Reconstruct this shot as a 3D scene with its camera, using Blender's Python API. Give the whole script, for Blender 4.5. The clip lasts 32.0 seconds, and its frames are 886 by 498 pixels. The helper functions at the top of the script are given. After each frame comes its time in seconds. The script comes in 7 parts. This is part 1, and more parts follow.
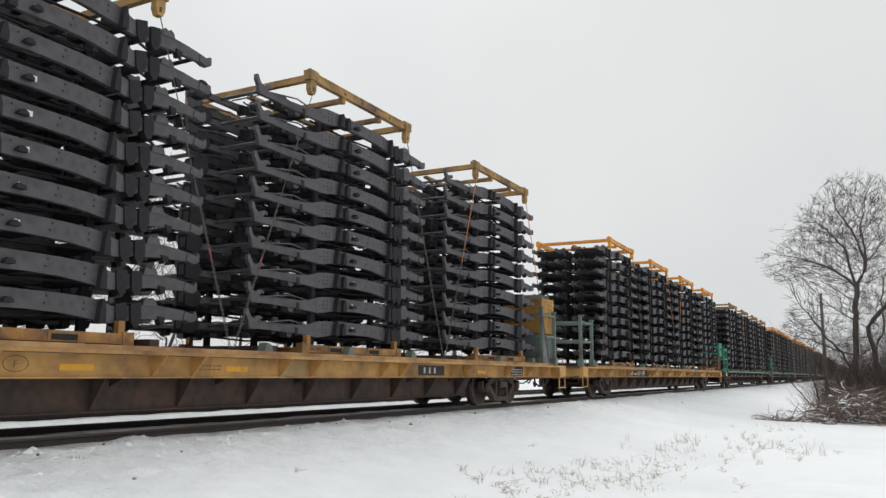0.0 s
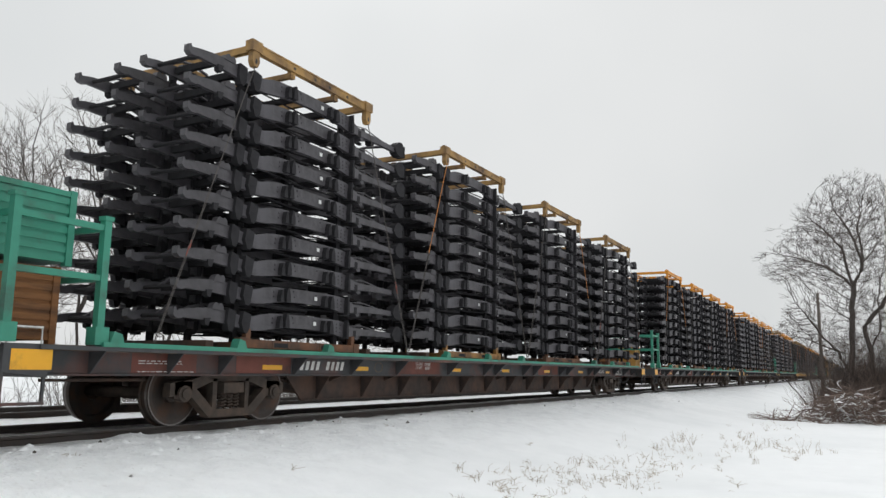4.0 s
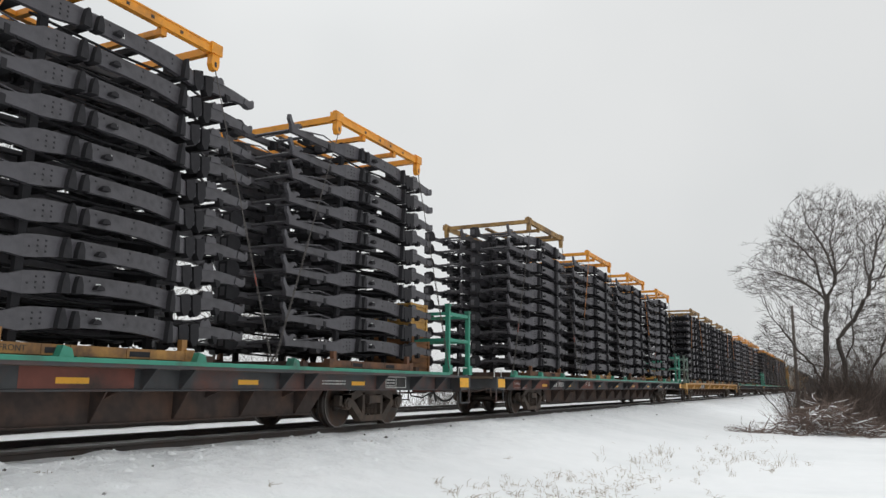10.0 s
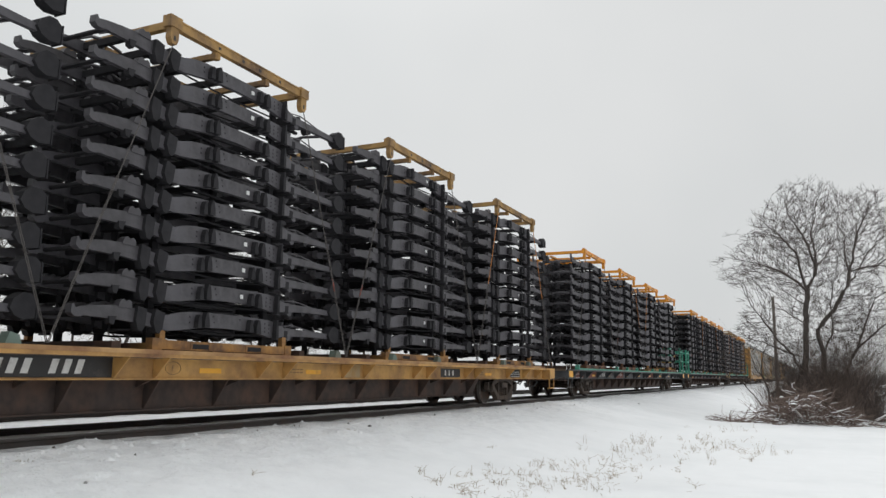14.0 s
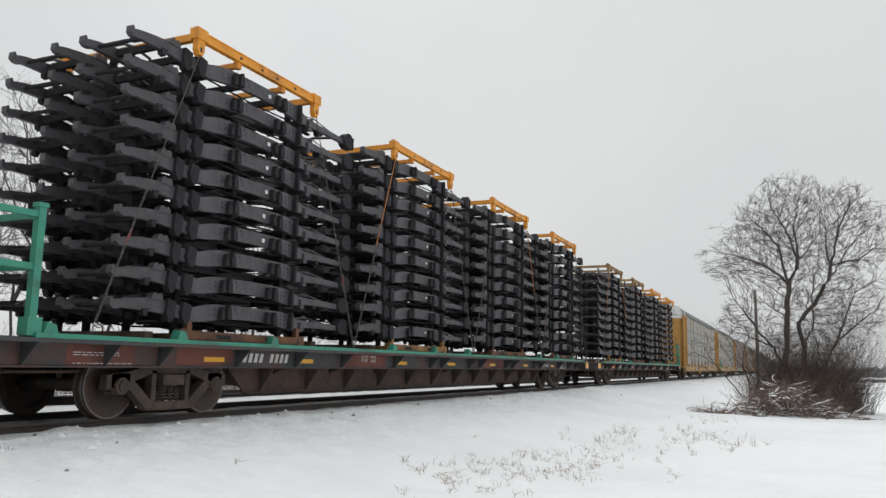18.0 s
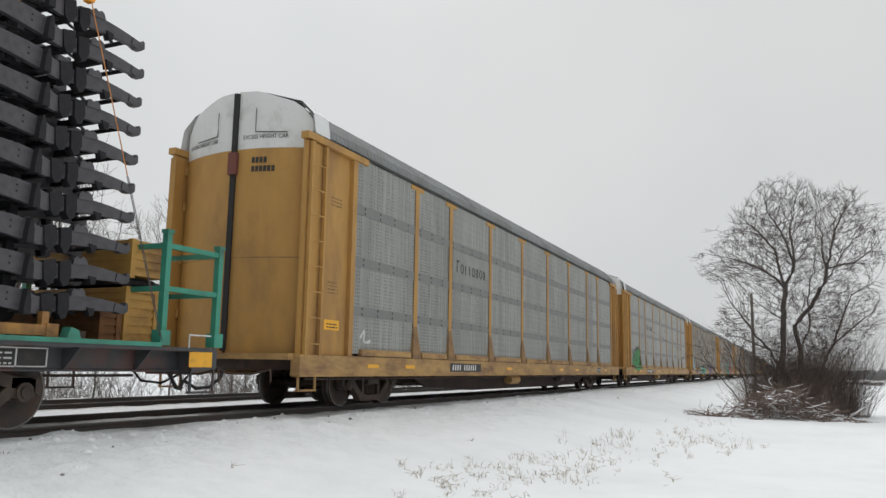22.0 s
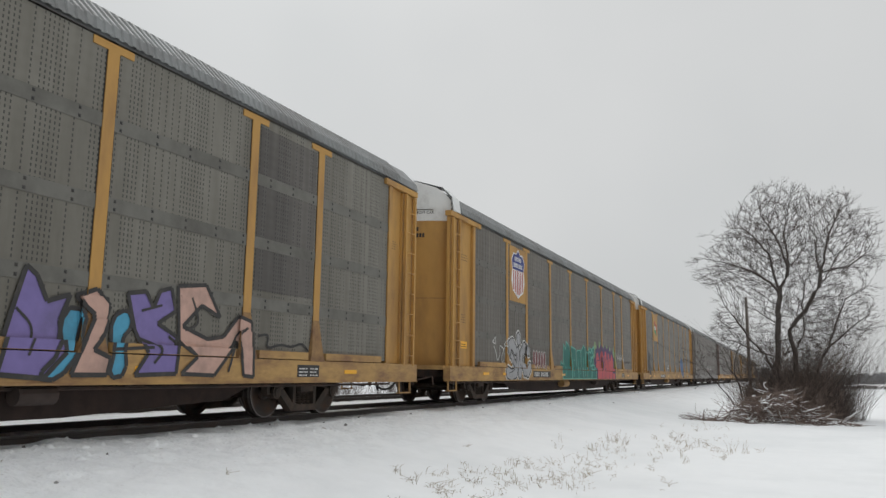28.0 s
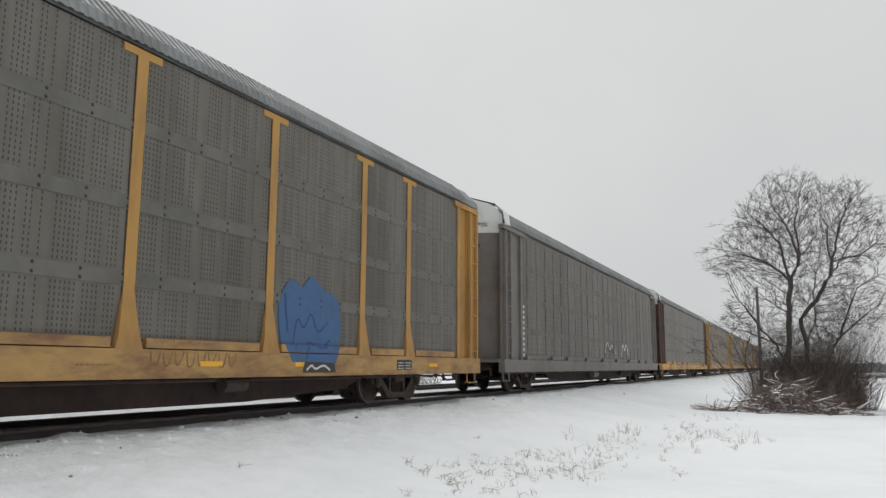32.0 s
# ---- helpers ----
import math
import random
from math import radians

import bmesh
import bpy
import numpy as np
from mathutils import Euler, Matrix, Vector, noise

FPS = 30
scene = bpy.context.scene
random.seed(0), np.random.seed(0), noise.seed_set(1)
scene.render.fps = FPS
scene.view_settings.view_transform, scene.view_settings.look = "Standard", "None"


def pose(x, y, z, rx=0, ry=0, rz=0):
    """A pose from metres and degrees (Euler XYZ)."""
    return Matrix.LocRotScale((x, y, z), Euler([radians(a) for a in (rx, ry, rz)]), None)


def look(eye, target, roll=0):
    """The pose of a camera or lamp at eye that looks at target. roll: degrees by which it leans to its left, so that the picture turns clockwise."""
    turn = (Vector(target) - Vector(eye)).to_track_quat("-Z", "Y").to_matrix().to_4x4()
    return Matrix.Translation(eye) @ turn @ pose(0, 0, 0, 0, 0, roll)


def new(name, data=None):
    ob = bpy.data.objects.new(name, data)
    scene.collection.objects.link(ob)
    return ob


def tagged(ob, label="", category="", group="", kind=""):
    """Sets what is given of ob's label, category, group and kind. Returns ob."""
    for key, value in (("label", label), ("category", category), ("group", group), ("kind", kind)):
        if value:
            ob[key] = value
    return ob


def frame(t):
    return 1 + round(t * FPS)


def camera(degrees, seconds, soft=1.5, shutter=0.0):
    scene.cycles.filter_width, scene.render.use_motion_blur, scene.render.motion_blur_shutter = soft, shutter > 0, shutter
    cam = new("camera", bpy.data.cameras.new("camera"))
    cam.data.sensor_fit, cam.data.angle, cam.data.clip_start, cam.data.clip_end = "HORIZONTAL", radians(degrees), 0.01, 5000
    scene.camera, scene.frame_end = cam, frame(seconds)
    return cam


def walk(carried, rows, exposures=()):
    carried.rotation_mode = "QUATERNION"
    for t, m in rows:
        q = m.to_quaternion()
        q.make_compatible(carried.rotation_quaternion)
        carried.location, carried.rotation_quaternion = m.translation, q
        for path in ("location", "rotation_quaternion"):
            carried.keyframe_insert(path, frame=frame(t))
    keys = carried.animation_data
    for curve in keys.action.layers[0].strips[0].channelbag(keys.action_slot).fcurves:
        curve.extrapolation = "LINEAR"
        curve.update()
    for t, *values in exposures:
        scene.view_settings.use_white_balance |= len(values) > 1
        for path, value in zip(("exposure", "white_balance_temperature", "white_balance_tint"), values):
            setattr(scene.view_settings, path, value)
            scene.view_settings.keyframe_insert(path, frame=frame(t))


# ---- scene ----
from mathutils import kdtree
cam = camera(59.6, 32.0, soft=1.45)
EYE = 0.767          # above the rail tops
PATH = [
    (0, 28.22, 9.05, -0.60), (0.5, 27.90, 9.01, -0.73), (1, 27.73, 8.88, -0.80), (1.5, 27.71, 8.74, -0.98),
    (2, 27.71, 8.69, -0.98), (2.5, 27.78, 8.59, -1.23), (3, 27.85, 8.64, -1.14), (3.5, 27.84, 8.77, -0.86),
    (5.5, 28.39, 9.65, -0.68), (6, 28.23, 9.85, -0.69), (6.5, 28.03, 9.95, -0.64), (7, 27.75, 10.11, -0.48),
    (7.5, 27.52, 10.07, -0.73), (8, 27.27, 10.05, -0.68), (8.5, 27.00, 10.07, -0.48), (9, 26.78, 10.03, -0.36),
    (9.5, 26.59, 10.03, -0.46), (10, 26.45, 9.97, -0.51), (10.5, 26.28, 9.82, -0.64), (11, 26.05, 9.70, -0.84),
    (11.5, 25.78, 9.69, -0.63), (12, 25.61, 9.53, -0.79), (12.5, 25.44, 9.52, -0.62), (13, 25.32, 9.41, -0.80),
    (13.5, 25.20, 9.32, -0.70), (14, 25.27, 9.20, -0.61), (14.5, 25.21, 9.04, -0.50), (15, 25.04, 8.85, -0.40),
    (15.5, 24.85, 8.71, -0.54), (17.5, 24.23, 8.47, -0.99), (18, 24.11, 8.49, -1.01), (18.5, 24.07, 8.57, -0.95),
    (19, 24.05, 8.57, -0.85), (19.5, 24.11, 8.75, -0.69), (20, 24.13, 8.86, -0.95), (20.5, 24.10, 9.00, -0.90),
    (21, 24.07, 8.86, -1.00), (21.5, 23.95, 8.77, -0.96), (22, 23.88, 8.74, -0.94), (22.5, 23.80, 8.82, -0.85),
    (23, 23.74, 8.87, -0.92), (23.5, 23.59, 9.08, -0.67), (24, 23.50, 9.26, -0.58), (24.5, 23.45, 9.43, -0.28),
    (26.5, 23.60, 9.56, -0.62), (27, 23.53, 9.52, -0.53), (27.5, 23.47, 9.33, -0.60), (28, 23.55, 9.14, -0.70),
    (28.5, 23.54, 8.97, -0.65), (29, 23.63, 9.02, -0.22), (29.5, 23.73, 8.88, -0.46), (30, 23.76, 8.88, -0.52),
    (30.5, 23.74, 8.93, -0.51), (31, 23.78, 9.02, -0.29), (31.5, 23.93, 8.88, -0.27), (32, 24.29, 8.57, -0.28),
]
walk(cam, [(t, pose(0, 0, EYE, 90 + pitch, roll, yaw)) for t, yaw, pitch, roll in PATH],
     [(0, -0.02), (8, -0.03), (13, -0.12), (21, -0.11), (24, -0.33), (28, -0.27), (32, -0.22)])

# ---- world and light: overcast winter day ----
SUN_UP, SUN_TURN = 48.0, -40.0
world = bpy.data.worlds.new("overcast_sky")
scene.world = world
world.use_nodes = True
wt = world.node_tree
wt.nodes.clear()


def wnode(kind, **values):
    n = wt.nodes.new(kind)
    for k, v in values.items():
        n.inputs[k].default_value = v
    return n


sky = wnode("ShaderNodeTexSky")
sky.sky_type, sky.sun_disc = "NISHITA", False
sky.sun_elevation, sky.sun_rotation = radians(SUN_UP), radians(SUN_TURN)
sky.air_density, sky.dust_density = 1.0, 4.0
hsv = wnode("ShaderNodeHueSaturation", Saturation=0.12, Value=0.10)
coord = wnode("ShaderNodeTexCoord")
cloud = wnode("ShaderNodeTexNoise", Scale=1.3, Detail=4.0, Roughness=0.5)
ramp = wnode("ShaderNodeValToRGB")
ramp.color_ramp.elements[0].position, ramp.color_ramp.elements[0].color = 0.3, (0.66, 0.69, 0.70, 1)
ramp.color_ramp.elements[1].position, ramp.color_ramp.elements[1].color = 0.72, (0.83, 0.84, 0.84, 1)
mix = wnode("ShaderNodeMix")
mix.data_type = "RGBA"
mix.inputs[0].default_value = 0.88
back = wnode("ShaderNodeBackground", Strength=0.95)
wout = wnode("ShaderNodeOutputWorld")
wt.links.new(sky.outputs[0], hsv.inputs["Color"])
wt.links.new(coord.outputs["Generated"], cloud.inputs["Vector"])
wt.links.new(cloud.outputs["Fac"], ramp.inputs[0])
wt.links.new(hsv.outputs[0], mix.inputs[6])
# the cloud is brighter towards the hidden sun
a, e = radians(SUN_TURN), radians(SUN_UP)
toward = wnode("ShaderNodeVectorMath")
toward.operation = "DOT_PRODUCT"
toward.inputs[1].default_value = (math.sin(a) * math.cos(e), math.cos(a) * math.cos(e), math.sin(e))
glow = wnode("ShaderNodeMapRange")
glow.inputs["From Min"].default_value, glow.inputs["From Max"].default_value = -0.2, 1.0
glow.inputs["To Min"].default_value, glow.inputs["To Max"].default_value = 0.96, 1.07
veil = wnode("ShaderNodeVectorMath")
veil.operation = "SCALE"
wt.links.new(coord.outputs["Generated"], toward.inputs[0])
wt.links.new(toward.outputs["Value"], glow.inputs["Value"])
wt.links.new(ramp.outputs[0], veil.inputs[0])
# an overcast sky is brightest overhead
height = wnode("ShaderNodeSeparateXYZ")
zenith = wnode("ShaderNodeMapRange")
zenith.interpolation_type = "SMOOTHSTEP"
zenith.inputs["From Min"].default_value, zenith.inputs["From Max"].default_value = 0.42, 0.95
zenith.inputs["To Min"].default_value, zenith.inputs["To Max"].default_value = 1.0, 1.74
both = wnode("ShaderNodeMath")
both.operation = "MULTIPLY"
wt.links.new(coord.outputs["Generated"], height.inputs[0])
wt.links.new(height.outputs["Z"], zenith.inputs["Value"])
wt.links.new(glow.outputs[0], both.inputs[0])
wt.links.new(zenith.outputs[0], both.inputs[1])
wt.links.new(both.outputs[0], veil.inputs["Scale"])
wt.links.new(veil.outputs[0], mix.inputs[7])
wt.links.new(mix.outputs[2], back.inputs["Color"])
wt.links.new(back.outputs[0], wout.inputs[0])

sun = new("sun", bpy.data.lights.new("sun", "SUN"))
sun.data.energy, sun.data.angle, sun.data.color = 0.6, radians(45), (1.0, 0.97, 0.94)
sun.matrix_world = look((0, 0, 0), (-math.sin(a) * math.cos(e), -math.cos(a) * math.cos(e), -math.sin(e)))


# ---- materials ----
def material(name, color, rough=0.6, metal=0.0, var=0.25, scale=8.0, grime=None, amount=0.5, spread=1.2, bump=0.15, spec=0.5, stretch=(1, 1, 1)):
    """Paint or metal with fine grain, large stains of a second colour, and a little relief."""
    m = bpy.data.materials.new(name)
    m.use_nodes = True
    nt = m.node_tree
    b = nt.nodes["Principled BSDF"]
    b.inputs["Roughness"].default_value, b.inputs["Metallic"].default_value = rough, metal
    b.inputs["Specular IOR Level"].default_value = spec
    co = nt.nodes.new("ShaderNodeTexCoord")
    mp = nt.nodes.new("ShaderNodeMapping")
    mp.inputs["Scale"].default_value = stretch
    nt.links.new(co.outputs["Object"], mp.inputs["Vector"])
    fine = nt.nodes.new("ShaderNodeTexNoise")
    fine.inputs["Scale"].default_value, fine.inputs["Detail"].default_value = scale, 6.0
    nt.links.new(mp.outputs[0], fine.inputs["Vector"])
    shade = nt.nodes.new("ShaderNodeMix")
    shade.data_type = "RGBA"
    shade.inputs[6].default_value = (*[c * (1 - var) for c in color], 1)
    shade.inputs[7].default_value = (*[min(1, c * (1 + var)) for c in color], 1)
    nt.links.new(fine.outputs["Fac"], shade.inputs[0])
    last = shade.outputs[2]
    if grime:
        big = nt.nodes.new("ShaderNodeTexNoise")
        big.inputs["Scale"].default_value, big.inputs["Detail"].default_value = spread, 7.0
        big.inputs["Roughness"].default_value = 0.65
        nt.links.new(mp.outputs[0], big.inputs["Vector"])
        r = nt.nodes.new("ShaderNodeMapRange")
        r.inputs["From Min"].default_value, r.inputs["From Max"].default_value = 0.62 - 0.4 * amount, 0.78 - 0.2 * amount
        nt.links.new(big.outputs["Fac"], r.inputs["Value"])
        dirt = nt.nodes.new("ShaderNodeMix")
        dirt.data_type = "RGBA"
        nt.links.new(r.outputs[0], dirt.inputs[0])
        nt.links.new(last, dirt.inputs[6])
        dirt.inputs[7].default_value = (*grime, 1)
        last = dirt.outputs[2]
    nt.links.new(last, b.inputs["Base Color"])
    if bump:
        bp = nt.nodes.new("ShaderNodeBump")
        bp.inputs["Strength"].default_value, bp.inputs["Distance"].default_value = bump, 0.02
        nt.links.new(fine.outputs["Fac"], bp.inputs["Height"])
        nt.links.new(bp.outputs[0], b.inputs["Normal"])
    return m


def perforated(name, color, dirt, amount):
    """Galvanised rack panel: upright ribs and rows of small punched holes."""
    m = material(name, color, 0.55, 0.25, 0.18, 5.0, dirt, amount, 0.5, 0.08, 0.4, (1, 1.6, 0.35))
    nt = m.node_tree
    b = nt.nodes["Principled BSDF"]
    co = nt.nodes.new("ShaderNodeTexCoord")
    sp = nt.nodes.new("ShaderNodeSeparateXYZ")
    nt.links.new(co.outputs["Object"], sp.inputs[0])

    def calc(op, p, q=None):
        n = nt.nodes.new("ShaderNodeMath")
        n.operation = op
        for i, v in enumerate((p, q)):
            if v is None:
                continue
            if isinstance(v, (int, float)):
                n.inputs[i].default_value = v
            else:
                nt.links.new(v, n.inputs[i])
        return n.outputs[0]

    def hole(axis, pitch, width):
        f = calc("FRACT", calc("DIVIDE", axis, pitch))
        return calc("LESS_THAN", calc("ABSOLUTE", calc("SUBTRACT", f, 0.5)), width)

    y, z = sp.outputs[1], sp.outputs[2]
    dots = calc("MULTIPLY", hole(y, 0.062, 0.15), hole(z, 0.068, 0.27))
    pick = nt.nodes.new("ShaderNodeTexWhiteNoise")      # some columns of holes are missing
    pick.noise_dimensions = "1D"
    nt.links.new(calc("FLOOR", calc("DIVIDE", y, 0.062)), pick.inputs["W"])
    dots = calc("MULTIPLY", dots, calc("MULTIPLY", calc("GREATER_THAN", pick.outputs["Value"], 0.3), 0.8))
    src = b.inputs["Base Color"].links[0].from_socket
    mixd = nt.nodes.new("ShaderNodeMix")
    mixd.data_type = "RGBA"
    nt.links.new(dots, mixd.inputs[0])
    nt.links.new(src, mixd.inputs[6])
    mixd.inputs[7].default_value = (0.03, 0.03, 0.03, 1)
    nt.links.new(mixd.outputs[2], b.inputs["Base Color"])
    rib = calc("ADD", calc("SINE", calc("MULTIPLY", y, 2 * math.pi / 0.21)), calc("SINE", calc("MULTIPLY", z, 2 * math.pi / 0.16)))
    bp = nt.nodes.new("ShaderNodeBump")
    bp.inputs["Strength"].default_value, bp.inputs["Distance"].default_value = 0.25, 0.012
    nt.links.new(rib, bp.inputs["Height"])
    nt.links.new(bp.outputs[0], b.inputs["Normal"])
    return m


RUST, SOOT = (0.09, 0.045, 0.025), (0.035, 0.03, 0.027)
M = {
    "snow": material("snow", (0.90, 0.91, 0.92), 0.85, 0, 0.02, 2.5, (0.83, 0.845, 0.85), 0.35, 0.35, 0.3, 0.2),
    "dirty_snow": material("dirty_snow", (0.74, 0.745, 0.75), 0.9, 0, 0.15, 9.0, (0.36, 0.35, 0.335), 0.42, 1.5, 0.6, 0.2),
    "ballast": material("ballast", (0.11, 0.10, 0.09), 0.95, 0, 0.5, 25.0, (0.5, 0.5, 0.5), 0.25, 3.0, 0.9, 0.2),
    "deck_edge": material("worn_deck_edge", (0.48, 0.29, 0.13), 0.7, 0, 0.2, 6.0, (0.20, 0.09, 0.05), 0.6, 1.3, 0.15, 0.3),
    "rail": material("rail", (0.05, 0.042, 0.038), 0.7, 0.1, 0.3, 6.0, (0.06, 0.036, 0.026), 0.3, 2.0, 0.2),
    "railhead": material("railhead", (0.14, 0.13, 0.125), 0.65, 0.4, 0.1, 10.0),
    "black": material("black_coating", (0.060, 0.056, 0.062), 0.5, 0.0, 0.6, 9.0, (0.09, 0.086, 0.097), 0.5, 2.2, 0.3, 0.5),
    # darker copy of the black coating: shade inside the stacks painted in
    "matte_and_shade": material("black_matte_and_shade", (0.031, 0.030, 0.033), 0.75, 0.0, 0.4, 9.0, spec=0.15),
    "rack": material("rack_yellow", (0.80, 0.32, 0.028), 0.45, 0, 0.14, 6.0, (0.42, 0.17, 0.03), 0.25, 2.0),
    "rack_old": material("rack_weathered", (0.42, 0.25, 0.085), 0.65, 0, 0.25, 6.0, (0.12, 0.07, 0.04), 0.5, 2.0),
    "yellow": material("yellow_sill", (0.60, 0.345, 0.115), 0.6, 0, 0.18, 5.0, (0.19, 0.095, 0.05), 0.48, 0.9, 0.1, 0.35),
    "yellow_rack": material("autorack_yellow", (0.46, 0.258, 0.075), 0.6, 0, 0.14, 4.0, (0.27, 0.15, 0.065), 0.42, 0.7, 0.1, 0.35, (1, 1.5, 0.5)),
    "rack_sill": material("autorack_sill", (0.44, 0.272, 0.105), 0.65, 0, 0.2, 6.0, (0.21, 0.115, 0.065), 0.5, 1.4, 0.15, 0.3, (1, 0.8, 2.5)),
    "rack_foot": material("rusty_foot", (0.33, 0.20, 0.085), 0.7, 0, 0.25, 7.0, (0.15, 0.08, 0.05), 0.62, 2.0, 0.2, 0.3),
    "grey_sill": material("grey_black_sill", (0.060, 0.062, 0.066), 0.6, 0, 0.35, 5.0, (0.16, 0.062, 0.045), 0.36, 0.9, 0.1, 0.4),
    "grey_plain": material("plain_grey_sill", (0.066, 0.069, 0.073), 0.6, 0, 0.3, 5.0, (0.10, 0.062, 0.048), 0.22, 0.9, 0.1, 0.4),
    "red_patch": material("oxide_patch", (0.19, 0.062, 0.045), 0.7, 0, 0.3, 6.0, SOOT, 0.4, 1.5),
    "green": material("green_paint", (0.045, 0.27, 0.185), 0.5, 0, 0.2, 6.0, (0.05, 0.09, 0.07), 0.3, 1.5),
    "greygreen": material("grey_green_paint", (0.14, 0.19, 0.16), 0.65, 0, 0.25, 6.0, RUST, 0.35, 1.5),
    "under": material("underframe", (0.066, 0.050, 0.045), 0.8, 0, 0.4, 6.0, (0.12, 0.07, 0.05), 0.45, 1.5, 0.3, 0.3),
    "under_dark": material("dark_web", (0.032, 0.021, 0.018), 0.8, 0, 0.4, 6.0, (0.06, 0.035, 0.027), 0.4, 1.2, 0.3, 0.3),
    "steel": material("cast_steel", (0.065, 0.052, 0.044), 0.75, 0.1, 0.4, 9.0, (0.12, 0.085, 0.065), 0.4, 3.0, 0.3, 0.3),
    "wheel": material("wheel_steel", (0.055, 0.045, 0.04), 0.6, 0.3, 0.35, 8.0, RUST, 0.4, 3.0),
    "tread": material("wheel_tread", (0.19, 0.175, 0.165), 0.5, 0.6, 0.2, 8.0),
    "deck": material("deck_boards", (0.12, 0.085, 0.06), 0.85, 0, 0.35, 7.0, (0.3, 0.3, 0.3), 0.25, 1.5, 0.4),
    "pallet": material("pallet_steel", (0.42, 0.21, 0.055), 0.65, 0, 0.3, 7.0, (0.10, 0.05, 0.03), 0.55, 2.2),
    "pallet_brown": material("pallet_brown", (0.20, 0.085, 0.04), 0.75, 0, 0.35, 7.0, (0.07, 0.04, 0.03), 0.55, 2.2),
    "crate": material("crate_yellow", (0.52, 0.29, 0.07), 0.6, 0, 0.2, 6.0, (0.2, 0.1, 0.04), 0.35, 1.6),
    "crate_wood": material("crate_brown", (0.24, 0.11, 0.045), 0.75, 0, 0.3, 7.0, (0.08, 0.045, 0.03), 0.4, 2.0, 0.3, 0.3, (1, 0.4, 3)),
    "crate_grey": material("crate_blue_grey", (0.22, 0.25, 0.26), 0.6, 0, 0.2, 6.0, RUST, 0.35, 1.6),
    "strap": material("orange_strap", (0.58, 0.23, 0.06), 0.7, 0, 0.2, 12.0, (0.2, 0.09, 0.05), 0.35, 4.0),
    "chain": material("chain_steel", (0.10, 0.09, 0.085), 0.5, 0.6, 0.3, 12.0),
    "red": material("red_hook", (0.22, 0.045, 0.03), 0.5, 0, 0.2, 10.0),
    "reflector": material("reflector_yellow", (0.85, 0.42, 0.02), 0.4, 0, 0.06, 10.0, (0.5, 0.25, 0.03), 0.15, 3.0, 0.0),
    "white": material("white_paint", (0.72, 0.73, 0.72), 0.5, 0, 0.06, 6.0, (0.45, 0.44, 0.42), 0.25, 1.5, 0.05),
    "stencil": material("white_stencil", (0.68, 0.68, 0.66), 0.6, 0, 0.15, 14.0, (0.35, 0.32, 0.3), 0.3, 5.0, 0),
    "ink": material("black_stencil", (0.03, 0.028, 0.028), 0.6, 0, 0.2, 10.0, (0.07, 0.06, 0.05), 0.2, 5.0, 0),
    "grime": material("faded_stencil", (0.16, 0.10, 0.05), 0.7, 0, 0.3, 10.0, (0.30, 0.18, 0.07), 0.5, 5.0, 0),
    "faded": material("faded_primer", (0.42, 0.33, 0.20), 0.7, 0, 0.2, 6.0, (0.40, 0.24, 0.09), 0.5, 3.0, 0),
    "roof": material("roof_galvanised", (0.25, 0.26, 0.26), 0.5, 0.4, 0.15, 5.0, (0.16, 0.155, 0.15), 0.5, 0.8, 0.1),
    "board": material("plain_board", (0.29, 0.295, 0.28), 0.55, 0.2, 0.1, 5.0, (0.22, 0.22, 0.205), 0.4, 1.0, 0.05),
    # rubber black, also used for the painted shadow beside the rack posts
    "gasket_and_shade": material("black_rubber_and_shade", (0.02, 0.018, 0.018), 0.7, 0, 0.2, 8.0),
    "panel_light": perforated("panel_light", (0.335, 0.34, 0.318), (0.235, 0.235, 0.216), 0.45),
    "panel_dark": perforated("panel_dark", (0.168, 0.155, 0.135), (0.105, 0.092, 0.076), 0.5),
    "panel_brown": perforated("panel_brown", (0.19, 0.17, 0.15), (0.115, 0.10, 0.09), 0.5),
    "panel_mid": perforated("panel_olive", (0.205, 0.195, 0.168), (0.13, 0.12, 0.10), 0.55),
    "panel_old": perforated("panel_old", (0.125, 0.115, 0.105), (0.085, 0.078, 0.072), 0.5),
    "band_mid": material("band_olive", (0.16, 0.155, 0.137), 0.6, 0.2, 0.18, 5.0, (0.10, 0.095, 0.083), 0.5, 1.2, 0.05),
    "band_light": material("band_light", (0.21, 0.215, 0.205), 0.55, 0.2, 0.12, 5.0, (0.2, 0.2, 0.2), 0.4, 1.0, 0.05),
    "band_dark": material("band_dark", (0.155, 0.148, 0.13), 0.6, 0.2, 0.15, 5.0, (0.11, 0.105, 0.09), 0.45, 1.0, 0.05),
    "grey_rack": material("autorack_grey", (0.185, 0.168, 0.155), 0.6, 0.1, 0.15, 5.0, (0.13, 0.115, 0.10), 0.4, 0.9),
    "brown_rack": material("autorack_brown", (0.12, 0.075, 0.06), 0.65, 0.1, 0.2, 5.0, (0.07, 0.05, 0.04), 0.4, 0.9),
    "bark": material("bark", (0.085, 0.073, 0.066), 0.9, 0, 0.35, 12.0, (0.14, 0.125, 0.115), 0.4, 3.0, 0.5, 0.2, (3, 3, 0.6)),
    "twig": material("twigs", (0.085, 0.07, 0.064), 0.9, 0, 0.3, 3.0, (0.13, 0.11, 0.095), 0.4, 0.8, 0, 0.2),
    # paler, greyer copy of the twigs, used for growth farther off
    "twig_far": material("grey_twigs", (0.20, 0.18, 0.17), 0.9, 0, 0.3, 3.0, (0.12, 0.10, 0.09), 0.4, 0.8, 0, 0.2),
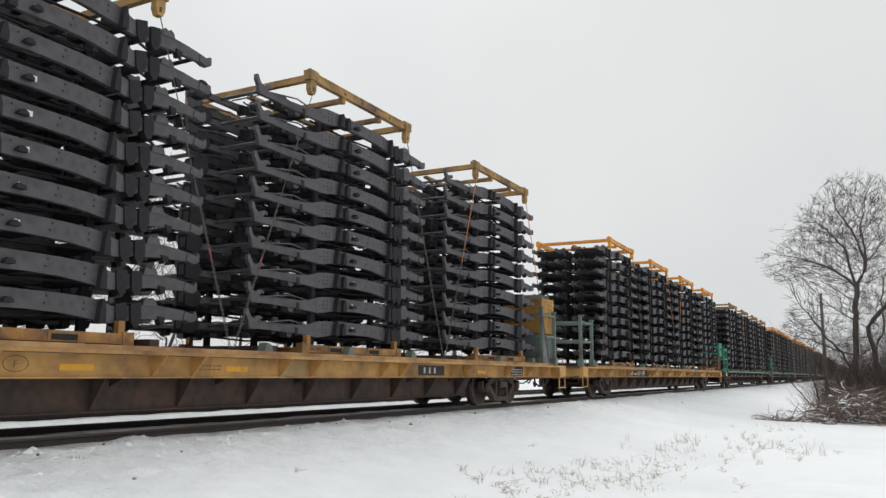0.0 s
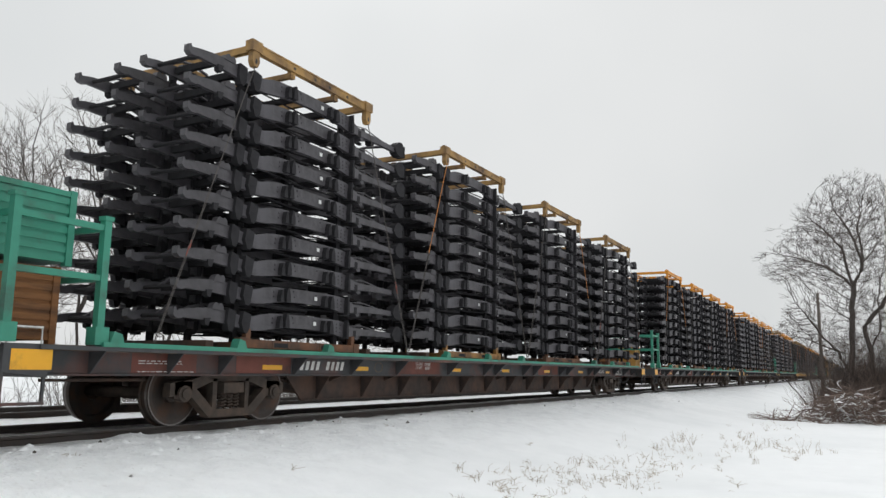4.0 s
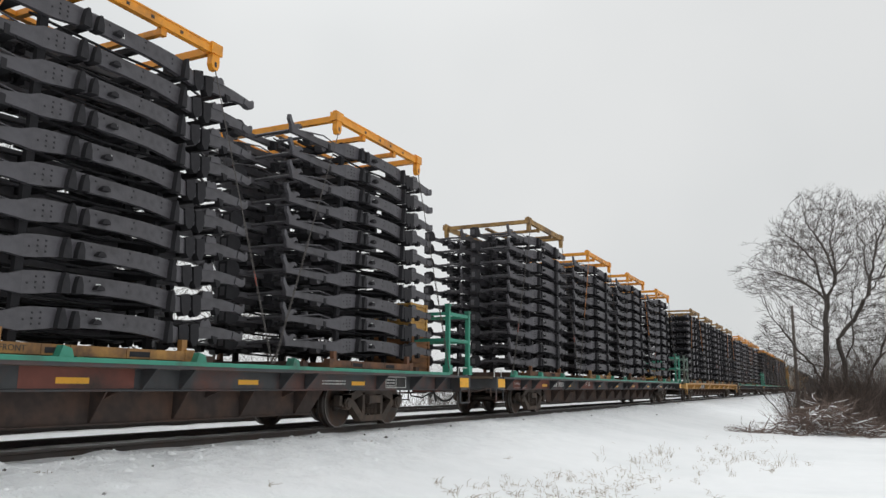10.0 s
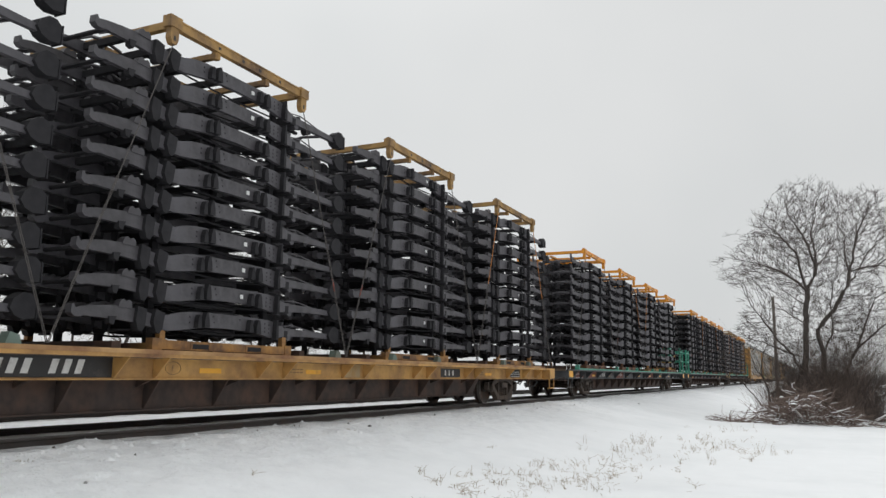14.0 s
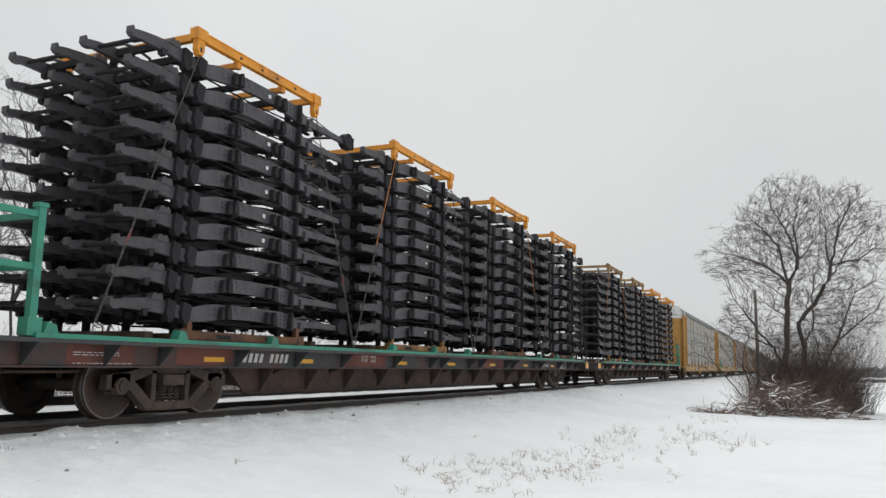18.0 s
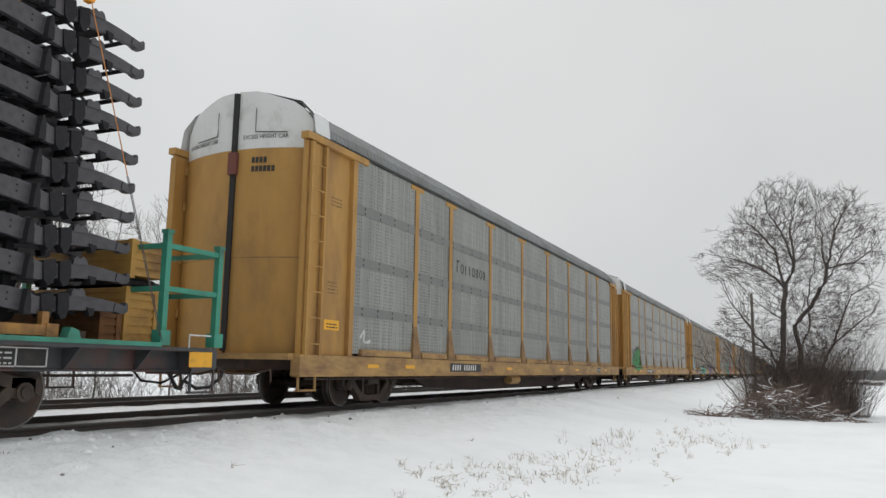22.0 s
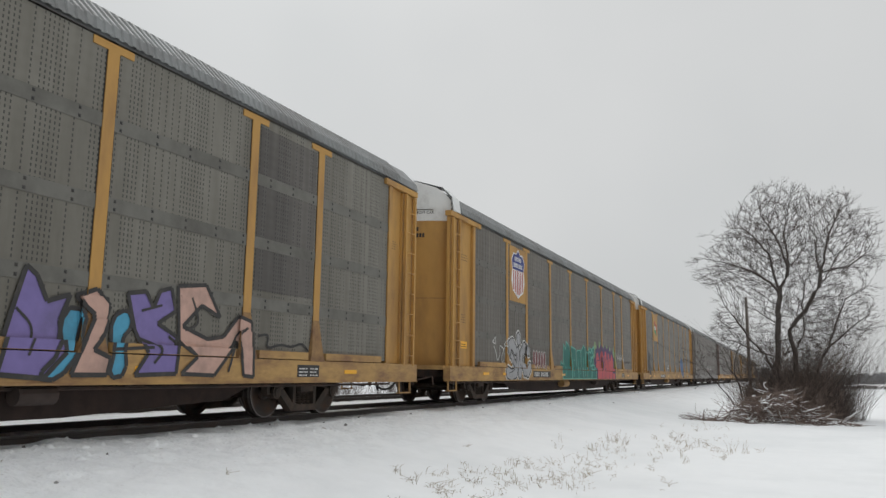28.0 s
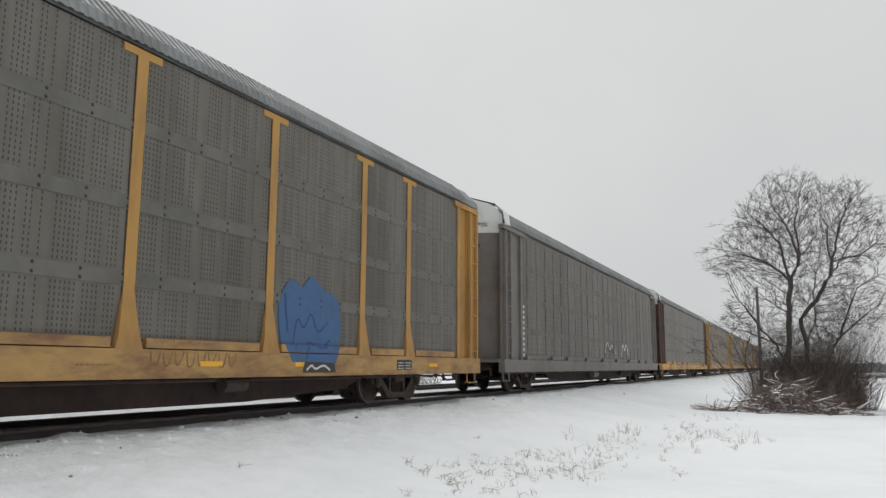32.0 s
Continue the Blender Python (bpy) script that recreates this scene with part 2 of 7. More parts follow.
    "shrub": material("shrub_stems", (0.225, 0.172, 0.15), 0.9, 0, 0.35, 3.0, (0.13, 0.095, 0.078), 0.4, 0.8, 0, 0.2),
    # distance haze is painted in: wood colour paled to a flat grey
    "hazed_wood": material("hazed_wood", (0.27, 0.27, 0.275), 0.95, 0, 0.3, 0.6, (0.13, 0.12, 0.12), 0.4, 0.15, 0, 0.1),
    "straw": material("dry_straw", (0.36, 0.29, 0.21), 0.9, 0, 0.3, 4.0, (0.24, 0.18, 0.12), 0.4, 2.0, 0, 0.2),
    "pole": material("pole_wood", (0.14, 0.12, 0.105), 0.9, 0, 0.3, 8.0, None, 0, 1, 0.3, 0.2),
}
for key, colour in {"violet": (0.19, 0.15, 0.36), "pink": (0.52, 0.33, 0.27), "cyan": (0.08, 0.32, 0.48), "teal": (0.014, 0.15, 0.125), "mint": (0.13, 0.42, 0.33),
                    "rose": (0.52, 0.085, 0.095), "purple": (0.075, 0.04, 0.115), "lime": (0.24, 0.36, 0.17), "leaf": (0.03, 0.30, 0.065), "blue": (0.055, 0.125, 0.26),
                    "silver": (0.36, 0.36, 0.37), "chalk": (0.62, 0.62, 0.60), "navy": (0.035, 0.05, 0.21), "scarlet": (0.42, 0.05, 0.04), "flag_green": (0.02, 0.26, 0.12),
                    "paleblue": (0.25, 0.42, 0.47), "wine": (0.20, 0.07, 0.07), "salmon": (0.33, 0.19, 0.16)}.items():
    M[key] = material("spray_" + key, colour, 0.6, 0, 0.15, 9.0, tuple(c * 0.6 + 0.03 for c in colour), 0.3, 2.0, 0.03, 0.35)


# trodden, sooty snow along the track: coarse relief and specks that fade out towards the field
def track_side(m):
    nt = m.node_tree
    b = nt.nodes["Principled BSDF"]
    co = nt.nodes.new("ShaderNodeTexCoord")
    sp = nt.nodes.new("ShaderNodeSeparateXYZ")
    nt.links.new(co.outputs["Object"], sp.inputs[0])
    band = nt.nodes.new("ShaderNodeMapRange")
    band.interpolation_type = "SMOOTHSTEP"
    for key, v in (("From Min", -7.6), ("From Max", -4.4), ("To Min", 1.0), ("To Max", 0.12)):
        band.inputs[key].default_value = v
    nt.links.new(sp.outputs[0], band.inputs["Value"])

    def noise_(scale, lo, hi):
        n = nt.nodes.new("ShaderNodeTexNoise")
        n.inputs["Scale"].default_value, n.inputs["Detail"].default_value, n.inputs["Roughness"].default_value = scale, 5.0, 0.6
        nt.links.new(co.outputs["Object"], n.inputs["Vector"])
        r = nt.nodes.new("ShaderNodeMapRange")
        r.inputs["From Min"].default_value, r.inputs["From Max"].default_value = lo, hi
        nt.links.new(n.outputs["Fac"], r.inputs["Value"])
        f = nt.nodes.new("ShaderNodeMath")
        f.operation = "MULTIPLY"
        nt.links.new(r.outputs[0], f.inputs[0])
        nt.links.new(band.outputs[0], f.inputs[1])
        return f.outputs[0]

    src = b.inputs["Base Color"].links[0].from_socket
    for scale, lo, hi, tone in ((3.4, 0.45, 0.72, (0.74, 0.75, 0.765, 1)), (16.0, 0.63, 0.74, (0.48, 0.46, 0.44, 1))):
        mx = nt.nodes.new("ShaderNodeMix")
        mx.data_type = "RGBA"
        nt.links.new(noise_(scale, lo, hi), mx.inputs[0])
        nt.links.new(src, mx.inputs[6])
        mx.inputs[7].default_value = tone
        src = mx.outputs[2]
    nt.links.new(src, b.inputs["Base Color"])
    bp = nt.nodes.new("ShaderNodeBump")
    bp.inputs["Strength"].default_value, bp.inputs["Distance"].default_value = 0.75, 0.05
    nt.links.new(noise_(6.5, 0.3, 0.7), bp.inputs["Height"])
    old = b.inputs["Normal"].links[0].from_socket
    nt.links.new(old, bp.inputs["Normal"])
    nt.links.new(bp.outputs[0], b.inputs["Normal"])


M["ground_snow"] = material("ground_snow", (0.90, 0.91, 0.92), 0.85, 0, 0.03, 2.5, (0.82, 0.835, 0.845), 0.4, 0.35, 0.35, 0.2)
track_side(M["ground_snow"])


# ---- mesh helpers ----
class Shape:
    """Collects vertices and faces of one mesh."""

    def __init__(self):
        self.v, self.f = [], []

    def face_set(self, verts, faces):
        n = len(self.v)
        self.v += [tuple(p) for p in verts]
        self.f += [tuple(n + i for i in f) for f in faces]
        return self

    def box(self, x0, x1, y0, y1, z0, z1):
        return self.face_set([(x, y, z) for z in (z0, z1) for y in (y0, y1) for x in (x0, x1)],
                             [(0, 2, 3, 1), (4, 5, 7, 6), (0, 1, 5, 4), (2, 6, 7, 3), (0, 4, 6, 2), (1, 3, 7, 5)])

    def prism(self, poly, axis, lo, hi):
        """A flat outline pushed along an axis; poly in the two other axes, in order."""
        def put(p, d):
            return {"x": (d, p[0], p[1]), "y": (p[0], d, p[1]), "z": (p[0], p[1], d)}[axis]
        n = len(poly)
        return self.face_set([put(p, lo) for p in poly] + [put(p, hi) for p in poly],
                             [tuple(range(n - 1, -1, -1)), tuple(range(n, 2 * n))] + [(i, (i + 1) % n, n + (i + 1) % n, n + i) for i in range(n)])

    def tube(self, points, radii, sides=6, capped=True):
        pts = [Vector(p) for p in points]
        if isinstance(radii, (int, float)):
            radii = [radii] * len(pts)
        base = len(self.v)
        for i, p in enumerate(pts):
            d = (pts[min(i + 1, len(pts) - 1)] - pts[max(i - 1, 0)]).normalized()
            u = d.cross(Vector((0.31, 0.17, 0.93)) if abs(d.z) < 0.9 else Vector((1, 0.1, 0))).normalized()
            w = d.cross(u)
            for k in range(sides):
                a = 2 * math.pi * k / sides
                self.v.append(tuple(p + (u * math.cos(a) + w * math.sin(a)) * radii[i]))
        for i in range(len(pts) - 1):
            for k in range(sides):
                a, b = base + i * sides + k, base + i * sides + (k + 1) % sides
                self.f.append((a, b, b + sides, a + sides))
        if capped:
            self.f.append(tuple(base + k for k in range(sides - 1, -1, -1)))
            self.f.append(tuple(base + (len(pts) - 1) * sides + k for k in range(sides)))
        return self

    def disc(self, x0, x1, y, z, r, sides=24):
        """A wheel-like cylinder with its axle along x."""
        ring = [(y + r * math.cos(2 * math.pi * k / sides), z + r * math.sin(2 * math.pi * k / sides)) for k in range(sides)]
        return self.prism(ring, "x", x0, x1)

    def loft(self, sections):
        """Joins closed outlines of equal length into a skin with ends."""
        n, base = len(sections[0]), len(self.v)
        for s in sections:
            self.v += [tuple(p) for p in s]
        for i in range(len(sections) - 1):
            for k in range(n):
                a, b = base + i * n + k, base + i * n + (k + 1) % n
                self.f.append((a, b, b + n, a + n))
        self.f.append(tuple(base + k for k in range(n - 1, -1, -1)))
        self.f.append(tuple(base + (len(sections) - 1) * n + k for k in range(n)))
        return self

    def two(self, name, mat, other, mat2):
        """One mesh of two looks."""
        n = len(self.f)
        self.face_set(other.v, other.f)
        me = self.mesh(name, mat)
        me.materials.append(M[mat2])
        me.polygons.foreach_set("material_index", [0] * n + [1] * (len(self.f) - n))
        return me

    def mesh(self, name, mat, smooth=False):
        me = bpy.data.meshes.new(name)
        me.from_pydata(self.v, [], self.f)
        me.materials.append(M[mat])
        bm = bmesh.new()
        bm.from_mesh(me)
        bmesh.ops.recalc_face_normals(bm, faces=bm.faces)
        bm.to_mesh(me)
        bm.free()
        if smooth:
            me.shade_smooth()
        return me


def part(name, shape, mat, parent, label="", smooth=False):
    """One mesh object under a thing or under a part; a ready mesh is shared."""
    me = shape.mesh(name, mat, smooth) if isinstance(shape, Shape) else shape
    ob = new(name, me)
    ob.parent = parent
    return tagged(ob, label)


def thing(name, label, category, group="", kind=""):
    return tagged(new(name), label, category, group, kind)


# ---- the train's run: where the front of each car is at t seconds ----
TRACK = -8.895       # the track's middle
PITCH = 27.954       # from car to car
MOVING = []


def run(t):
    return -5.09 - 11.4587 * t - 0.018669 * t * t - 0.00027552 * t ** 3 + 0.0012 * max(0.0, t - 24.0) ** 3


def rides(ob, ahead):
    """Marks a thing as carried by the train, its origin that far behind the first car's front."""
    ob.location = (TRACK, run(0) + ahead, 0)
    MOVING.append((ob, ahead))
    return ob


# ---- ground and track ----
def lift(x, y):
    """Height of the snow: level by the tracks, falling to the field."""
    def ease(a, b, v):
        u = min(1, max(0, (v - a) / (b - a)))
        return u * u * (3 - 2 * u)
    z = -0.11 - 0.62 * ease(TRACK + 1.3, -2.5, x)
    z -= 0.8 * ease(-15.5, -20.0, x) if x < -15.5 else 0
    rough = 0.05 * noise.noise((x * 0.35, y * 0.35, 0)) + 0.022 * noise.noise((x * 1.7, y * 1.7, 4))
    trodden = ease(TRACK + 0.86, TRACK + 1.0, x) * (1 - 0.85 * ease(TRACK + 2.2, TRACK + 4.6, x)) if -3 < y < 60 else 0
    if trodden:
        rough += trodden * (0.012 + 0.03 * noise.noise((x * 1.1, y * 4.3, 12)) * (1 - ease(TRACK + 1.0, TRACK + 1.8, x)) + 0.055 * noise.noise((x * 3.1, y * 2.2, 2)) + 0.04 * max(0, noise.noise((x * 6.5, y * 5.0, 7)) - 0.1))
    return z + rough * ease(TRACK + 0.84, TRACK + 0.96, x) + (0.05 * noise.noise((x, y, 9)) if x < TRACK - 6 else 0)


def build_ground():
    xs = [-2500, -900, -300, -120, -60, -35, -26, -21] + [-18.5 + 0.5 * i for i in range(18)]
    xs = sorted(set(xs + [round(-9.4 + 0.22 * i, 3) for i in range(75)] + [round(-8.08 + 0.075 * i, 3) for i in range(14)] + [round(-7.0 + 0.11 * i, 3) for i in range(29)] + [7.5, 8.2, 9, 10, 12, 15, 20, 28, 40, 70, 140, 400, 1200, 2500]))
    ys = [-300, -80, -30, -14, -8, -4] + [-2 + 0.125 * i for i in range(200)] + [23 + 0.25 * i for i in range(50)] + [36, 38, 41, 45, 50, 56, 64, 75, 90, 110, 140, 200, 320, 600, 1200, 3000]
    s = Shape()
    s.v = [(x, y, lift(x, y)) for y in ys for x in xs]
    w = len(xs)
    s.f = [(j * w + i, j * w + i + 1, (j + 1) * w + i + 1, (j + 1) * w + i) for j in range(len(ys) - 1) for i in range(w - 1)]
    tagged(new("ground", s.mesh("ground", "ground_snow", True)), "snow-covered open ground beside the railway", "snow", kind="structure")


def build_track(name, x, label):
    track = thing(name, label, "railway track", kind="structure")
    profile = [(-0.07, -0.15), (0.07, -0.15), (0.07, -0.135), (0.012, -0.115), (0.012, -0.04), (0.035, -0.028), (0.035, -0.008), (-0.035, -0.008), (-0.035, -0.028), (-0.012, -0.04), (-0.012, -0.115), (-0.07, -0.135)]
    for side in (-0.76, 0.76):
        part("rail", Shape().prism([(x + side + p, q) for p, q in profile], "y", -120, 700), "rail", track, "rust-brown steel rail")
        part("rail_head", Shape().box(x + side - 0.03, x + side + 0.03, -120, 700, -0.008, 0.0), "railhead", track, "polished running surface")
    rng = random.Random(5)
    bed = Shape()
    ys = [-40 + 0.35 * i for i in range(360)] + [86 + 6 * i for i in range(100)]
    offs = [-1.2, -1.05, -0.84, -0.7, -0.4, 0, 0.4, 0.7, 0.8, 0.86, 0.93, 1.0]
    for y in ys:
        for o in offs:
            edge = o < -1.13 or o > 0.9
            bed.v.append((x + o + (rng.uniform(-0.05, 0.05) if edge else 0), y, -0.15 if edge else -0.098 + rng.uniform(-0.012, 0.012)))
    n = len(offs)
    bed.f = [(j * n + i, j * n + i + 1, (j + 1) * n + i + 1, (j + 1) * n + i) for j in range(len(ys) - 1) for i in range(n - 1)]
    part("ballast_bed", bed, "dirty_snow", track, "dark stone ballast with blown snow", True)


build_ground()
build_track("track_near", TRACK, "railway track with rusty rails in dirty snow")
build_track("track_far", TRACK - 4.1, "second railway track behind the train, half buried in snow")


# ---- bogies, couplers ----
def ring_wheel(s, x, r, y=0.0, z=0.0):
    """Half section of a wheel turned about its axle: rim, thin plate, hub, flange inside."""
    d = 1 if x > 0 else -1
    prof = [(x + 0.07 * d, r - 0.075), (x + 0.07 * d, r), (x - 0.055 * d, r + 0.004), (x - 0.06 * d, r + 0.026), (x - 0.085 * d, r + 0.022),
            (x - 0.085 * d, r - 0.07), (x - 0.02 * d, r - 0.09), (x + 0.0 * d, 0.13), (x + 0.06 * d, 0.115), (x + 0.06 * d, 0.0)]
    prof2 = prof[:-1] + [(x + 0.075 * d, 0.09), (x + 0.075 * d, 0.001)]
    sides, base, n = 28, len(s.v), len(prof2)
    for k in range(sides):
        a = 2 * math.pi * k / sides
        for px, pr in prof2:
            s.v.append((px, y + pr * math.cos(a), z + pr * math.sin(a)))
    # front face from rim inwards
    for k in range(sides):
        for i in range(n - 1):
            a, b = base + k * n + i, base + ((k + 1) % sides) * n + i
            s.f.append((a, a + 1, b + 1, b))
    # face plate between the rim's front edge and the hub
    for k in range(sides):
        s.f.append((base + k * n, base + ((k + 1) % sides) * n, base + ((k + 1) % sides) * n + 7, base + k * n + 7))


WHEEL_R = 0.42
WHEEL, CAP = {}, {}
for sx in (1, -1):
    _w, _t = Shape(), Shape()
    ring_wheel(_w, 0.76 * sx, WHEEL_R)
    for ring in ([(WHEEL_R + 0.002, sx * 0.71), (WHEEL_R + 0.002, sx * 0.81)], [(WHEEL_R - 0.018, sx * 0.8325), (WHEEL_R + 0.001, sx * 0.8325)]):
        b0 = len(_t.v)
        for k in range(28):
            a = 2 * math.pi * k / 28
            _t.v += [(px, pr * math.cos(a), pr * math.sin(a)) for pr, px in ring]
        _t.f += [(b0 + 2 * k, b0 + 2 * k + 1, b0 + (2 * k + 3) % 56, b0 + (2 * k + 2) % 56) for k in range(28)]
    WHEEL[sx] = _w.two("wheel", "wheel", _t, "tread")
    CAP[sx] = Shape().disc(*sorted((0.93 * sx, 1.06 * sx)), 0, 0, 0.11, 12).disc(*sorted((1.06 * sx, 1.08 * sx)), 0, 0, 0.07, 8).mesh("bearing_cap", "steel")
AXLE = Shape().tube([(-0.95, 0, 0), (0.95, 0, 0)], 0.075, 10).mesh("axle", "steel", True)


def side_frame_mesh(d):
    """Cast truck side: arched top member, angled tension member, two windows, spring nest."""
    s = Shape()
    x0, x1 = (0.90, 1.02) if d > 0 else (-1.02, -0.90)
    s.prism([(-1.12, 0.38), (-1.12, 0.56), (-0.75, 0.60), (-0.4, 0.70), (0.4, 0.70), (0.75, 0.60), (1.12, 0.56), (1.12, 0.38), (0.72, 0.46), (0.36, 0.58), (-0.36, 0.58), (-0.72, 0.46)], "x", x0, x1)
    s.prism([(-0.86, 0.47), (-0.66, 0.47), (-0.34, 0.2), (0.34, 0.2), (0.66, 0.47), (0.86, 0.47), (0.42, 0.09), (-0.42, 0.09)], "x", x0 - 0.01, x1 + 0.01)
    for y in (-0.36, 0.28):
        s.box(x0, x1, y, y + 0.08, 0.18, 0.62)
    s.box(x0 - 0.03, x1 + 0.05, -0.2, 0.2, 0.42, 0.56)
    for y in (-0.89, 0.89):
        s.box(x0, x1, y - 0.15, y + 0.15, 0.36, 0.58)
    return s.mesh("side_frame", "steel")


SIDE = {1: side_frame_mesh(1), -1: side_frame_mesh(-1)}
SPRING = Shape().tube([(0.97 + 0.05 * math.cos(k * 0.9), 0.05 * math.sin(k * 0.9), 0.205 + 0.0064 * k) for k in range(34)], 0.014, 4).mesh("spring", "steel")
BOLSTER = Shape().box(-0.98, 0.98, -0.17, 0.17, 0.36, 0.62).mesh("bolster", "under")
BRAKE = Shape().box(-0.7, 0.7, -0.035, 0.035, 0.3, 0.42).mesh("brake_beam", "under")
CENTRE_PLATE = Shape().box(-0.25, 0.25, -0.25, 0.25, 0.6, 0.68).mesh("centre_plate", "under")
SPIN = []


def truck(car, y):
    """A two-axle bogie at y behind the car's front, and its turning wheelsets."""
    t = part("truck", CENTRE_PLATE, "under", car, "three-piece cast-steel truck")
    t.location = (0, y, 0)
    for d in (1, -1):
        part("side_frame", SIDE[d], "steel", t)
    part("bolster", BOLSTER, "under", t)
    for sy in (-0.13, 0.0, 0.13):
        part("spring", SPRING, "steel", t).location = (0, sy, 0)
    for d in (1, -1):
        part("brake_beam", BRAKE, "under", t).location = (0, 0.39 * d, 0)
    for ay in (-0.89, 0.89):
        w = part("wheelset", AXLE, "steel", car, "rust-brown steel wheelset")
        w.location = (0, y + ay, WHEEL_R)
        SPIN.append((w, y + ay))
        for d in (1, -1):
            part("wheel", WHEEL[d], "wheel", w)
            part("bearing_cap", CAP[d], "steel", w)
    return t


def coupler_mesh(d):
    """Shank and knuckle pointing out of the car by 0.68 m."""
    s = Shape()
    s.box(-0.09, 0.09, *sorted((0.0, d * 0.45)), 0.72, 0.9)
    s.prism([(-0.13, d * 0.4), (0.13, d * 0.4), (0.19, d * 0.52), (0.12, d * 0.6), (0.02, d * 0.56), (-0.04, d * 0.66), (-0.17, d * 0.67), (-0.2, d * 0.5)], "z", 0.68, 0.94)
    return s.mesh("coupler", "steel")


def hose_mesh(d):
    s = Shape()
    pts = [(0.35, 0, 0.72), (0.36, d * 0.12, 0.55), (0.3, d * 0.3, 0.4), (0.2, d * 0.5, 0.38), (0.1, d * 0.66, 0.5)]
    s.tube(pts, 0.028, 7)
    s.tube([(-0.3, 0, 0.66), (-0.32, d * 0.2, 0.5), (-0.15, d * 0.45, 0.46), (0.02, d * 0.66, 0.6)], 0.02, 6)
    return s.mesh("air_hose", "gasket_and_shade")


def lever_mesh(d):
    s = Shape()
    s.tube([(1.3, d * 0.05, 0.7), (0.95, d * 0.08, 0.62), (0.5, d * 0.12, 0.62), (0.22, d * 0.3, 0.8)], 0.016, 5)
    s.tube([(1.3, d * 0.05, 0.7), (1.32, d * 0.06, 0.5)], 0.016, 5)
    return s.mesh("uncoupling_lever", "under")


COUPLER = {d: coupler_mesh(d) for d in (1, -1)}
HOSE = {d: hose_mesh(d) for d in (1, -1)}
LEVER = {d: lever_mesh(d) for d in (1, -1)}


def running_gear(car, length):
    for y in (3.76, length - 3.76):
        truck(car, y)
    for d, y in ((-1, 0.0), (1, length)):
        for name, table, mat in (("coupler", COUPLER, "steel"), ("air_hose", HOSE, "gasket_and_shade"), ("uncoupling_lever", LEVER, "under")):
            part(name, table[d], mat, car).location = (0, y, 0)


# ---- lettering ----
def writing(text, height, mat, parent, x, y, z, face="side", slant=0.0, label="", name="lettering", align="LEFT", width=1.0):
    """Words in the built-in font, laid on a side or on an end."""
    cu = bpy.data.curves.new("words", "FONT")
    cu.body, cu.size, cu.extrude, cu.shear, cu.align_x = text, height / 0.7, 0.001, slant, align
    cu.space_line = 0.9
    tmp = new("words", cu)
    me = bpy.data.meshes.new_from_object(tmp.evaluated_get(bpy.context.evaluated_depsgraph_get()))
    bpy.data.objects.remove(tmp)
    me.materials.clear()
    me.materials.append(M[mat])
    me.transform(Matrix.Diagonal((width, 1, 1, 1)))
    ob = part(name, me, mat, parent, label)
    ob.matrix_basis = pose(x, y, z, 90, 0, 90) if face == "side" else pose(x, y, z, 90, 0, 0)
    return ob


def bars(sizes, height, parent, mat, x, y, z, name="stencil_mark", label="", gap=0.3, lean=0.0):
    """Lettering that stays unread: short upright bars, one a character; a blank is a gap."""
    s, at, w = Shape(), y, height * 0.55
    for c in sizes:
        if c != " ":
            hh = height * (0.25 if c == "-" else 1.0)
            s.prism([(at, z), (at + w, z), (at + w + lean * hh, z + hh), (at + lean * hh, z + hh)], "x", x, x + 0.003)
        at += w * (1 + gap)
    return tagged(part(name, s, mat, parent), label, kind="stuff")


def lines(n, x, y0, y1, z0, z1, parent, mat, name="stencil_mark"):
    """Small print as rows of thin broken bars."""
    rng = random.Random(int(y0 * 100) + n)
    s, step = Shape(), (z1 - z0) / n
    for i in range(n):
        at = y0
        while at < y1 - 0.03:
            w = min(rng.uniform(0.03, 0.12), y1 - at)
            s.box(x, x + 0.002, at, at + w, z0 + i * step, z0 + (i + 0.36) * step)
            at += w + 0.025
    return tagged(part(name, s, mat, parent), kind="stuff")


# ---- flat cars ----
LENGTH = 26.6
DECK = 1.0
GUSSET = {}
WEB = 1.14           # outer face of the sill web


def gusset(mat):
    """Triangular plate under the overhanging top flange."""
    if mat not in GUSSET:
        GUSSET[mat] = Shape().prism([(WEB - 0.005, 0.67), (WEB + 0.03, 0.67), (1.42, 0.937), (WEB - 0.005, 0.937)], "y", 0, 0.016).mesh("gusset", mat)
    return GUSSET[mat]


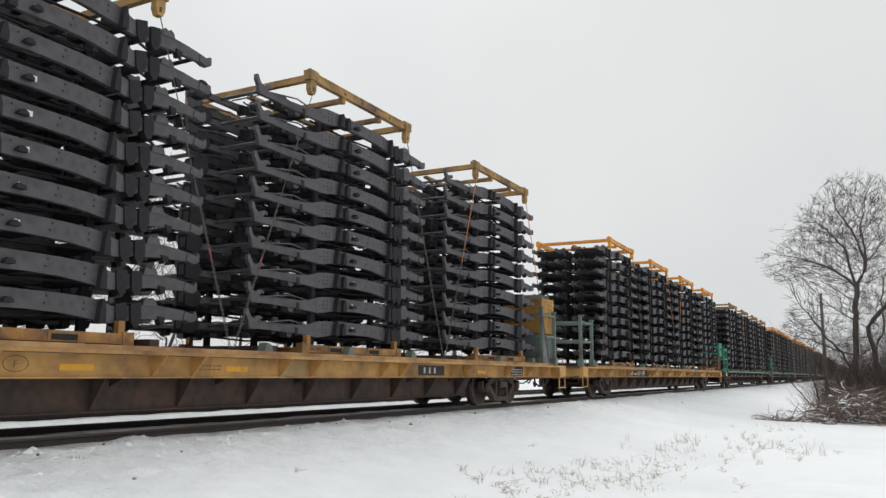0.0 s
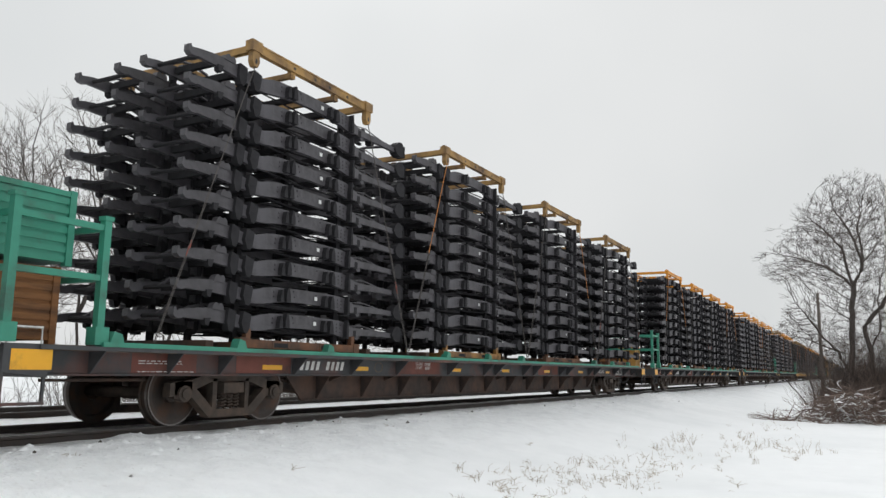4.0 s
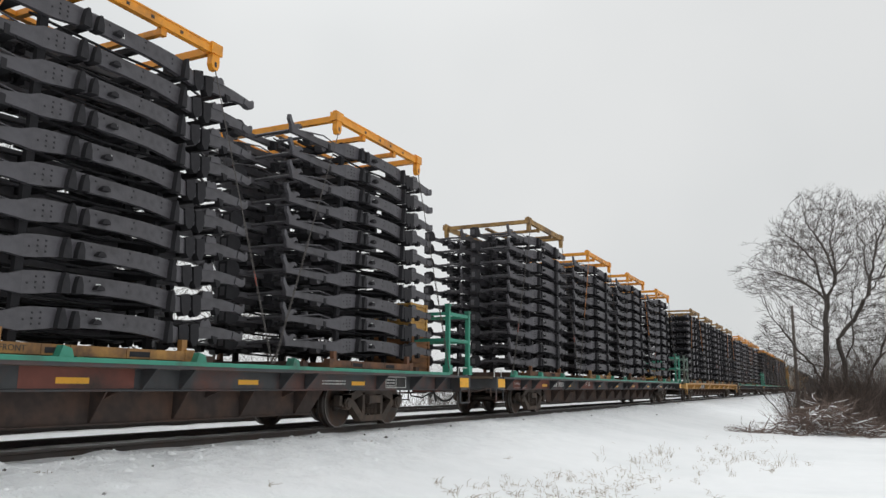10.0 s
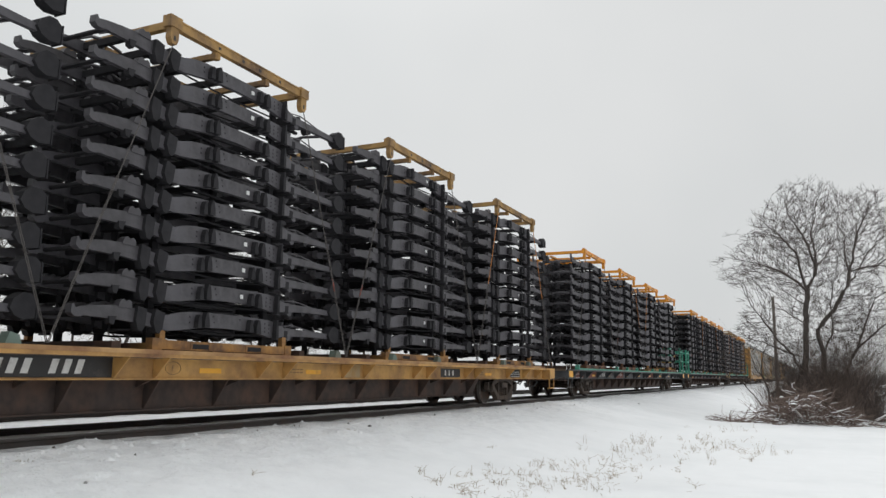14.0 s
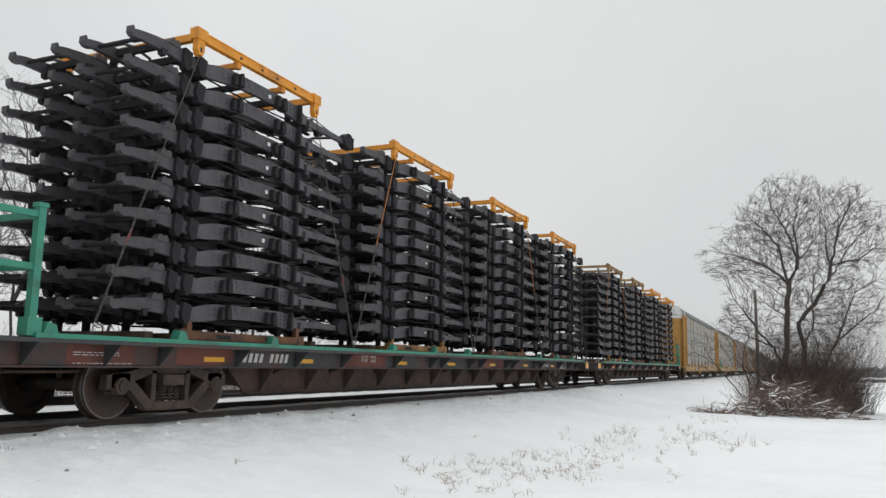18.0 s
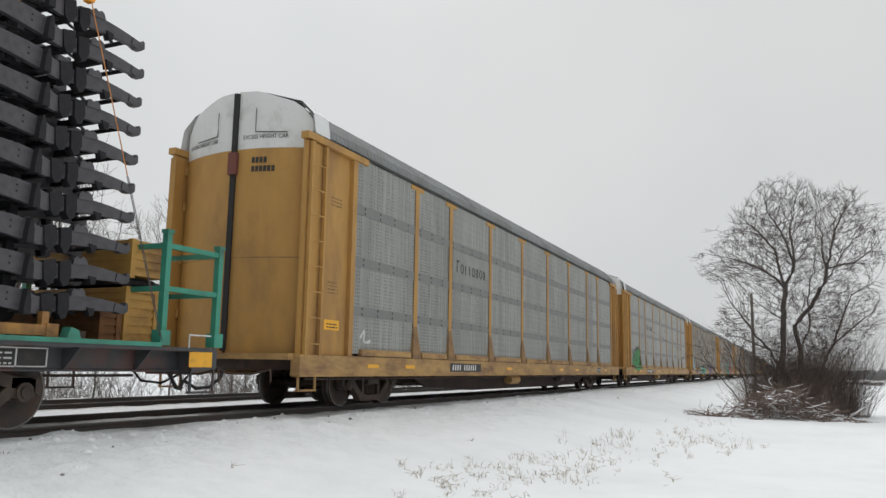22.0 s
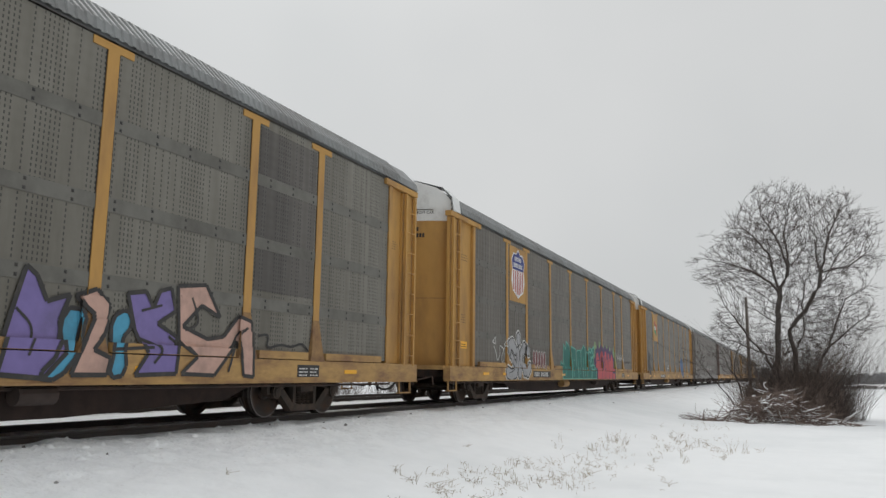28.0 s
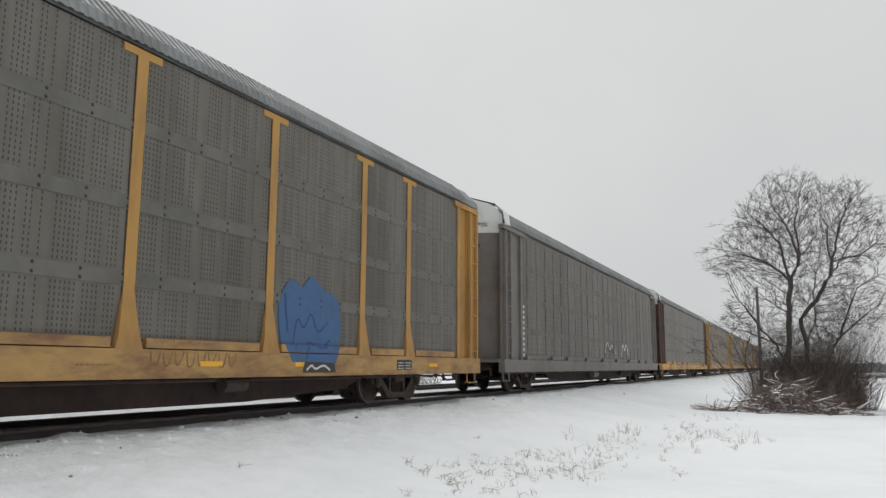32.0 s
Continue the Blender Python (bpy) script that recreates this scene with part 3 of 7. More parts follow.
def flatcar(n, sill, flange, marks):
    """An 89-foot flat car; sill: its side paint, flange: the rail along the deck edge."""
    colour = {"yellow": "yellow flat car with rusty stains", "grey_sill": "dark grey flat car with red patches, green deck rail", "grey_plain": "plain dark grey flat car with a green deck rail"}[sill]
    car = thing("flatcar", "long " + colour, "flat car", "cars of the train")
    for d in (1, -1):
        prof = [(WEB - 0.02, 0.655), (WEB + 0.04, 0.655), (WEB + 0.04, 0.675), (WEB, 0.68), (WEB, 0.935), (1.43, 0.935), (1.43, 0.98), (WEB - 0.02, 0.98)]
        side = Shape().prism([(d * px, pz) for px, pz in prof], "y", 0.5, LENGTH - 0.5)
        part("side_sill", side, sill, car, "channel side sill with triangular stiffeners")
        part("deck_rail", Shape().box(*sorted((d * 1.30, d * 1.44)), 1.25, LENGTH - 1.25, 0.98, 1.035), flange, car)
        for y in (0.12, LENGTH - 0.62):
            part("end_sill", Shape().prism([(y, 0.70 if y < 1 else 0.64), (y + 0.5, 0.64 if y < 1 else 0.70), (y + 0.5, 0.985), (y, 0.985)], "x", *sorted((d * 0.3, d * 1.4))), sill, car)
        for y in (0.12, LENGTH - 0.62):
            step = Shape()
            for yy in (y, y + 0.46):
                step.box(*sorted((d * 1.36, d * 1.385)), yy, yy + 0.03, 0.38, 0.7)
            step.box(*sorted((d * 1.33, d * 1.4)), y, y + 0.49, 0.36, 0.39)
            part("sill_step", step, sill, car)
            part("grab_iron", Shape().tube([(d * 1.33, y, 0.97), (d * 1.33, y, 1.16), (d * 1.33, y + 0.45, 1.16), (d * 1.33, y + 0.45, 0.97)], 0.014, 5), "rack_foot" if sill == "yellow" else "stencil", car)
    g = gusset(sill)
    for y in (1.3, 2.45, 3.35, 4.95) + ((6.08, 9.14, 9.8) if sill == "yellow" else (6.5, 8.0, 10.1)) + (11.9, 12.55, 14.3, 15.05, 17.1, 17.75, 19.85, 20.5, 22.75, 24.1, 25.2):
        part("gusset", g, sill, car).location = (0, y, 0)
    for d, y in ((-1, 0.3), (1, LENGTH - 0.3)):
        part("draft_housing", Shape().box(-0.3, 0.3, *sorted((y, y + d * 0.72)), 0.64, 0.96).box(-0.36, 0.36, *sorted((y + d * 0.62, y + d * 0.72)), 0.6, 0.99), "red_patch", car, "brown cushioned coupler housing")
    part("deck", Shape().box(-1.3, 1.3, 0.05, LENGTH - 0.05, 0.93, 0.99), "deck", car, "snow-dusted steel deck")
    keel = Shape()
    keel.prism([(0.3, 0.93), (0.3, 0.68), (5.2, 0.68), (6.6, 0.33), (LENGTH - 6.6, 0.33), (LENGTH - 5.2, 0.68), (LENGTH - 0.3, 0.68), (LENGTH - 0.3, 0.93)], "x", -0.35, 0.35)
    part("centre_sill", keel, "under", car, "deep fish-belly centre sill")
    for i in range(9):
        y = 6.3 + i * 1.75
        bearer = Shape().face_set([(0.35, y, 0.36), (0.35, y + 0.04, 0.36), (1.12, y + 0.04, 0.66), (1.12, y, 0.66), (0.35, y, 0.9), (0.35, y + 0.04, 0.9), (1.12, y + 0.04, 0.9), (1.12, y, 0.9)],
                                  [(0, 1, 2, 3), (4, 7, 6, 5), (0, 4, 5, 1), (1, 5, 6, 2), (2, 6, 7, 3), (3, 7, 4, 0)])
        part("cross_bearer", bearer, "under", car)
    rib = Shape().prism([(0.84, 0.285), (0.88, 0.285), (1.13, 0.655), (0.84, 0.655)], "y", 0, 0.018).mesh("web_rib", "under")
    for i in range(12):
        part("web_rib", rib, "under", car).location = (0, 5.93 + i * 1.335, 0)
    skirt = Shape().prism([(5.15, 0.66), (5.55, 0.27), (LENGTH - 5.55, 0.27), (LENGTH - 5.15, 0.66)], "x", 0.81, 0.85)
    part("lower_web", skirt, "under", car, "dirty brown lower web plate")
    part("lower_flange", Shape().box(0.8, 0.93, 5.55, LENGTH - 5.55, 0.255, 0.27), "under", car)
    part("brake_cylinder", Shape().tube([(0.55, 11.2, 0.5), (0.55, 12.1, 0.5)], 0.13, 12), "under", car)
    part("air_reservoir", Shape().tube([(0.6, 14.0, 0.5), (0.6, 15.0, 0.5)], 0.16, 12), "under", car)
    pipe = Shape().tube([(0.72, 1.0, 0.6), (0.72, LENGTH - 1, 0.6)], 0.02, 5)
    part("train_pipe", pipe, "under", car)
    running_gear(car, LENGTH)
    # reflectors along the side, big ones at the ends of the dark cars
    spots = [4.25, 6.62, 10.3, 13.0, 15.9, 18.9, 21.9] if sill != "yellow" else [7.04, 10.65, 13.2, 21.2]
    for y in spots:
        part("reflector", Shape().box(WEB, WEB + 0.006, y, y + 0.44, 0.745, 0.815), "reflector", car)
    if sill != "yellow":
        for y in (0.2, LENGTH - 0.68):
            part("end_reflector", Shape().box(1.4, 1.404, y, y + 0.46, 0.72, 0.93), "reflector", car, "yellow reflective end marker")
    marks(car)
    for y in [1.35 + 2.05 * i for i in range(12)]:
        if (int(y * 7) + n) % 3:
            part("tie_down", Shape().prism([(y, 1.02), (y + 0.2, 1.02), (y + 0.16, 1.13), (y + 0.05, 1.16)], "x", 1.28, 1.42), flange if flange == "green" else "greygreen", car)
    rides(car, n * PITCH)
    return car


def marks_yellow(car, n=0):
    w = WEB + 0.002
    part("number_panel", Shape().box(WEB, w, 6.1, 9.14, 0.685, 0.93), "ink", car, "black panel behind the car number")
    bars("1111", 0.165, car, "stencil", w + 0.001, 6.2, 0.73, "car_number", "white car number", 1.1, 0.3)
    bars("111 111", 0.165, car, "stencil", w + 0.001, 7.56, 0.73, "car_number", "", 0.9, 0.3)
    part("logo_panel", Shape().box(WEB, w, 18.5, 19.6, 0.70, 0.90), "ink", car)
    bars("111", 0.12, car, "stencil", w + 0.001, 18.72, 0.74, "logo_mark", "", 2.2)
    lines(4, WEB, 5.22, 5.66, 0.70, 0.86, car, "grime")
    lines(2, WEB, 12.7, 13.1, 0.76, 0.86, car, "grime")
    lines(2, WEB, 20.6, 21.1, 0.76, 0.86, car, "grime")
    ring = Shape().tube([(w, 10.15 + 0.14 * math.cos(k * math.pi / 8), 0.81 + 0.085 * math.sin(k * math.pi / 8)) for k in range(17)], 0.004, 4)
    part("circle_stencil", ring, "grime", car, "black circle stencil")
    writing("F", 0.07, "grime", car, WEB + 0.002, 10.12, 0.775)
    part("faded_patch", Shape().box(WEB, WEB + 0.0015, 14.4, 14.95, 0.69, 0.92), "faded", car, "faded primer patch")
    part("label_panel", Shape().box(WEB, w, 23.1, 23.9, 0.70, 0.92), "ink", car)
    lines(3, w + 0.001, 23.15, 23.85, 0.72, 0.9, car, "stencil")


def marks_grey(car, n=0):
    w = WEB + 0.002
    for a, b in ((1.9, 2.95), (3.7, 4.9), (8.1, 9.75), (15.45, 17.0)):
        part("paint_patch", Shape().box(WEB, w, a, b, 0.69, 0.93), "red_patch", car, "oxide red touch-up patch")
    bars("1111 1111", 0.14, car, "stencil", WEB + 0.001, 5.12, 0.745, "car_number", "white car number", 0.75, 0.3)
    writing("LD LMT  154400\nLT WT     65800", 0.06, "stencil", car, w + 0.002, 8.75, 0.86, label="white load and weight stencil")
    ring = Shape().tube([(w, 7.4 + 0.13 * math.cos(k * math.pi / 8), 0.81 + 0.085 * math.sin(k * math.pi / 8)) for k in range(17)], 0.004, 4)
    part("circle_stencil", ring, "grime", car, "faded circle stencil")
    lines(2, w, 2.0, 2.7, 0.80, 0.86, car, "stencil")
    lines(1, w, 2.0, 2.9, 0.70, 0.73, car, "stencil")
    part("label_panel", Shape().box(WEB, w, 23.1, 23.9, 0.70, 0.92), "ink", car)
    frame_ = Shape()
    for y0, y1, z0, z1 in ((23.1, 23.9, 0.70, 0.715), (23.1, 23.9, 0.905, 0.92), (23.1, 23.12, 0.70, 0.92), (23.49, 23.51, 0.70, 0.92), (23.88, 23.9, 0.70, 0.92)):
        frame_.box(w, w + 0.002, y0, y1, z0, z1)
    part("label_border", frame_, "stencil", car)
    lines(3, w, 23.15, 23.45, 0.73, 0.9, car, "stencil")
    lines(2, WEB, 21.0, 21.7, 0.76, 0.86, car, "stencil")
    lines(2, WEB, 12.7, 13.0, 0.78, 0.86, car, "stencil")


# ---- stacked truck frames ----
def rail_sections(x_end, x_mid, kind):
    """One side rail of a truck frame along y, from the front tip to the tail."""
    front = -2.7 if kind == "box" else -2.42
    lean = x_mid - x_end
    stations = [(front, x_end, 0.12, 0.085), (-2.15, x_end, 0.125, 0.10), (-1.7, x_end, 0.115, 0.115), (-1.38, x_end + lean * 0.3, 0.10, 0.13), (-1.16, x_end + lean * 0.8, 0.07, 0.185), (-1.04, x_mid, 0.05, 0.25), (-0.88, x_mid, 0.065, 0.255),
                (-0.66, x_mid, 0.10, 0.23), (-0.35, x_mid, 0.128, 0.208), (0.1, x_mid, 0.136, 0.2), (0.5, x_mid, 0.124, 0.21), (0.82, x_mid, 0.09, 0.232), (1.02, x_mid, 0.062, 0.235), (1.2, x_end + lean * 0.8, 0.045, 0.205), (1.42, x_end + lean * 0.3, 0.075, 0.175),
                (1.62, x_end, 0.115, 0.18), (1.9, x_end, 0.14, 0.18), (2.2, x_end, 0.15, 0.15), (2.42, x_end, 0.155, 0.12), (2.53, x_end, 0.165, 0.09)]
    return [[(x - 0.035, y, z), (x + 0.035, y, z), (x + 0.035, y, z + h), (x - 0.035, y, z + h)] for y, x, z, h in stations]


def frame_mesh():
    """A welded pickup frame: two bent rails, cross members, brackets, lines, a box tip and a horn."""
    # m holds mounts, noses and cross members, coloured darker to imitate shade
    s, m = Shape(), Shape()

    def plate(on, outline_, xr, out, depth_, inner=0.03):
        on.prism(outline_, "x", *sorted((xr - out * inner, xr + out * depth_)))

    def fin(y, w, z0, z1):
        """Side view of a cab or box mount, pointed at the top."""
        return [(y - w, z0), (y + w, z0), (y + w * 0.9, z0 + (z1 - z0) * 0.55), (y + w * 0.3, z1), (y - w * 0.3, z1), (y - w * 0.8, z0 + (z1 - z0) * 0.5)]

    for x_end, x_mid, kind in ((-0.43, -0.52, "box"), (0.42, 0.56, "horn")):
        s.loft(rail_sections(x_end, x_mid, kind))
        out = 1 if x_mid > 0 else -1
        if kind == "box":
            mounts = ((-0.55, 0.055, 0.09, 0.30), (-0.38, 0.045, 0.11, 0.29), (0.56, 0.05, 0.12, 0.33), (0.70, 0.04, 0.11, 0.29), (-1.0, 0.03, 0.03, 0.34))
        else:
            mounts = ((-0.56, 0.055, 0.10, 0.33), (-0.38, 0.05, 0.11, 0.31), (-0.1, 0.06, 0.18, 0.24), (1.02, 0.045, 0.03, 0.31))
        for y, w, z0, z1 in mounts:
            plate(m, fin(y, w, z0, z1), x_mid, out, 0.115)
        face = sorted((x_mid + out * 0.034, x_mid + out * 0.0375))
        for y, z in ((-0.88, 0.12), (-0.88, 0.18), (-0.88, 0.24), (-0.78, 0.13), (-0.78, 0.19), (-0.78, 0.25), (-0.98, 0.16), (-0.2, 0.27), (0.34, 0.2), (0.36, 0.28), (0.82, 0.17), (0.82, 0.24)):
            m.box(*face, y - 0.011, y + 0.011, z, z + 0.022)       # holes in the web
        if kind == "box":
            m.prism([(-2.90, 0.07), (-2.91, 0.27), (-2.84, 0.335), (-2.74, 0.34), (-2.64, 0.27), (-2.60, 0.17), (-2.66, 0.09), (-2.76, 0.05)], "x", x_end - 0.08, x_end + 0.08)
            m.box(x_end - 0.09, x_end + 0.09, -2.925, -2.91, 0.06, 0.29)
            s.box(x_end - 0.05, x_end + 0.05, -2.928, -2.925, 0.11, 0.25)
        else:
            s.prism([(-2.43, 0.13), (-2.44, 0.24), (-2.50, 0.33), (-2.495, 0.41), (-2.46, 0.42), (-2.43, 0.36), (-2.39, 0.30), (-2.33, 0.275), (-2.28, 0.31), (-2.20, 0.325), (-2.14, 0.295), (-2.15, 0.262), (-2.20, 0.275), (-2.25, 0.22), (-2.26, 0.13)], "x", x_end - 0.03, x_end + 0.03)
        # arched hangers where the rail kicks in, spring mounts, a crowned bracket and a hooked tip on the tail
        plate(m, [(1.26, 0.27), (1.42, 0.31), (1.45, 0.14), (1.40, 0.02), (1.34, 0.0), (1.29, 0.06)], x_end + (x_mid - x_end) * 0.5, out, 0.075, 0.05)
        plate(m, [(1.53, 0.3), (1.68, 0.33), (1.70, 0.15), (1.66, 0.03), (1.60, 0.01), (1.55, 0.08)], x_end, out, 0.085)
        plate(s, [(1.74, 0.29), (1.75, 0.36), (1.79, 0.395), (1.84, 0.37), (1.88, 0.40), (1.93, 0.375), (1.96, 0.3)], x_end, out, 0.05, 0.05)
        plate(m, [(1.98, 0.18), (2.09, 0.17), (2.08, 0.09), (2.02, 0.07)], x_end, out, 0.06)
        plate(s, [(2.40, 0.17), (2.5, 0.135), (2.58, 0.14), (2.625, 0.18), (2.62, 0.27), (2.59, 0.285), (2.57, 0.24), (2.42, 0.265)], x_end, out, 0.05, 0.05)
        s.tube([(x_end - 0.1 * out, -1.72, 0.12), (x_end - 0.1 * out, -1.72, 0.33)], [0.075, 0.045], 8)      # spring tower
        plate(s, [(-1.60, 0.23), (-1.42, 0.25), (-1.44, 0.08), (-1.50, 0.03), (-1.57, 0.05)], x_end, -out, 0.12)
        plate(m, [(-1.96, 0.2), (-1.82, 0.21), (-1.85, 0.07), (-1.92, 0.06)], x_end, -out, 0.12)
        s.tube([(x_end + 0.02 * out, -2.3, 0.2), (x_mid * 0.9, -1.6, 0.29), (x_mid * 0.86, -1.2, 0.25)], 0.012, 4)
        m.tube([(x_end * 0.85, -1.9, 0.28), (x_mid * 0.8, -1.2, 0.2), (x_mid * 0.84, -0.3, 0.27), (x_mid * 0.8, 0.6, 0.2), (x_end * 0.8, 1.9, 0.3)], 0.014, 4)      # brake line
        m.tube([(x_mid * 0.66, -1.1, 0.10), (x_mid * 0.72, 0.0, 0.06), (x_mid * 0.66, 1.1, 0.12)], 0.018, 4)
    for y, z, w, h in ((-1.36, 0.07, 0.15, 0.12), (-0.42, 0.17, 0.10, 0.09), (0.36, 0.18, 0.09, 0.08), (1.12, 0.09, 0.12, 0.14), (1.58, 0.17, 0.09, 0.10), (2.05, 0.18, 0.07, 0.09)):
        x = 0.5 if abs(y) < 1.4 else 0.37
        m.box(-x, x, y - w / 2, y + w / 2, z, z + h)
    for x in (-0.2, 0.16):
        m.prism([(x, -1.42), (x + 0.06, -1.42), (x + 0.1, -1.95), (x + 0.04, -1.95)], "z", 0.11, 0.15)
        m.box(x, x + 0.05, 1.12, 1.58, 0.2, 0.25)
    s.tube([(-0.36, -1.78, 0.27), (-0.2, -1.9, 0.2), (0.2, -1.9, 0.2), (0.36, -1.78, 0.27)], 0.026, 6)
    s.tube([(-0.36, -2.38, 0.17), (0.0, -2.34, 0.19), (0.36, -2.38, 0.17)], 0.028, 6)
    s.tube([(-0.32, -2.2, 0.2), (-0.1, -2.05, 0.27), (0.16, -2.12, 0.24), (0.33, -2.3, 0.26)], 0.014, 4)
    m.tube([(-0.36, 2.38, 0.2), (0.36, 2.38, 0.2)], 0.03, 6)
    for x in (-0.2, 0.2):       # loops of the hitch
        s.tube([(x, 1.62, 0.28), (x + 0.03, 1.9, 0.36), (x, 2.12, 0.32), (x - 0.02, 2.34, 0.2)], 0.024, 5)
    return s.two("truck_frame", "black", m, "matte_and_shade")


FRAME = frame_mesh()
LABELS = Shape().box(0.5965, 0.599, 0.13, 0.2, 0.2, 0.26).mesh("paper_label", "white")
LAYER = 0.394


def rack_top_mesh(mat):
    """Lifting frame on top: two long bars, cross bars, drop hooks with an eye, corner sockets."""
    s, m = Shape(), Shape()
    for x in (-1.36, 1.28):
        s.box(x, x + 0.09, -1.52, 1.52, 4.335, 4.465)
        s.box(x - 0.012, x + 0.102, -1.52, 1.52, 4.45, 4.47)
        for y in (-1.55, 1.41):
            s.prism([(y, 4.34), (y + 0.14, 4.34), (y + 0.145, 4.18), (y + 0.11, 4.10), (y + 0.035, 4.10), (y - 0.005, 4.18)], "x", x + 0.005, x + 0.1)
            m.prism([(y + 0.05, 4.145), (y + 0.09, 4.145), (y + 0.09, 4.215), (y + 0.05, 4.215)], "x", x - 0.001, x + 0.103)
            s.box(x - 0.03, x + 0.12, y - 0.035, y + 0.175, 4.33, 4.49)
            s.box(x - 0.005, x + 0.06, y + 0.02, y + 0.1, 4.49, 4.53)
        for y in (-0.62, -0.1, 0.3, 0.8):
            m.box(x - 0.004, x + 0.094, y, y + 0.05, 4.37, 4.41)
    for y in (-1.5, 1.42):
        s.box(-1.3, 1.3, y, y + 0.09, 4.345, 4.45)
    for y in (-0.62, 0.52):
        s.box(-1.3, 1.3, y, y + 0.08, 4.25, 4.33)
        for x in (-1.33, 1.25):
            s.box(x, x + 0.08, y - 0.01, y + 0.09, 4.24, 4.36)
    s.box(-0.06, 0.04, -1.45, 1.45, 4.26, 4.32)
    return s.two("lifting_frame", mat, m, "ink")


def hanging_post(x, y):
    return Shape().box(x - 0.035, x + 0.035, y - 0.05, y + 0.05, 0.1, 4.1).mesh("spacer_post", "matte_and_shade")


def pocketed_runner(mat):
    """Base beam with two dark fork pockets and capped ends."""
    s, m = Shape(), Shape()
    s.box(-0.05, 0.05, -1.42, 1.47, 0.03, 0.15).box(-0.06, 0.06, -1.44, -1.28, 0.02, 0.17).box(-0.06, 0.06, 1.33, 1.49, 0.02, 0.17)
    for y in (-0.72, 0.42):
        # dark blocks paint the shade inside the open pockets
        m.box(-0.053, 0.053, y, y + 0.32, 0.05, 0.115)
        s.box(-0.057, 0.057, y - 0.04, y, 0.03, 0.15).box(-0.057, 0.057, y + 0.32, y + 0.36, 0.03, 0.15)
    return s.two("runner", mat, m, "matte_and_shade")


RACK = {m: rack_top_mesh(m) for m in ("rack", "rack_old")}
BASE = {m: (Shape().box(-1.3, 1.3, -0.05, 0.05, 0.0, 0.11).mesh("bearer", m),
            pocketed_runner(m),
            Shape().box(-0.04, 0.04, -0.045, 0.045, 0.1, 0.3).mesh("stub_post", m)) for m in ("pallet", "pallet_brown")}
SPACER = hanging_post(0, 0)
DUNNAGE = Shape().box(-1.2, 1.2, -0.07, 0.07, 0.0, 0.11).mesh("dunnage_beam", "under")


WORDS = []


def stack(ahead, turned, paint, seed, strap, base, crown=0.0):
    """Ten layers of truck frames, two a layer, between a steel base and a yellow lifting frame."""
    rng = random.Random(seed)
    st = thing("frame_stack", "stacked black truck frames under a %s steel lifting frame" % ("yellow" if paint == "rack" else "faded tan"), "frame stack", "frame stacks on the flat cars")
    bearer, runner, stub = BASE[base]
    mark_y = -0.2 if not turned else (-0.5 if seed < 108 else 0.05)       # where the paper labels are stuck
    for y in (-1.3, -0.25, 0.8, 1.35):
        part("bearer", bearer, base, st).location = (0, y, 0)
    for x in (-1.26, 1.26):
        part("runner", runner, base, st, "rusty steel base runner").location = (x, 0, 0)
        for y in (-1.26, 1.32):
            part("stub_post", stub, base, st).location = (x, y, 0)
    nose = 1 if turned else -1
    for x, y in ((-1.12, 1.0), (-0.05, 1.0), (1.12, 1.0), (-0.86, -1.1), (-0.05, -1.1), (0.86, -1.1)):       # the wide posts stand at the frames' noses
        part("spacer_post", SPACER, "matte_and_shade", st).location = (x, y * nose, 0)
    for y in (-1.95, 1.9):
        part("dunnage_beam", DUNNAGE, "under", st, "dark timber dunnage").location = (0, y if not turned else -y, 0)
    for i in range(10):
        for x in (-0.78, 0.66):
            f = part("truck_frame", FRAME, "black", st)
            f.matrix_basis = pose((x if not turned else -x) + rng.uniform(-0.012, 0.012), rng.uniform(-0.03, 0.03), 0.22 + i * LAYER, rng.uniform(-0.25, 0.25), 0, 180 if turned else 0)
        if rng.random() < 0.9:
            part("paper_label", LABELS, "white", st).location = (0.665 if not turned else 0.740, mark_y + rng.uniform(-0.03, 0.03), 0.22 + i * LAYER)
    if base == "pallet" and not turned:
        if WORDS:
            part("lettering", WORDS[0], "ink", st).matrix_basis = pose(1.3125, -1.24, 0.06, 90, 0, 90)
        else:
            WORDS.append(writing("FRONT", 0.065, "ink", st, 1.3125, -1.24, 0.06, label="black stencilled word on the base").data)
    part("lifting_frame", RACK[paint], paint, st, "%s lifting frame with corner hooks" % ("yellow" if paint == "rack" else "faded tan")).location.z = crown
    for y0, y1, bright in strap:
        a, b = Vector((1.37, y0, 4.12 + crown)), Vector((1.40, y1, 0.05))
        knee = a.lerp(b, 0.5)
        part("lashing_strap", Shape().tube([a, knee], 0.009, 4), "chain" if bright else "strap", st, "wire lashing" if bright else "faded orange web lashing")
        s = Shape()
        for k in range(22):
            p, q = knee.lerp(b, k / 22), knee.lerp(b, (k + 1.15) / 22)
            w = Vector((0.012, 0, 0)) if k % 2 else Vector((0, 0.012, 0))
            s.tube([p + w, q + w], 0.007, 4).tube([p - w, q - w], 0.007, 4)
        part("lashing_chain", s, "chain", st)
        if bright == 2:
            part("chain_binder", Shape().tube([knee.lerp(b, 0.35), knee.lerp(b, 0.4), knee.lerp(b, 0.46)], [0.009, 0.017, 0.009], 6), "red", st, "red chain binder")
    rides(st, ahead)
    st.location.z = DECK + 0.02
    return st


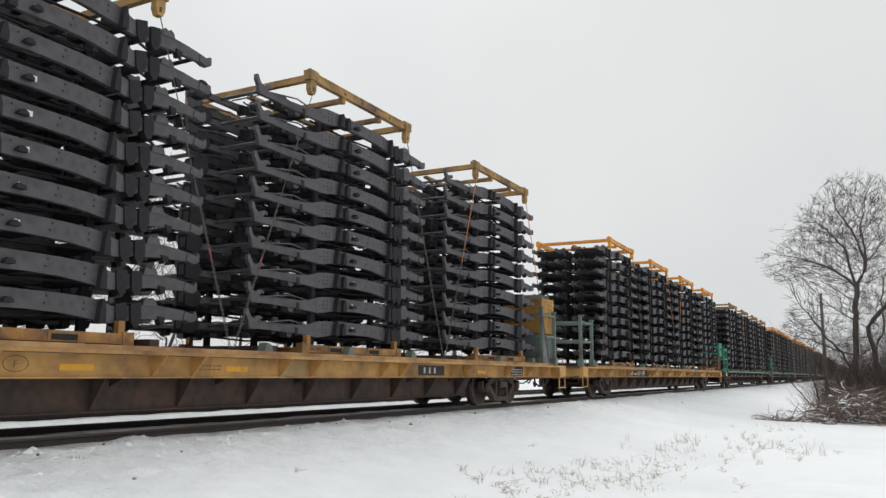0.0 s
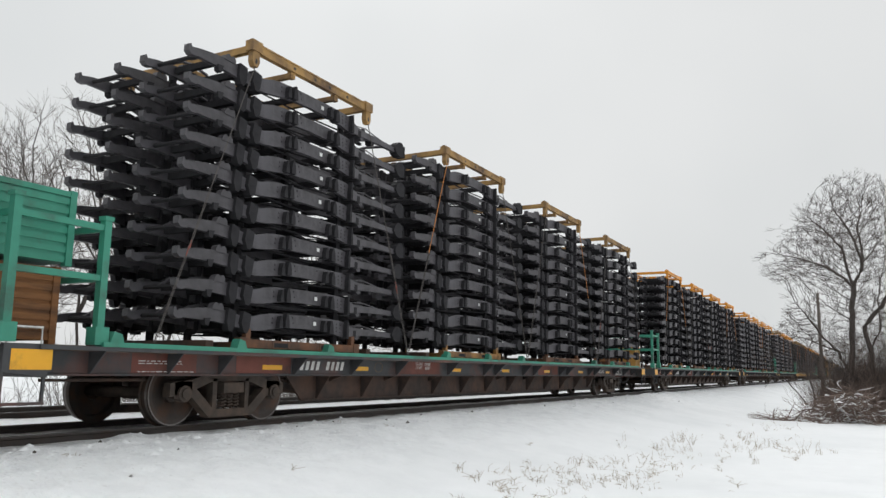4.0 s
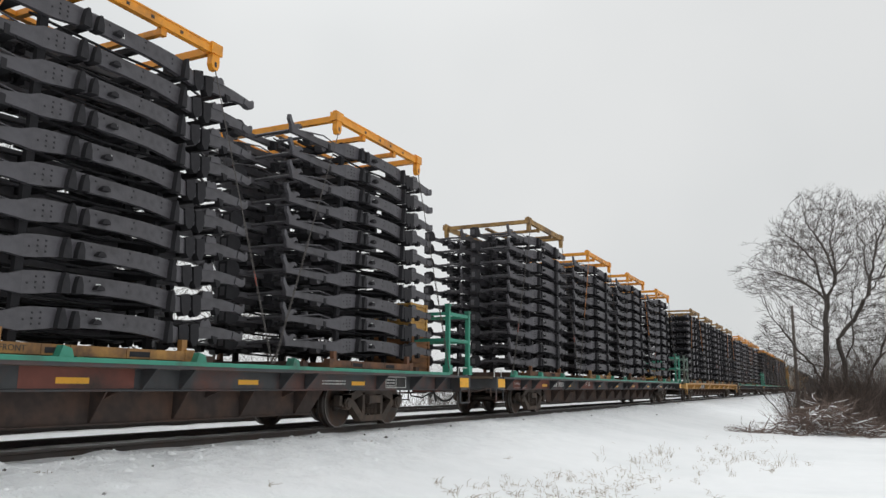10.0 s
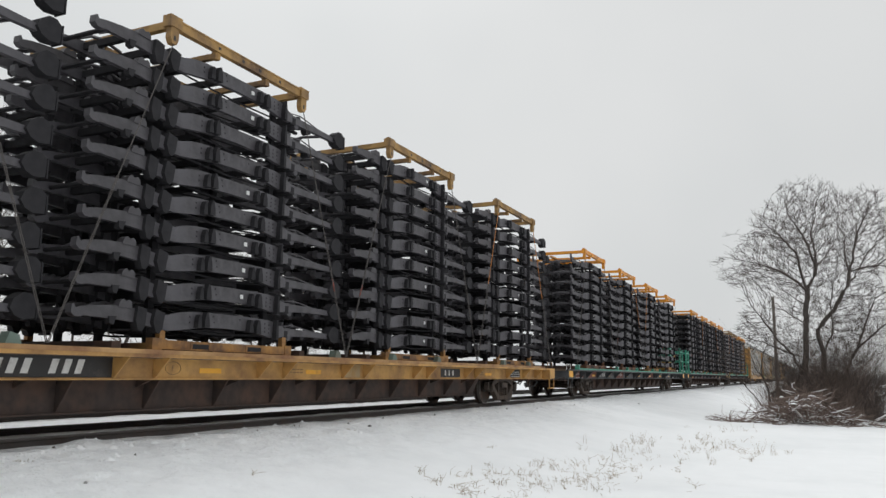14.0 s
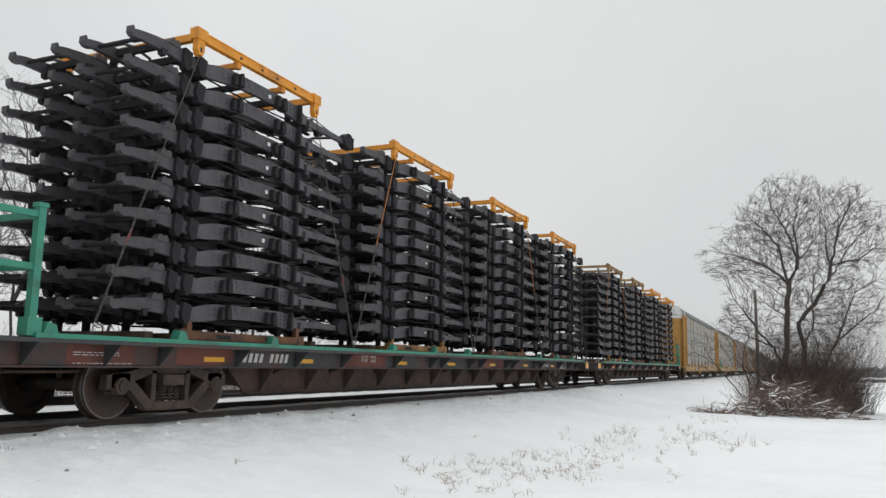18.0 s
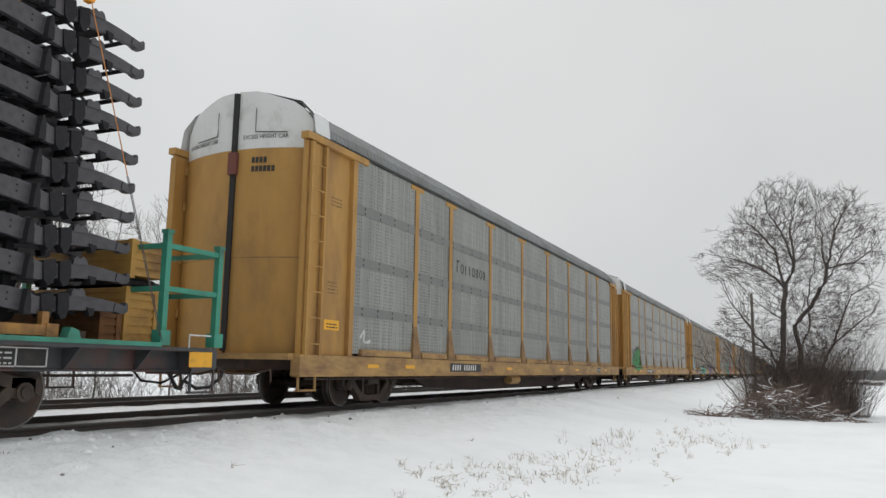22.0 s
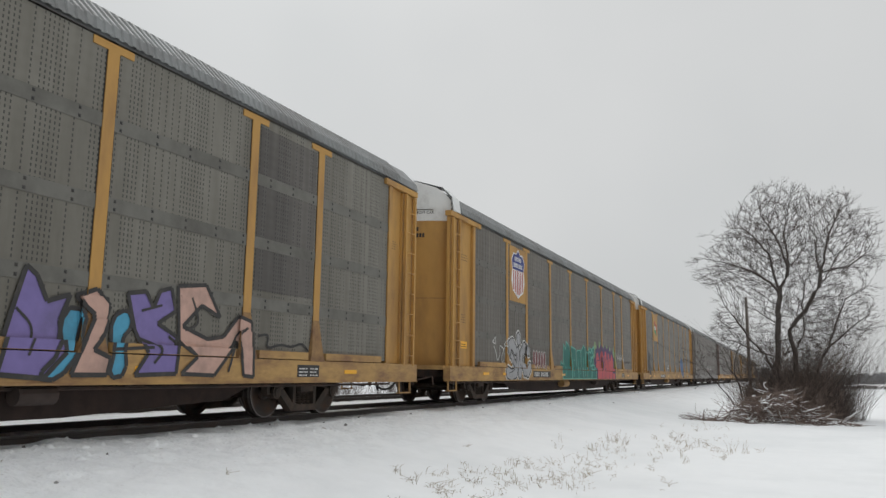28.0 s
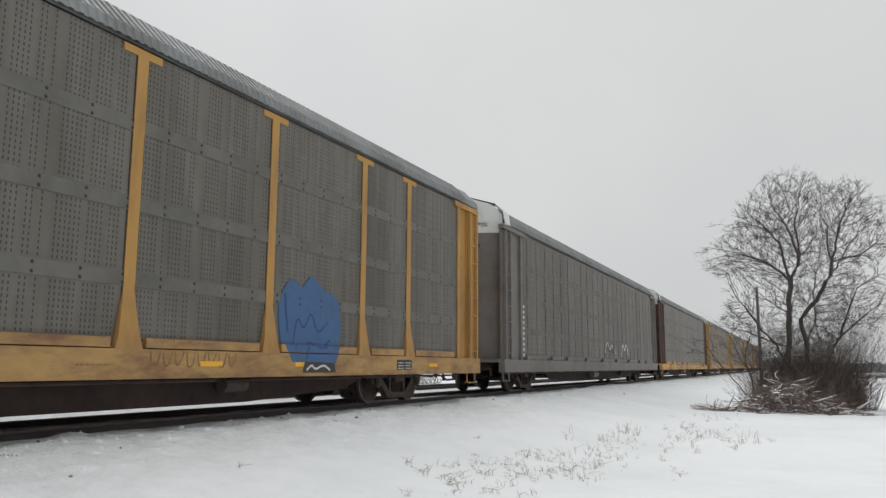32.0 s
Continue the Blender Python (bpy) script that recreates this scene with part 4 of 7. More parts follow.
# ---- stake racks and crates on the deck ends ----
def stake_rack(ahead, paint, y_from, y_to):
    """Open cage of square posts and two rails across the car's end."""
    label = "green painted steel stake rack on a flat car end" if paint == "green" else "weathered grey-green steel stake rack on a flat car end"
    r = thing("stake_rack", label, "stake rack", "stake racks")
    for x in (1.32, -1.32):
        for y in (y_from, y_to):
            top = 1.5 if y == y_from else 1.42
            part("post", Shape().box(x - 0.045, x + 0.045, y - 0.045, y + 0.045, 0.0, top), paint, r)
            part("post_foot", Shape().box(x - 0.08, x + 0.08, y - 0.09, y + 0.09, 0.0, 0.2), paint, r)
            part("post_cap", Shape().box(x - 0.06, x + 0.06, y - 0.06, y + 0.06, top, top + 0.05), paint, r)
        for z in (0.72, 1.3):
            part("side_rail", Shape().box(x - 0.03, x + 0.03, y_from, y_to, z, z + 0.07), paint, r)
    for y in (y_from, y_to):
        for z in (0.72, 1.3):
            part("cross_rail", Shape().box(-1.3, 1.3, y - 0.03, y + 0.03, z, z + 0.07), paint, r)
    rides(r, ahead)
    r.location.z = DECK
    return r


def crate(ahead, paint, x0, x1, y0, y1, z0, z1, label):
    """A ribbed steel or slatted crate with corner posts and a rim."""
    c = thing("crate", label, "crate", "crates on the deck ends")
    part("body", Shape().box(x0 + 0.03, x1 - 0.03, y0 + 0.03, y1 - 0.03, z0 + 0.05, z1 - 0.06), paint, c)
    for x in (x0, x1 - 0.07):
        for y in (y0, y1 - 0.07):
            part("corner_post", Shape().box(x - 0.006, x + 0.076, y - 0.006, y + 0.076, z0, z1 + 0.012), paint, c)
    n = max(3, int((z1 - z0) / 0.12))
    for i in range(n):
        z = z0 + 0.04 + i * (z1 - z0 - 0.08) / n
        part("slat", Shape().box(x0 + 0.01, x1 - 0.01, y0 + 0.01, y1 - 0.01, z, z + 0.07), paint, c)
    rim = Shape()
    rim.box(x0, x1, y0, y0 + 0.05, z1 - 0.06, z1).box(x0, x1, y1 - 0.05, y1, z1 - 0.06, z1).box(x0, x0 + 0.05, y0, y1, z1 - 0.06, z1).box(x1 - 0.05, x1, y0, y1, z1 - 0.06, z1)
    part("rim", rim, paint, c)
    rides(c, ahead)
    c.location.z = DECK
    return c


# car by car: side paint, which way the frames point; which lifting frames are faded
FLATS = [("yellow", "front"), ("yellow", "rear"), ("grey_sill", "rear"), ("grey_plain", "rear"), ("grey_sill", "front"),
         ("grey_sill", "front"), ("yellow", "rear"), ("grey_plain", "front"), ("grey_sill", "rear"), ("grey_sill", "front")]
FADED = {(0, 0), (0, 1), (0, 2), (0, 3), (2, 0), (2, 1), (2, 2), (2, 3), (5, 0), (6, 0), (6, 1), (6, 2), (6, 3), (9, 0), (9, 1)}
CROWN = {0: 0.05, 3: -0.03, 5: 0.03, 8: -0.05, 9: -0.04}       # lifting frames stand higher or lower
for n, (sill, box_end) in enumerate(FLATS):
    at = n * PITCH
    flatcar(n, sill, "deck_edge" if sill == "yellow" else "green", marks_yellow if sill == "yellow" else marks_grey)
    for i in range(4):
        middle = (3.9 + 6.08 * i if n == 0 else 4.2 + 6.06 * i) if box_end == "front" else 5.0 + 6.02 * i
        straps = [(-1.48, -3.0, (n + i) % 3), (1.48, 3.0, (n + 2 * i) % 3)]
        stack(at + middle, box_end == "rear", "rack_old" if (n, i) in FADED else "rack", 100 + n * 4 + i, straps, "pallet" if sill == "yellow" or (n + i) % 3 == 0 else "pallet_brown", CROWN.get(n, 0.0))
    if box_end == "front" and n != 0:
        stake_rack(at, "green", 25.45, 26.5)
    elif box_end == "rear":
        stake_rack(at, "greygreen" if sill == "yellow" else "green", 0.15, 1.25)
stake_rack(0, "greygreen", 24.8, 25.75)

crate(0, "crate", -0.2, 1.2, 25.15, 26.05, 0.82, 1.82, "slatted yellow crate stacked on a grey crate")
crate(0, "crate_grey", -0.3, 1.25, 25.1, 26.1, 0.0, 0.8, "blue-grey steel crate under a yellow crate")
crate(PITCH, "greygreen", -1.25, 0.0, 0.25, 1.15, 0.0, 0.72, "grey-green ribbed crate on the flat car end")
crate(PITCH, "greygreen", -1.22, -0.05, 0.3, 1.1, 0.74, 1.5, "grey-green ribbed crate stacked on another")
crate(PITCH, "greygreen", -1.22, -0.05, 0.3, 1.1, 1.52, 2.25, "grey-green ribbed crate on top of a stack")
crate(2 * PITCH, "crate_wood", -0.15, 1.0, 0.0, 0.95, 0.0, 0.85, "brown slatted crate under a green crate")
crate(2 * PITCH, "green", -0.15, 1.1, -0.05, 1.0, 0.87, 1.72, "green slatted crate stacked on a brown crate")
crate(3 * PITCH, "crate_wood", -1.15, -0.3, -0.02, 0.55, 0.0, 0.62, "low brown slatted crate beside a yellow one")
crate(4 * PITCH, "crate_wood", -0.75, 0.5, 25.3, 26.15, 0.0, 0.85, "brown slatted crate under a yellow crate in the green stake rack")
crate(4 * PITCH, "crate", -0.7, 0.45, 25.32, 26.12, 0.9, 1.6, "battered yellow crate stacked on a brown crate")
crate(3 * PITCH, "crate", -0.1, 0.6, 0.2, 0.92, 0.0, 0.85, "yellow slatted crate inside the green stake rack")
crate(6 * PITCH, "crate", -1.25, -0.15, 0.2, 1.1, 0.0, 0.72, "yellow slatted crate under a green crate")
crate(6 * PITCH, "green", -1.25, -0.1, 0.15, 1.15, 0.75, 1.55, "green slatted crate stacked on a yellow crate")
crate(7 * PITCH, "crate", -0.3, 0.62, 25.5, 26.35, 0.05, 0.85, "yellow slatted crate under a green crate")
crate(7 * PITCH, "green", -0.3, 0.7, 25.5, 26.4, 0.9, 1.75, "green slatted crate stacked on a yellow crate")
crate(8 * PITCH, "crate", -0.3, 0.45, 0.55, 1.1, 0.04, 0.62, "small yellow crate inside the green stake rack")
crate(8 * PITCH, "crate_wood", -0.25, 0.4, 0.58, 1.08, 0.64, 0.92, "brown slatted crate between two yellow ones")
crate(8 * PITCH, "crate", -0.3, 0.45, 0.55, 1.1, 0.94, 1.38, "small yellow crate on top of a stack")
crate(8 * PITCH, "crate_wood", -1.25, -0.4, 0.3, 1.1, 0.0, 1.0, "tall brown slatted crate on the flat car end")
crate(8 * PITCH, "crate", -1.25, -0.4, 0.3, 1.1, 1.02, 1.34, "low yellow crate on a brown crate")
crate(9 * PITCH, "crate_wood", -1.2, 0.75, 24.95, 25.3, 0.0, 0.5, "brown slatted crate low on the flat car end")
crate(9 * PITCH, "crate", -1.2, 0.75, 25.35, 25.95, 0.0, 0.78, "yellow slatted crate on the flat car end")
crate(9 * PITCH, "crate", -1.1, 0.85, 25.3, 26.0, 0.9, 1.42, "dented yellow crate stacked on another")
crate(9 * PITCH, "matte_and_shade", -1.0, 0.7, 25.4, 25.9, 0.79, 0.89, "dark dunnage between two crates")


def winch(ahead, x, y):
    """Small black machine between two uprights."""
    w = thing("winch", "small black steel winch on the flat car end", "winch")
    for o in (0.0, 0.32):
        part("upright", Shape().prism([(y + o, 0), (y + o + 0.07, 0), (y + o + 0.06, 0.72), (y + o + 0.01, 0.72)], "x", x, x + 0.1), "matte_and_shade", w)
    part("drum", Shape().tube([(x + 0.05, y + 0.02, 0.82), (x + 0.05, y + 0.4, 0.82)], 0.13, 12), "matte_and_shade", w)
    part("handle", Shape().tube([(x + 0.1, y - 0.02, 0.82), (x + 0.1, y - 0.12, 0.9), (x + 0.1, y - 0.12, 0.35)], 0.018, 5), "matte_and_shade", w)
    rides(w, ahead)
    w.location.z = DECK


winch(9 * PITCH, 0.2, 26.0)


# ---- enclosed auto racks ----
COLUMNS = [2.1, 4.75, 6.65, 9.4, 12.2, 14.95, 17.75, 20.6, 22.5, 25.1]
RACK_END = 26.75
PANEL_X, COLUMN_X, SILL_X = 1.50, 1.518, 1.58
EAVE = 4.74
BANDS = (1.80, 2.74, 3.74)


def column_mesh(mat, wide=0.18):
    """Rack post: flat bar, cross head under the roof, foot that spreads on to the sill."""
    w = wide / 2
    s = Shape()
    s.prism([(-w, 1.62), (w, 1.62), (w, 4.64), (w + 0.23, 4.64), (w + 0.23, EAVE), (-w - 0.23, EAVE), (-w - 0.23, 4.64), (-w, 4.64)], "x", 1.42, COLUMN_X)
    return s.mesh("rack_post", mat)


def foot_mesh(mat, wide=0.18):
    """Gusset that spreads from the post on to the sill, leaning outwards."""
    w, s = wide / 2, Shape()
    rows_ = [(1.64, w, COLUMN_X + 0.004), (1.35, w + 0.04, COLUMN_X + 0.03), (1.12, w + 0.075, COLUMN_X + 0.055), (0.94, w + 0.13, COLUMN_X + 0.068)]
    s.loft([[(1.42, -h, z), (x, -h, z), (x, h, z), (1.42, h, z)] for z, h, x in rows_])
    return s.mesh("post_foot", mat)


def roof_shape(y0, y1, ribs, hood=False):
    """Low arched roof with cross corrugations."""
    half = [(1.52, 4.80), (1.46, 5.16), (1.2, 5.42), (0.45, 5.66), (0.02, 5.68)] if hood else [(1.54, 4.80), (1.49, 4.97), (1.15, 5.31), (0.7, 5.53), (0.02, 5.57)]
    outline = half + [(-x, z) for x, z in reversed(half)]
    inner = [(x * 0.985, z - 0.03) for x, z in outline]
    s, n = Shape(), int((y1 - y0) / ribs) if ribs else 1
    rows_ = []
    for i in range(n):
        ya, yb = y0 + (y1 - y0) * i / n, y0 + (y1 - y0) * (i + 1) / n
        if ribs:
            d = (yb - ya)
            rows_ += [(ya, 0), (ya + d * 0.35, 0), (ya + d * 0.5, 0.026), (ya + d * 0.85, 0.026)]
        else:
            rows_ += [(ya, 0)]
    rows_.append((y1, 0))
    k = len(outline)
    for y, up in rows_:
        s.v += [(x * (1 + up * 0.5), y, z + up * (z - 4.6)) for x, z in outline]
    for j in range(len(rows_) - 1):
        s.f += [(j * k + i, j * k + i + 1, (j + 1) * k + i + 1, (j + 1) * k + i) for i in range(k - 1)]
    b = len(s.v)
    for y in (y0, y1):
        s.v += [(x, y, z) for x, z in inner]
    s.f += [(b + i, b + k + i, b + k + i + 1, b + i + 1) for i in range(k - 1)]
    return s


def ladder(parent, y0, y1, mat, d=1):
    s = Shape()
    x = 1.56 * d
    for y in (y0, y1):
        s.box(*sorted((x - 0.03 * d, x + 0.03 * d)), y - 0.035, y + 0.035, 0.92, 4.6)
    part("ladder_stile", s, mat, parent)
    for i in range(8):
        z = 1.15 + i * 0.44
        part("rung", Shape().tube([(x, y0, z), (x + 0.03 * d, y0 + 0.03, z - 0.02), (x + 0.03 * d, y1 - 0.03, z - 0.02), (x, y1, z)], 0.013, 5), mat, parent)


def autorack(n, paint, panel, band, label, sill_paint, board=None, posts=COLUMNS, mark=lambda car: None, white_end=True):
    """A tall closed car carrier: sill, posts, perforated side panels, bands, roof, end doors, ladders."""
    car = thing("autorack", label, "auto rack car", "cars of the train")
    for d in (1, -1):
        x = SILL_X * d
        sill = Shape()
        sill.box(*sorted((x - 0.18 * d, x)), 0.35, RACK_END - 0.3, 0.6, 0.95)
        sill.box(*sorted((x - 0.16 * d, x + 0.015 * d)), 0.35, RACK_END - 0.3, 0.585, 0.61)
        part("side_sill", sill, sill_paint, car, "painted side sill with stencils")
        for a, b in zip(posts[:-1], posts[1:]):
            part("toe_rail", Shape().box(*sorted((x - 0.1 * d, x - 0.005 * d)), a + 0.28, b - 0.28, 0.965, 1.085), sill_paint, car)
            part("side_panel", Shape().box(*sorted((d * (PANEL_X - 0.03), d * PANEL_X)), a, b, 1.0, EAVE + 0.03), panel, car)
        for z in BANDS:
            part("belt_band", Shape().box(*sorted((d * (PANEL_X - 0.01), d * (PANEL_X + 0.008))), posts[0], posts[-1], z - 0.09, z + 0.09), band, car)
        if d > 0:
            bolts = Shape()
            for z in BANDS:
                y = posts[0] + 0.35
                while y < posts[-1]:
                    for zz in (z - 0.05, z + 0.05):
                        bolts.face_set([(PANEL_X + 0.009, y - 0.02, zz - 0.02), (PANEL_X + 0.009, y + 0.02, zz - 0.02), (PANEL_X + 0.009, y + 0.02, zz + 0.02), (PANEL_X + 0.009, y - 0.02, zz + 0.02), (PANEL_X + 0.022, y, zz)],
                                       [(0, 1, 4), (1, 2, 4), (2, 3, 4), (3, 0, 4)])
                    y += 0.62
            tagged(part("bolt_row", bolts, "ink", car), kind="stuff")
        part("eave_rail", Shape().box(*sorted((d * 1.40, d * 1.5)), 0.9, RACK_END - 0.9, 4.75, 4.83), "grey_rack", car)
        lip = Shape()
        y = posts[0] + 0.3
        while y < posts[-1] - 1.2:
            lip.box(*sorted((d * 1.46, d * 1.49)), y, y + 1.05, EAVE - 0.055, EAVE)
            y += 1.38
        tagged(part("eave_slot", lip, "gasket_and_shade", car), kind="stuff")
        # end bays: closed sheet, corner post, head beam, ladder
        for front in (1, 0):
            a, b = (0.95, posts[0]) if front else (posts[-1], RACK_END - 0.9)
            part("end_sheet", Shape().box(*sorted((d * 1.40, d * 1.45)), a, b, 0.96, 4.66), paint, car)
            y0 = 0.42 if front else RACK_END - 1.0
            part("corner_sheet", Shape().box(*sorted((d * 1.42, d * 1.5)), y0, y0 + 0.58, 0.9, 4.62), paint, car)
            part("corner_column", Shape().box(*sorted((d * 1.42, d * 1.53)), (posts[0] - 0.15) if front else posts[-1], posts[0] if front else posts[-1] + 0.15, 0.95, 4.66), paint, car)
            part("head_beam", Shape().box(*sorted((d * 1.40, d * 1.56)), 0.36 if front else posts[-1] - 0.2, posts[0] + 0.35 if front else RACK_END - 0.36, 4.64, 4.76), paint, car)
            step = Shape()
            ys = (0.45, 0.95) if front else (RACK_END - 0.95, RACK_END - 0.45)
            for yy in ys:
                step.box(*sorted((d * 1.46, d * 1.49)), yy, yy + 0.035, 0.36, 0.62)
            step.box(*sorted((d * 1.42, d * 1.5)), ys[0], ys[1] + 0.035, 0.34, 0.37)
            part("sill_step", step, sill_paint, car)
            ladder(car, *((0.5, 0.93) if front else (RACK_END - 0.93, RACK_END - 0.5)), paint, d)
    if paint == "yellow_rack":
        foot_paint = "rack_foot" if n < 13 else paint
        post, foot = column_mesh(paint), foot_mesh(foot_paint)
        for y in posts[1:-1]:
            part("rack_post", post, paint, car).location = (0, y, 0)
            part("post_foot", foot, foot_paint, car).location = (0, y, 0)
        # black strip wider than the post: its edge shadow painted on the panel
        shadow_strip = Shape().box(1.45, PANEL_X + 0.004, -0.104, 0.112, 1.6, 4.66).mesh("post_shadow", "gasket_and_shade")
        for y in posts[1:-1]:
            part("post_shadow", shadow_strip, "gasket_and_shade", car).location = (0, y, 0)
    # roof in sections, white-capped end hoods
    for y0, y1 in ((1.1, 5.4), (5.42, 21.3), (21.32, RACK_END - 1.1)):
        part("roof", roof_shape(y0, y1, 0.14), "roof", car, "corrugated galvanised roof", False)
    for front in (1, 0):
        end = ("white" if white_end else paint) if front else "roof"
        y0, y1 = (0.62, 1.1) if front else (RACK_END - 1.1, RACK_END - 0.3)
        part("end_hood", roof_shape(y0, y1, 0, bool(front)), end, car, "painted end hood")
        y = 0.72 if front else RACK_END - 0.76
        out = -1 if front else 1
        base_y = y if front else y + 0.05

        def bow(px):
            """The doors bow outwards to the middle of the end."""
            return base_y + out * 0.36 * (1 - (px / 1.4) ** 2)

        def leaf(d, z0, tops):
            """One curved leaf from its foot up to the given heights across the car."""
            xs = [0.03 * d + (1.37 * d) * i / 8 for i in range(9)]
            secs = []
            for px in xs:
                hi_ = tops(abs(px))
                o_, i_ = bow(px), bow(px) - out * 0.05
                secs.append([(px, o_, z0), (px, o_, hi_), (px, i_, hi_), (px, i_, z0)])
            return Shape().loft(secs)

        def arch(px):
            low = 0.0 if front else 0.12
            return -low + (5.64 - 0.02 * (px / 0.44)) if px < 0.44 else -low + (5.62 - 0.24 * (px - 0.44) / 0.72 if px < 1.16 else 5.38 - 0.3 * (px - 1.16) / 0.24)
        for d in (1, -1):
            part("end_door", leaf(d, 0.965, lambda px: 4.56), paint, car, "tall curved end door with a white top" if white_end and front else "tall curved end door")
            part("door_top", leaf(d, 4.562, arch), end, car)
            hinge = Shape()
            for z in (1.6, 2.6, 3.6, 4.3):
                hinge.tube([(1.4 * d, bow(1.38) + out * 0.02, z), (1.4 * d, bow(1.38) + out * 0.02, z + 0.16)], 0.03, 6)
            part("door_hinge", hinge, paint, car)
            handle = Shape()
            handle.tube([(0.42 * d, bow(0.42) + out * 0.03, 5.3), (0.42 * d, bow(0.42) + out * 0.03, 4.86), (1.0 * d, bow(1.0) + out * 0.03, 4.84)], 0.012, 4)
            part("door_fold", handle, "band_dark", car)
        mid = bow(0)
        part("door_seal", Shape().box(-0.05, 0.05, *sorted((mid, mid + out * 0.05)), 1.0, 5.6), "gasket_and_shade", car, "black rubber door seal")
        part("lock_box", Shape().box(-0.09, 0.09, *sorted((mid, mid + out * 0.08)), 4.1, 4.5), "red_patch", car)
        part("door_seam", Shape().loft([[(px, bow(px) + out * 0.004, 2.60), (px, bow(px) + out * 0.004, 2.615), (px, bow(px) - out * 0.01, 2.615), (px, bow(px) - out * 0.01, 2.60)] for px in [-1.38 + 0.23 * i for i in range(13)]]), "rack_foot", car)
        part("end_platform", Shape().box(-1.45, 1.45, *((0.2, 0.8) if front else (RACK_END - 0.8, RACK_END - 0.2)), 0.86, 0.96), sill_paint, car)
        if front:
            part("end_hatch", Shape().prism([(1.38, 4.62), (1.46, 4.62), (1.46, 5.02), (1.38, 4.85)], "y", y + 0.02, y + 0.35), "gasket_and_shade", car)
        if white_end and front:
            for x in (-1.28, 0.16):
                words = writing("EXCESS HEIGHT CAR", 0.075, "ink", car, x, base_y, 4.74, "end", width=0.84, label="black height warning")
                for v in words.data.vertices:
                    v.co.z += base_y - bow(x + v.co.x) + 0.004
            for z, row in ((4.3, 4), (4.14, 6)):
                digits = Shape()
                for i in range(row):
                    px = 0.36 + 0.075 * i
                    digits.box(px, px + 0.052, bow(px) - 0.006, bow(px) + 0.01, z, z + 0.1)
                tagged(part("stencil_mark", digits, "ink", car), kind="stuff")
    keel = Shape()
    keel.prism([(0.3, 0.95), (0.3, 0.68), (5.2, 0.68), (6.6, 0.33), (RACK_END - 6.6, 0.25), (RACK_END - 5.2, 0.68), (RACK_END - 0.3, 0.68), (RACK_END - 0.3, 0.95)], "x", -0.35, 0.35)
    part("centre_sill", keel, "under", car)
    for i in range(9):
        y = 6.3 + i * 1.75
        part("cross_bearer", Shape().face_set([(0.35, y, 0.36), (0.35, y + 0.04, 0.36), (1.4, y + 0.04, 0.58), (1.4, y, 0.58), (0.35, y, 0.9), (0.35, y + 0.04, 0.9), (1.4, y + 0.04, 0.9), (1.4, y, 0.9)],
                                              [(0, 1, 2, 3), (4, 7, 6, 5), (0, 4, 5, 1), (1, 5, 6, 2), (2, 6, 7, 3), (3, 7, 4, 0)]), "under", car)
    part("lower_web", Shape().prism([(5.3, 0.6), (6.1, 0.33), (9.0, 0.2), (RACK_END - 9.0, 0.2), (RACK_END - 6.1, 0.33), (RACK_END - 5.3, 0.6)], "x", 1.10, 1.14), "under_dark", car)
    part("floor_pan", Shape().box(-1.4, 1.4, 0.4, RACK_END - 0.4, 0.9, 0.96), "under", car)
    part("air_reservoir", Shape().tube([(1.3, 11.5, 0.46), (1.3, 12.3, 0.46)], 0.13, 12), sill_paint, car)
    part("brake_cylinder", Shape().tube([(1.28, 17.0, 0.47), (1.28, 17.5, 0.47)], 0.11, 12), "under", car)
    part("train_pipe", Shape().tube([(1.25, 1.0, 0.54), (1.25, RACK_END - 1, 0.54)], 0.022, 5), "under", car)
    running_gear(car, RACK_END)
    mark(car)
    rides(car, n * PITCH)
    return car


# ---- paint on the sides ----
def regions(posts):
    """Flat faces of a car side that take spray paint: y from, y to, z from, z to, x."""
    out = [(posts[i] + (0.11 if i else 0.0), posts[i + 1] - 0.11, 1.085, 4.7, PANEL_X + 0.011) for i in range(len(posts) - 1)]
    out += [(posts[i] + (0.11 if i else 0.0) + 0.16, posts[i + 1] - 0.27, 0.97, 1.085, SILL_X - 0.001) for i in range(len(posts) - 1)]
    out += [(y - 0.1, y + 0.1, 1.62, 4.6, COLUMN_X + 0.004) for y in posts[1:-1]]
    for z0, z1, lean in ((0.95, 1.12, 0.072), (1.12, 1.35, 0.06), (1.35, 1.62, 0.034)):
        out += [(y - 0.19, y + 0.19, z0, z1, COLUMN_X + lean) for y in posts[1:-1]]
    out += [(0.4, RACK_END - 0.4, 0.612, 0.95, SILL_X + 0.004)]
    return out


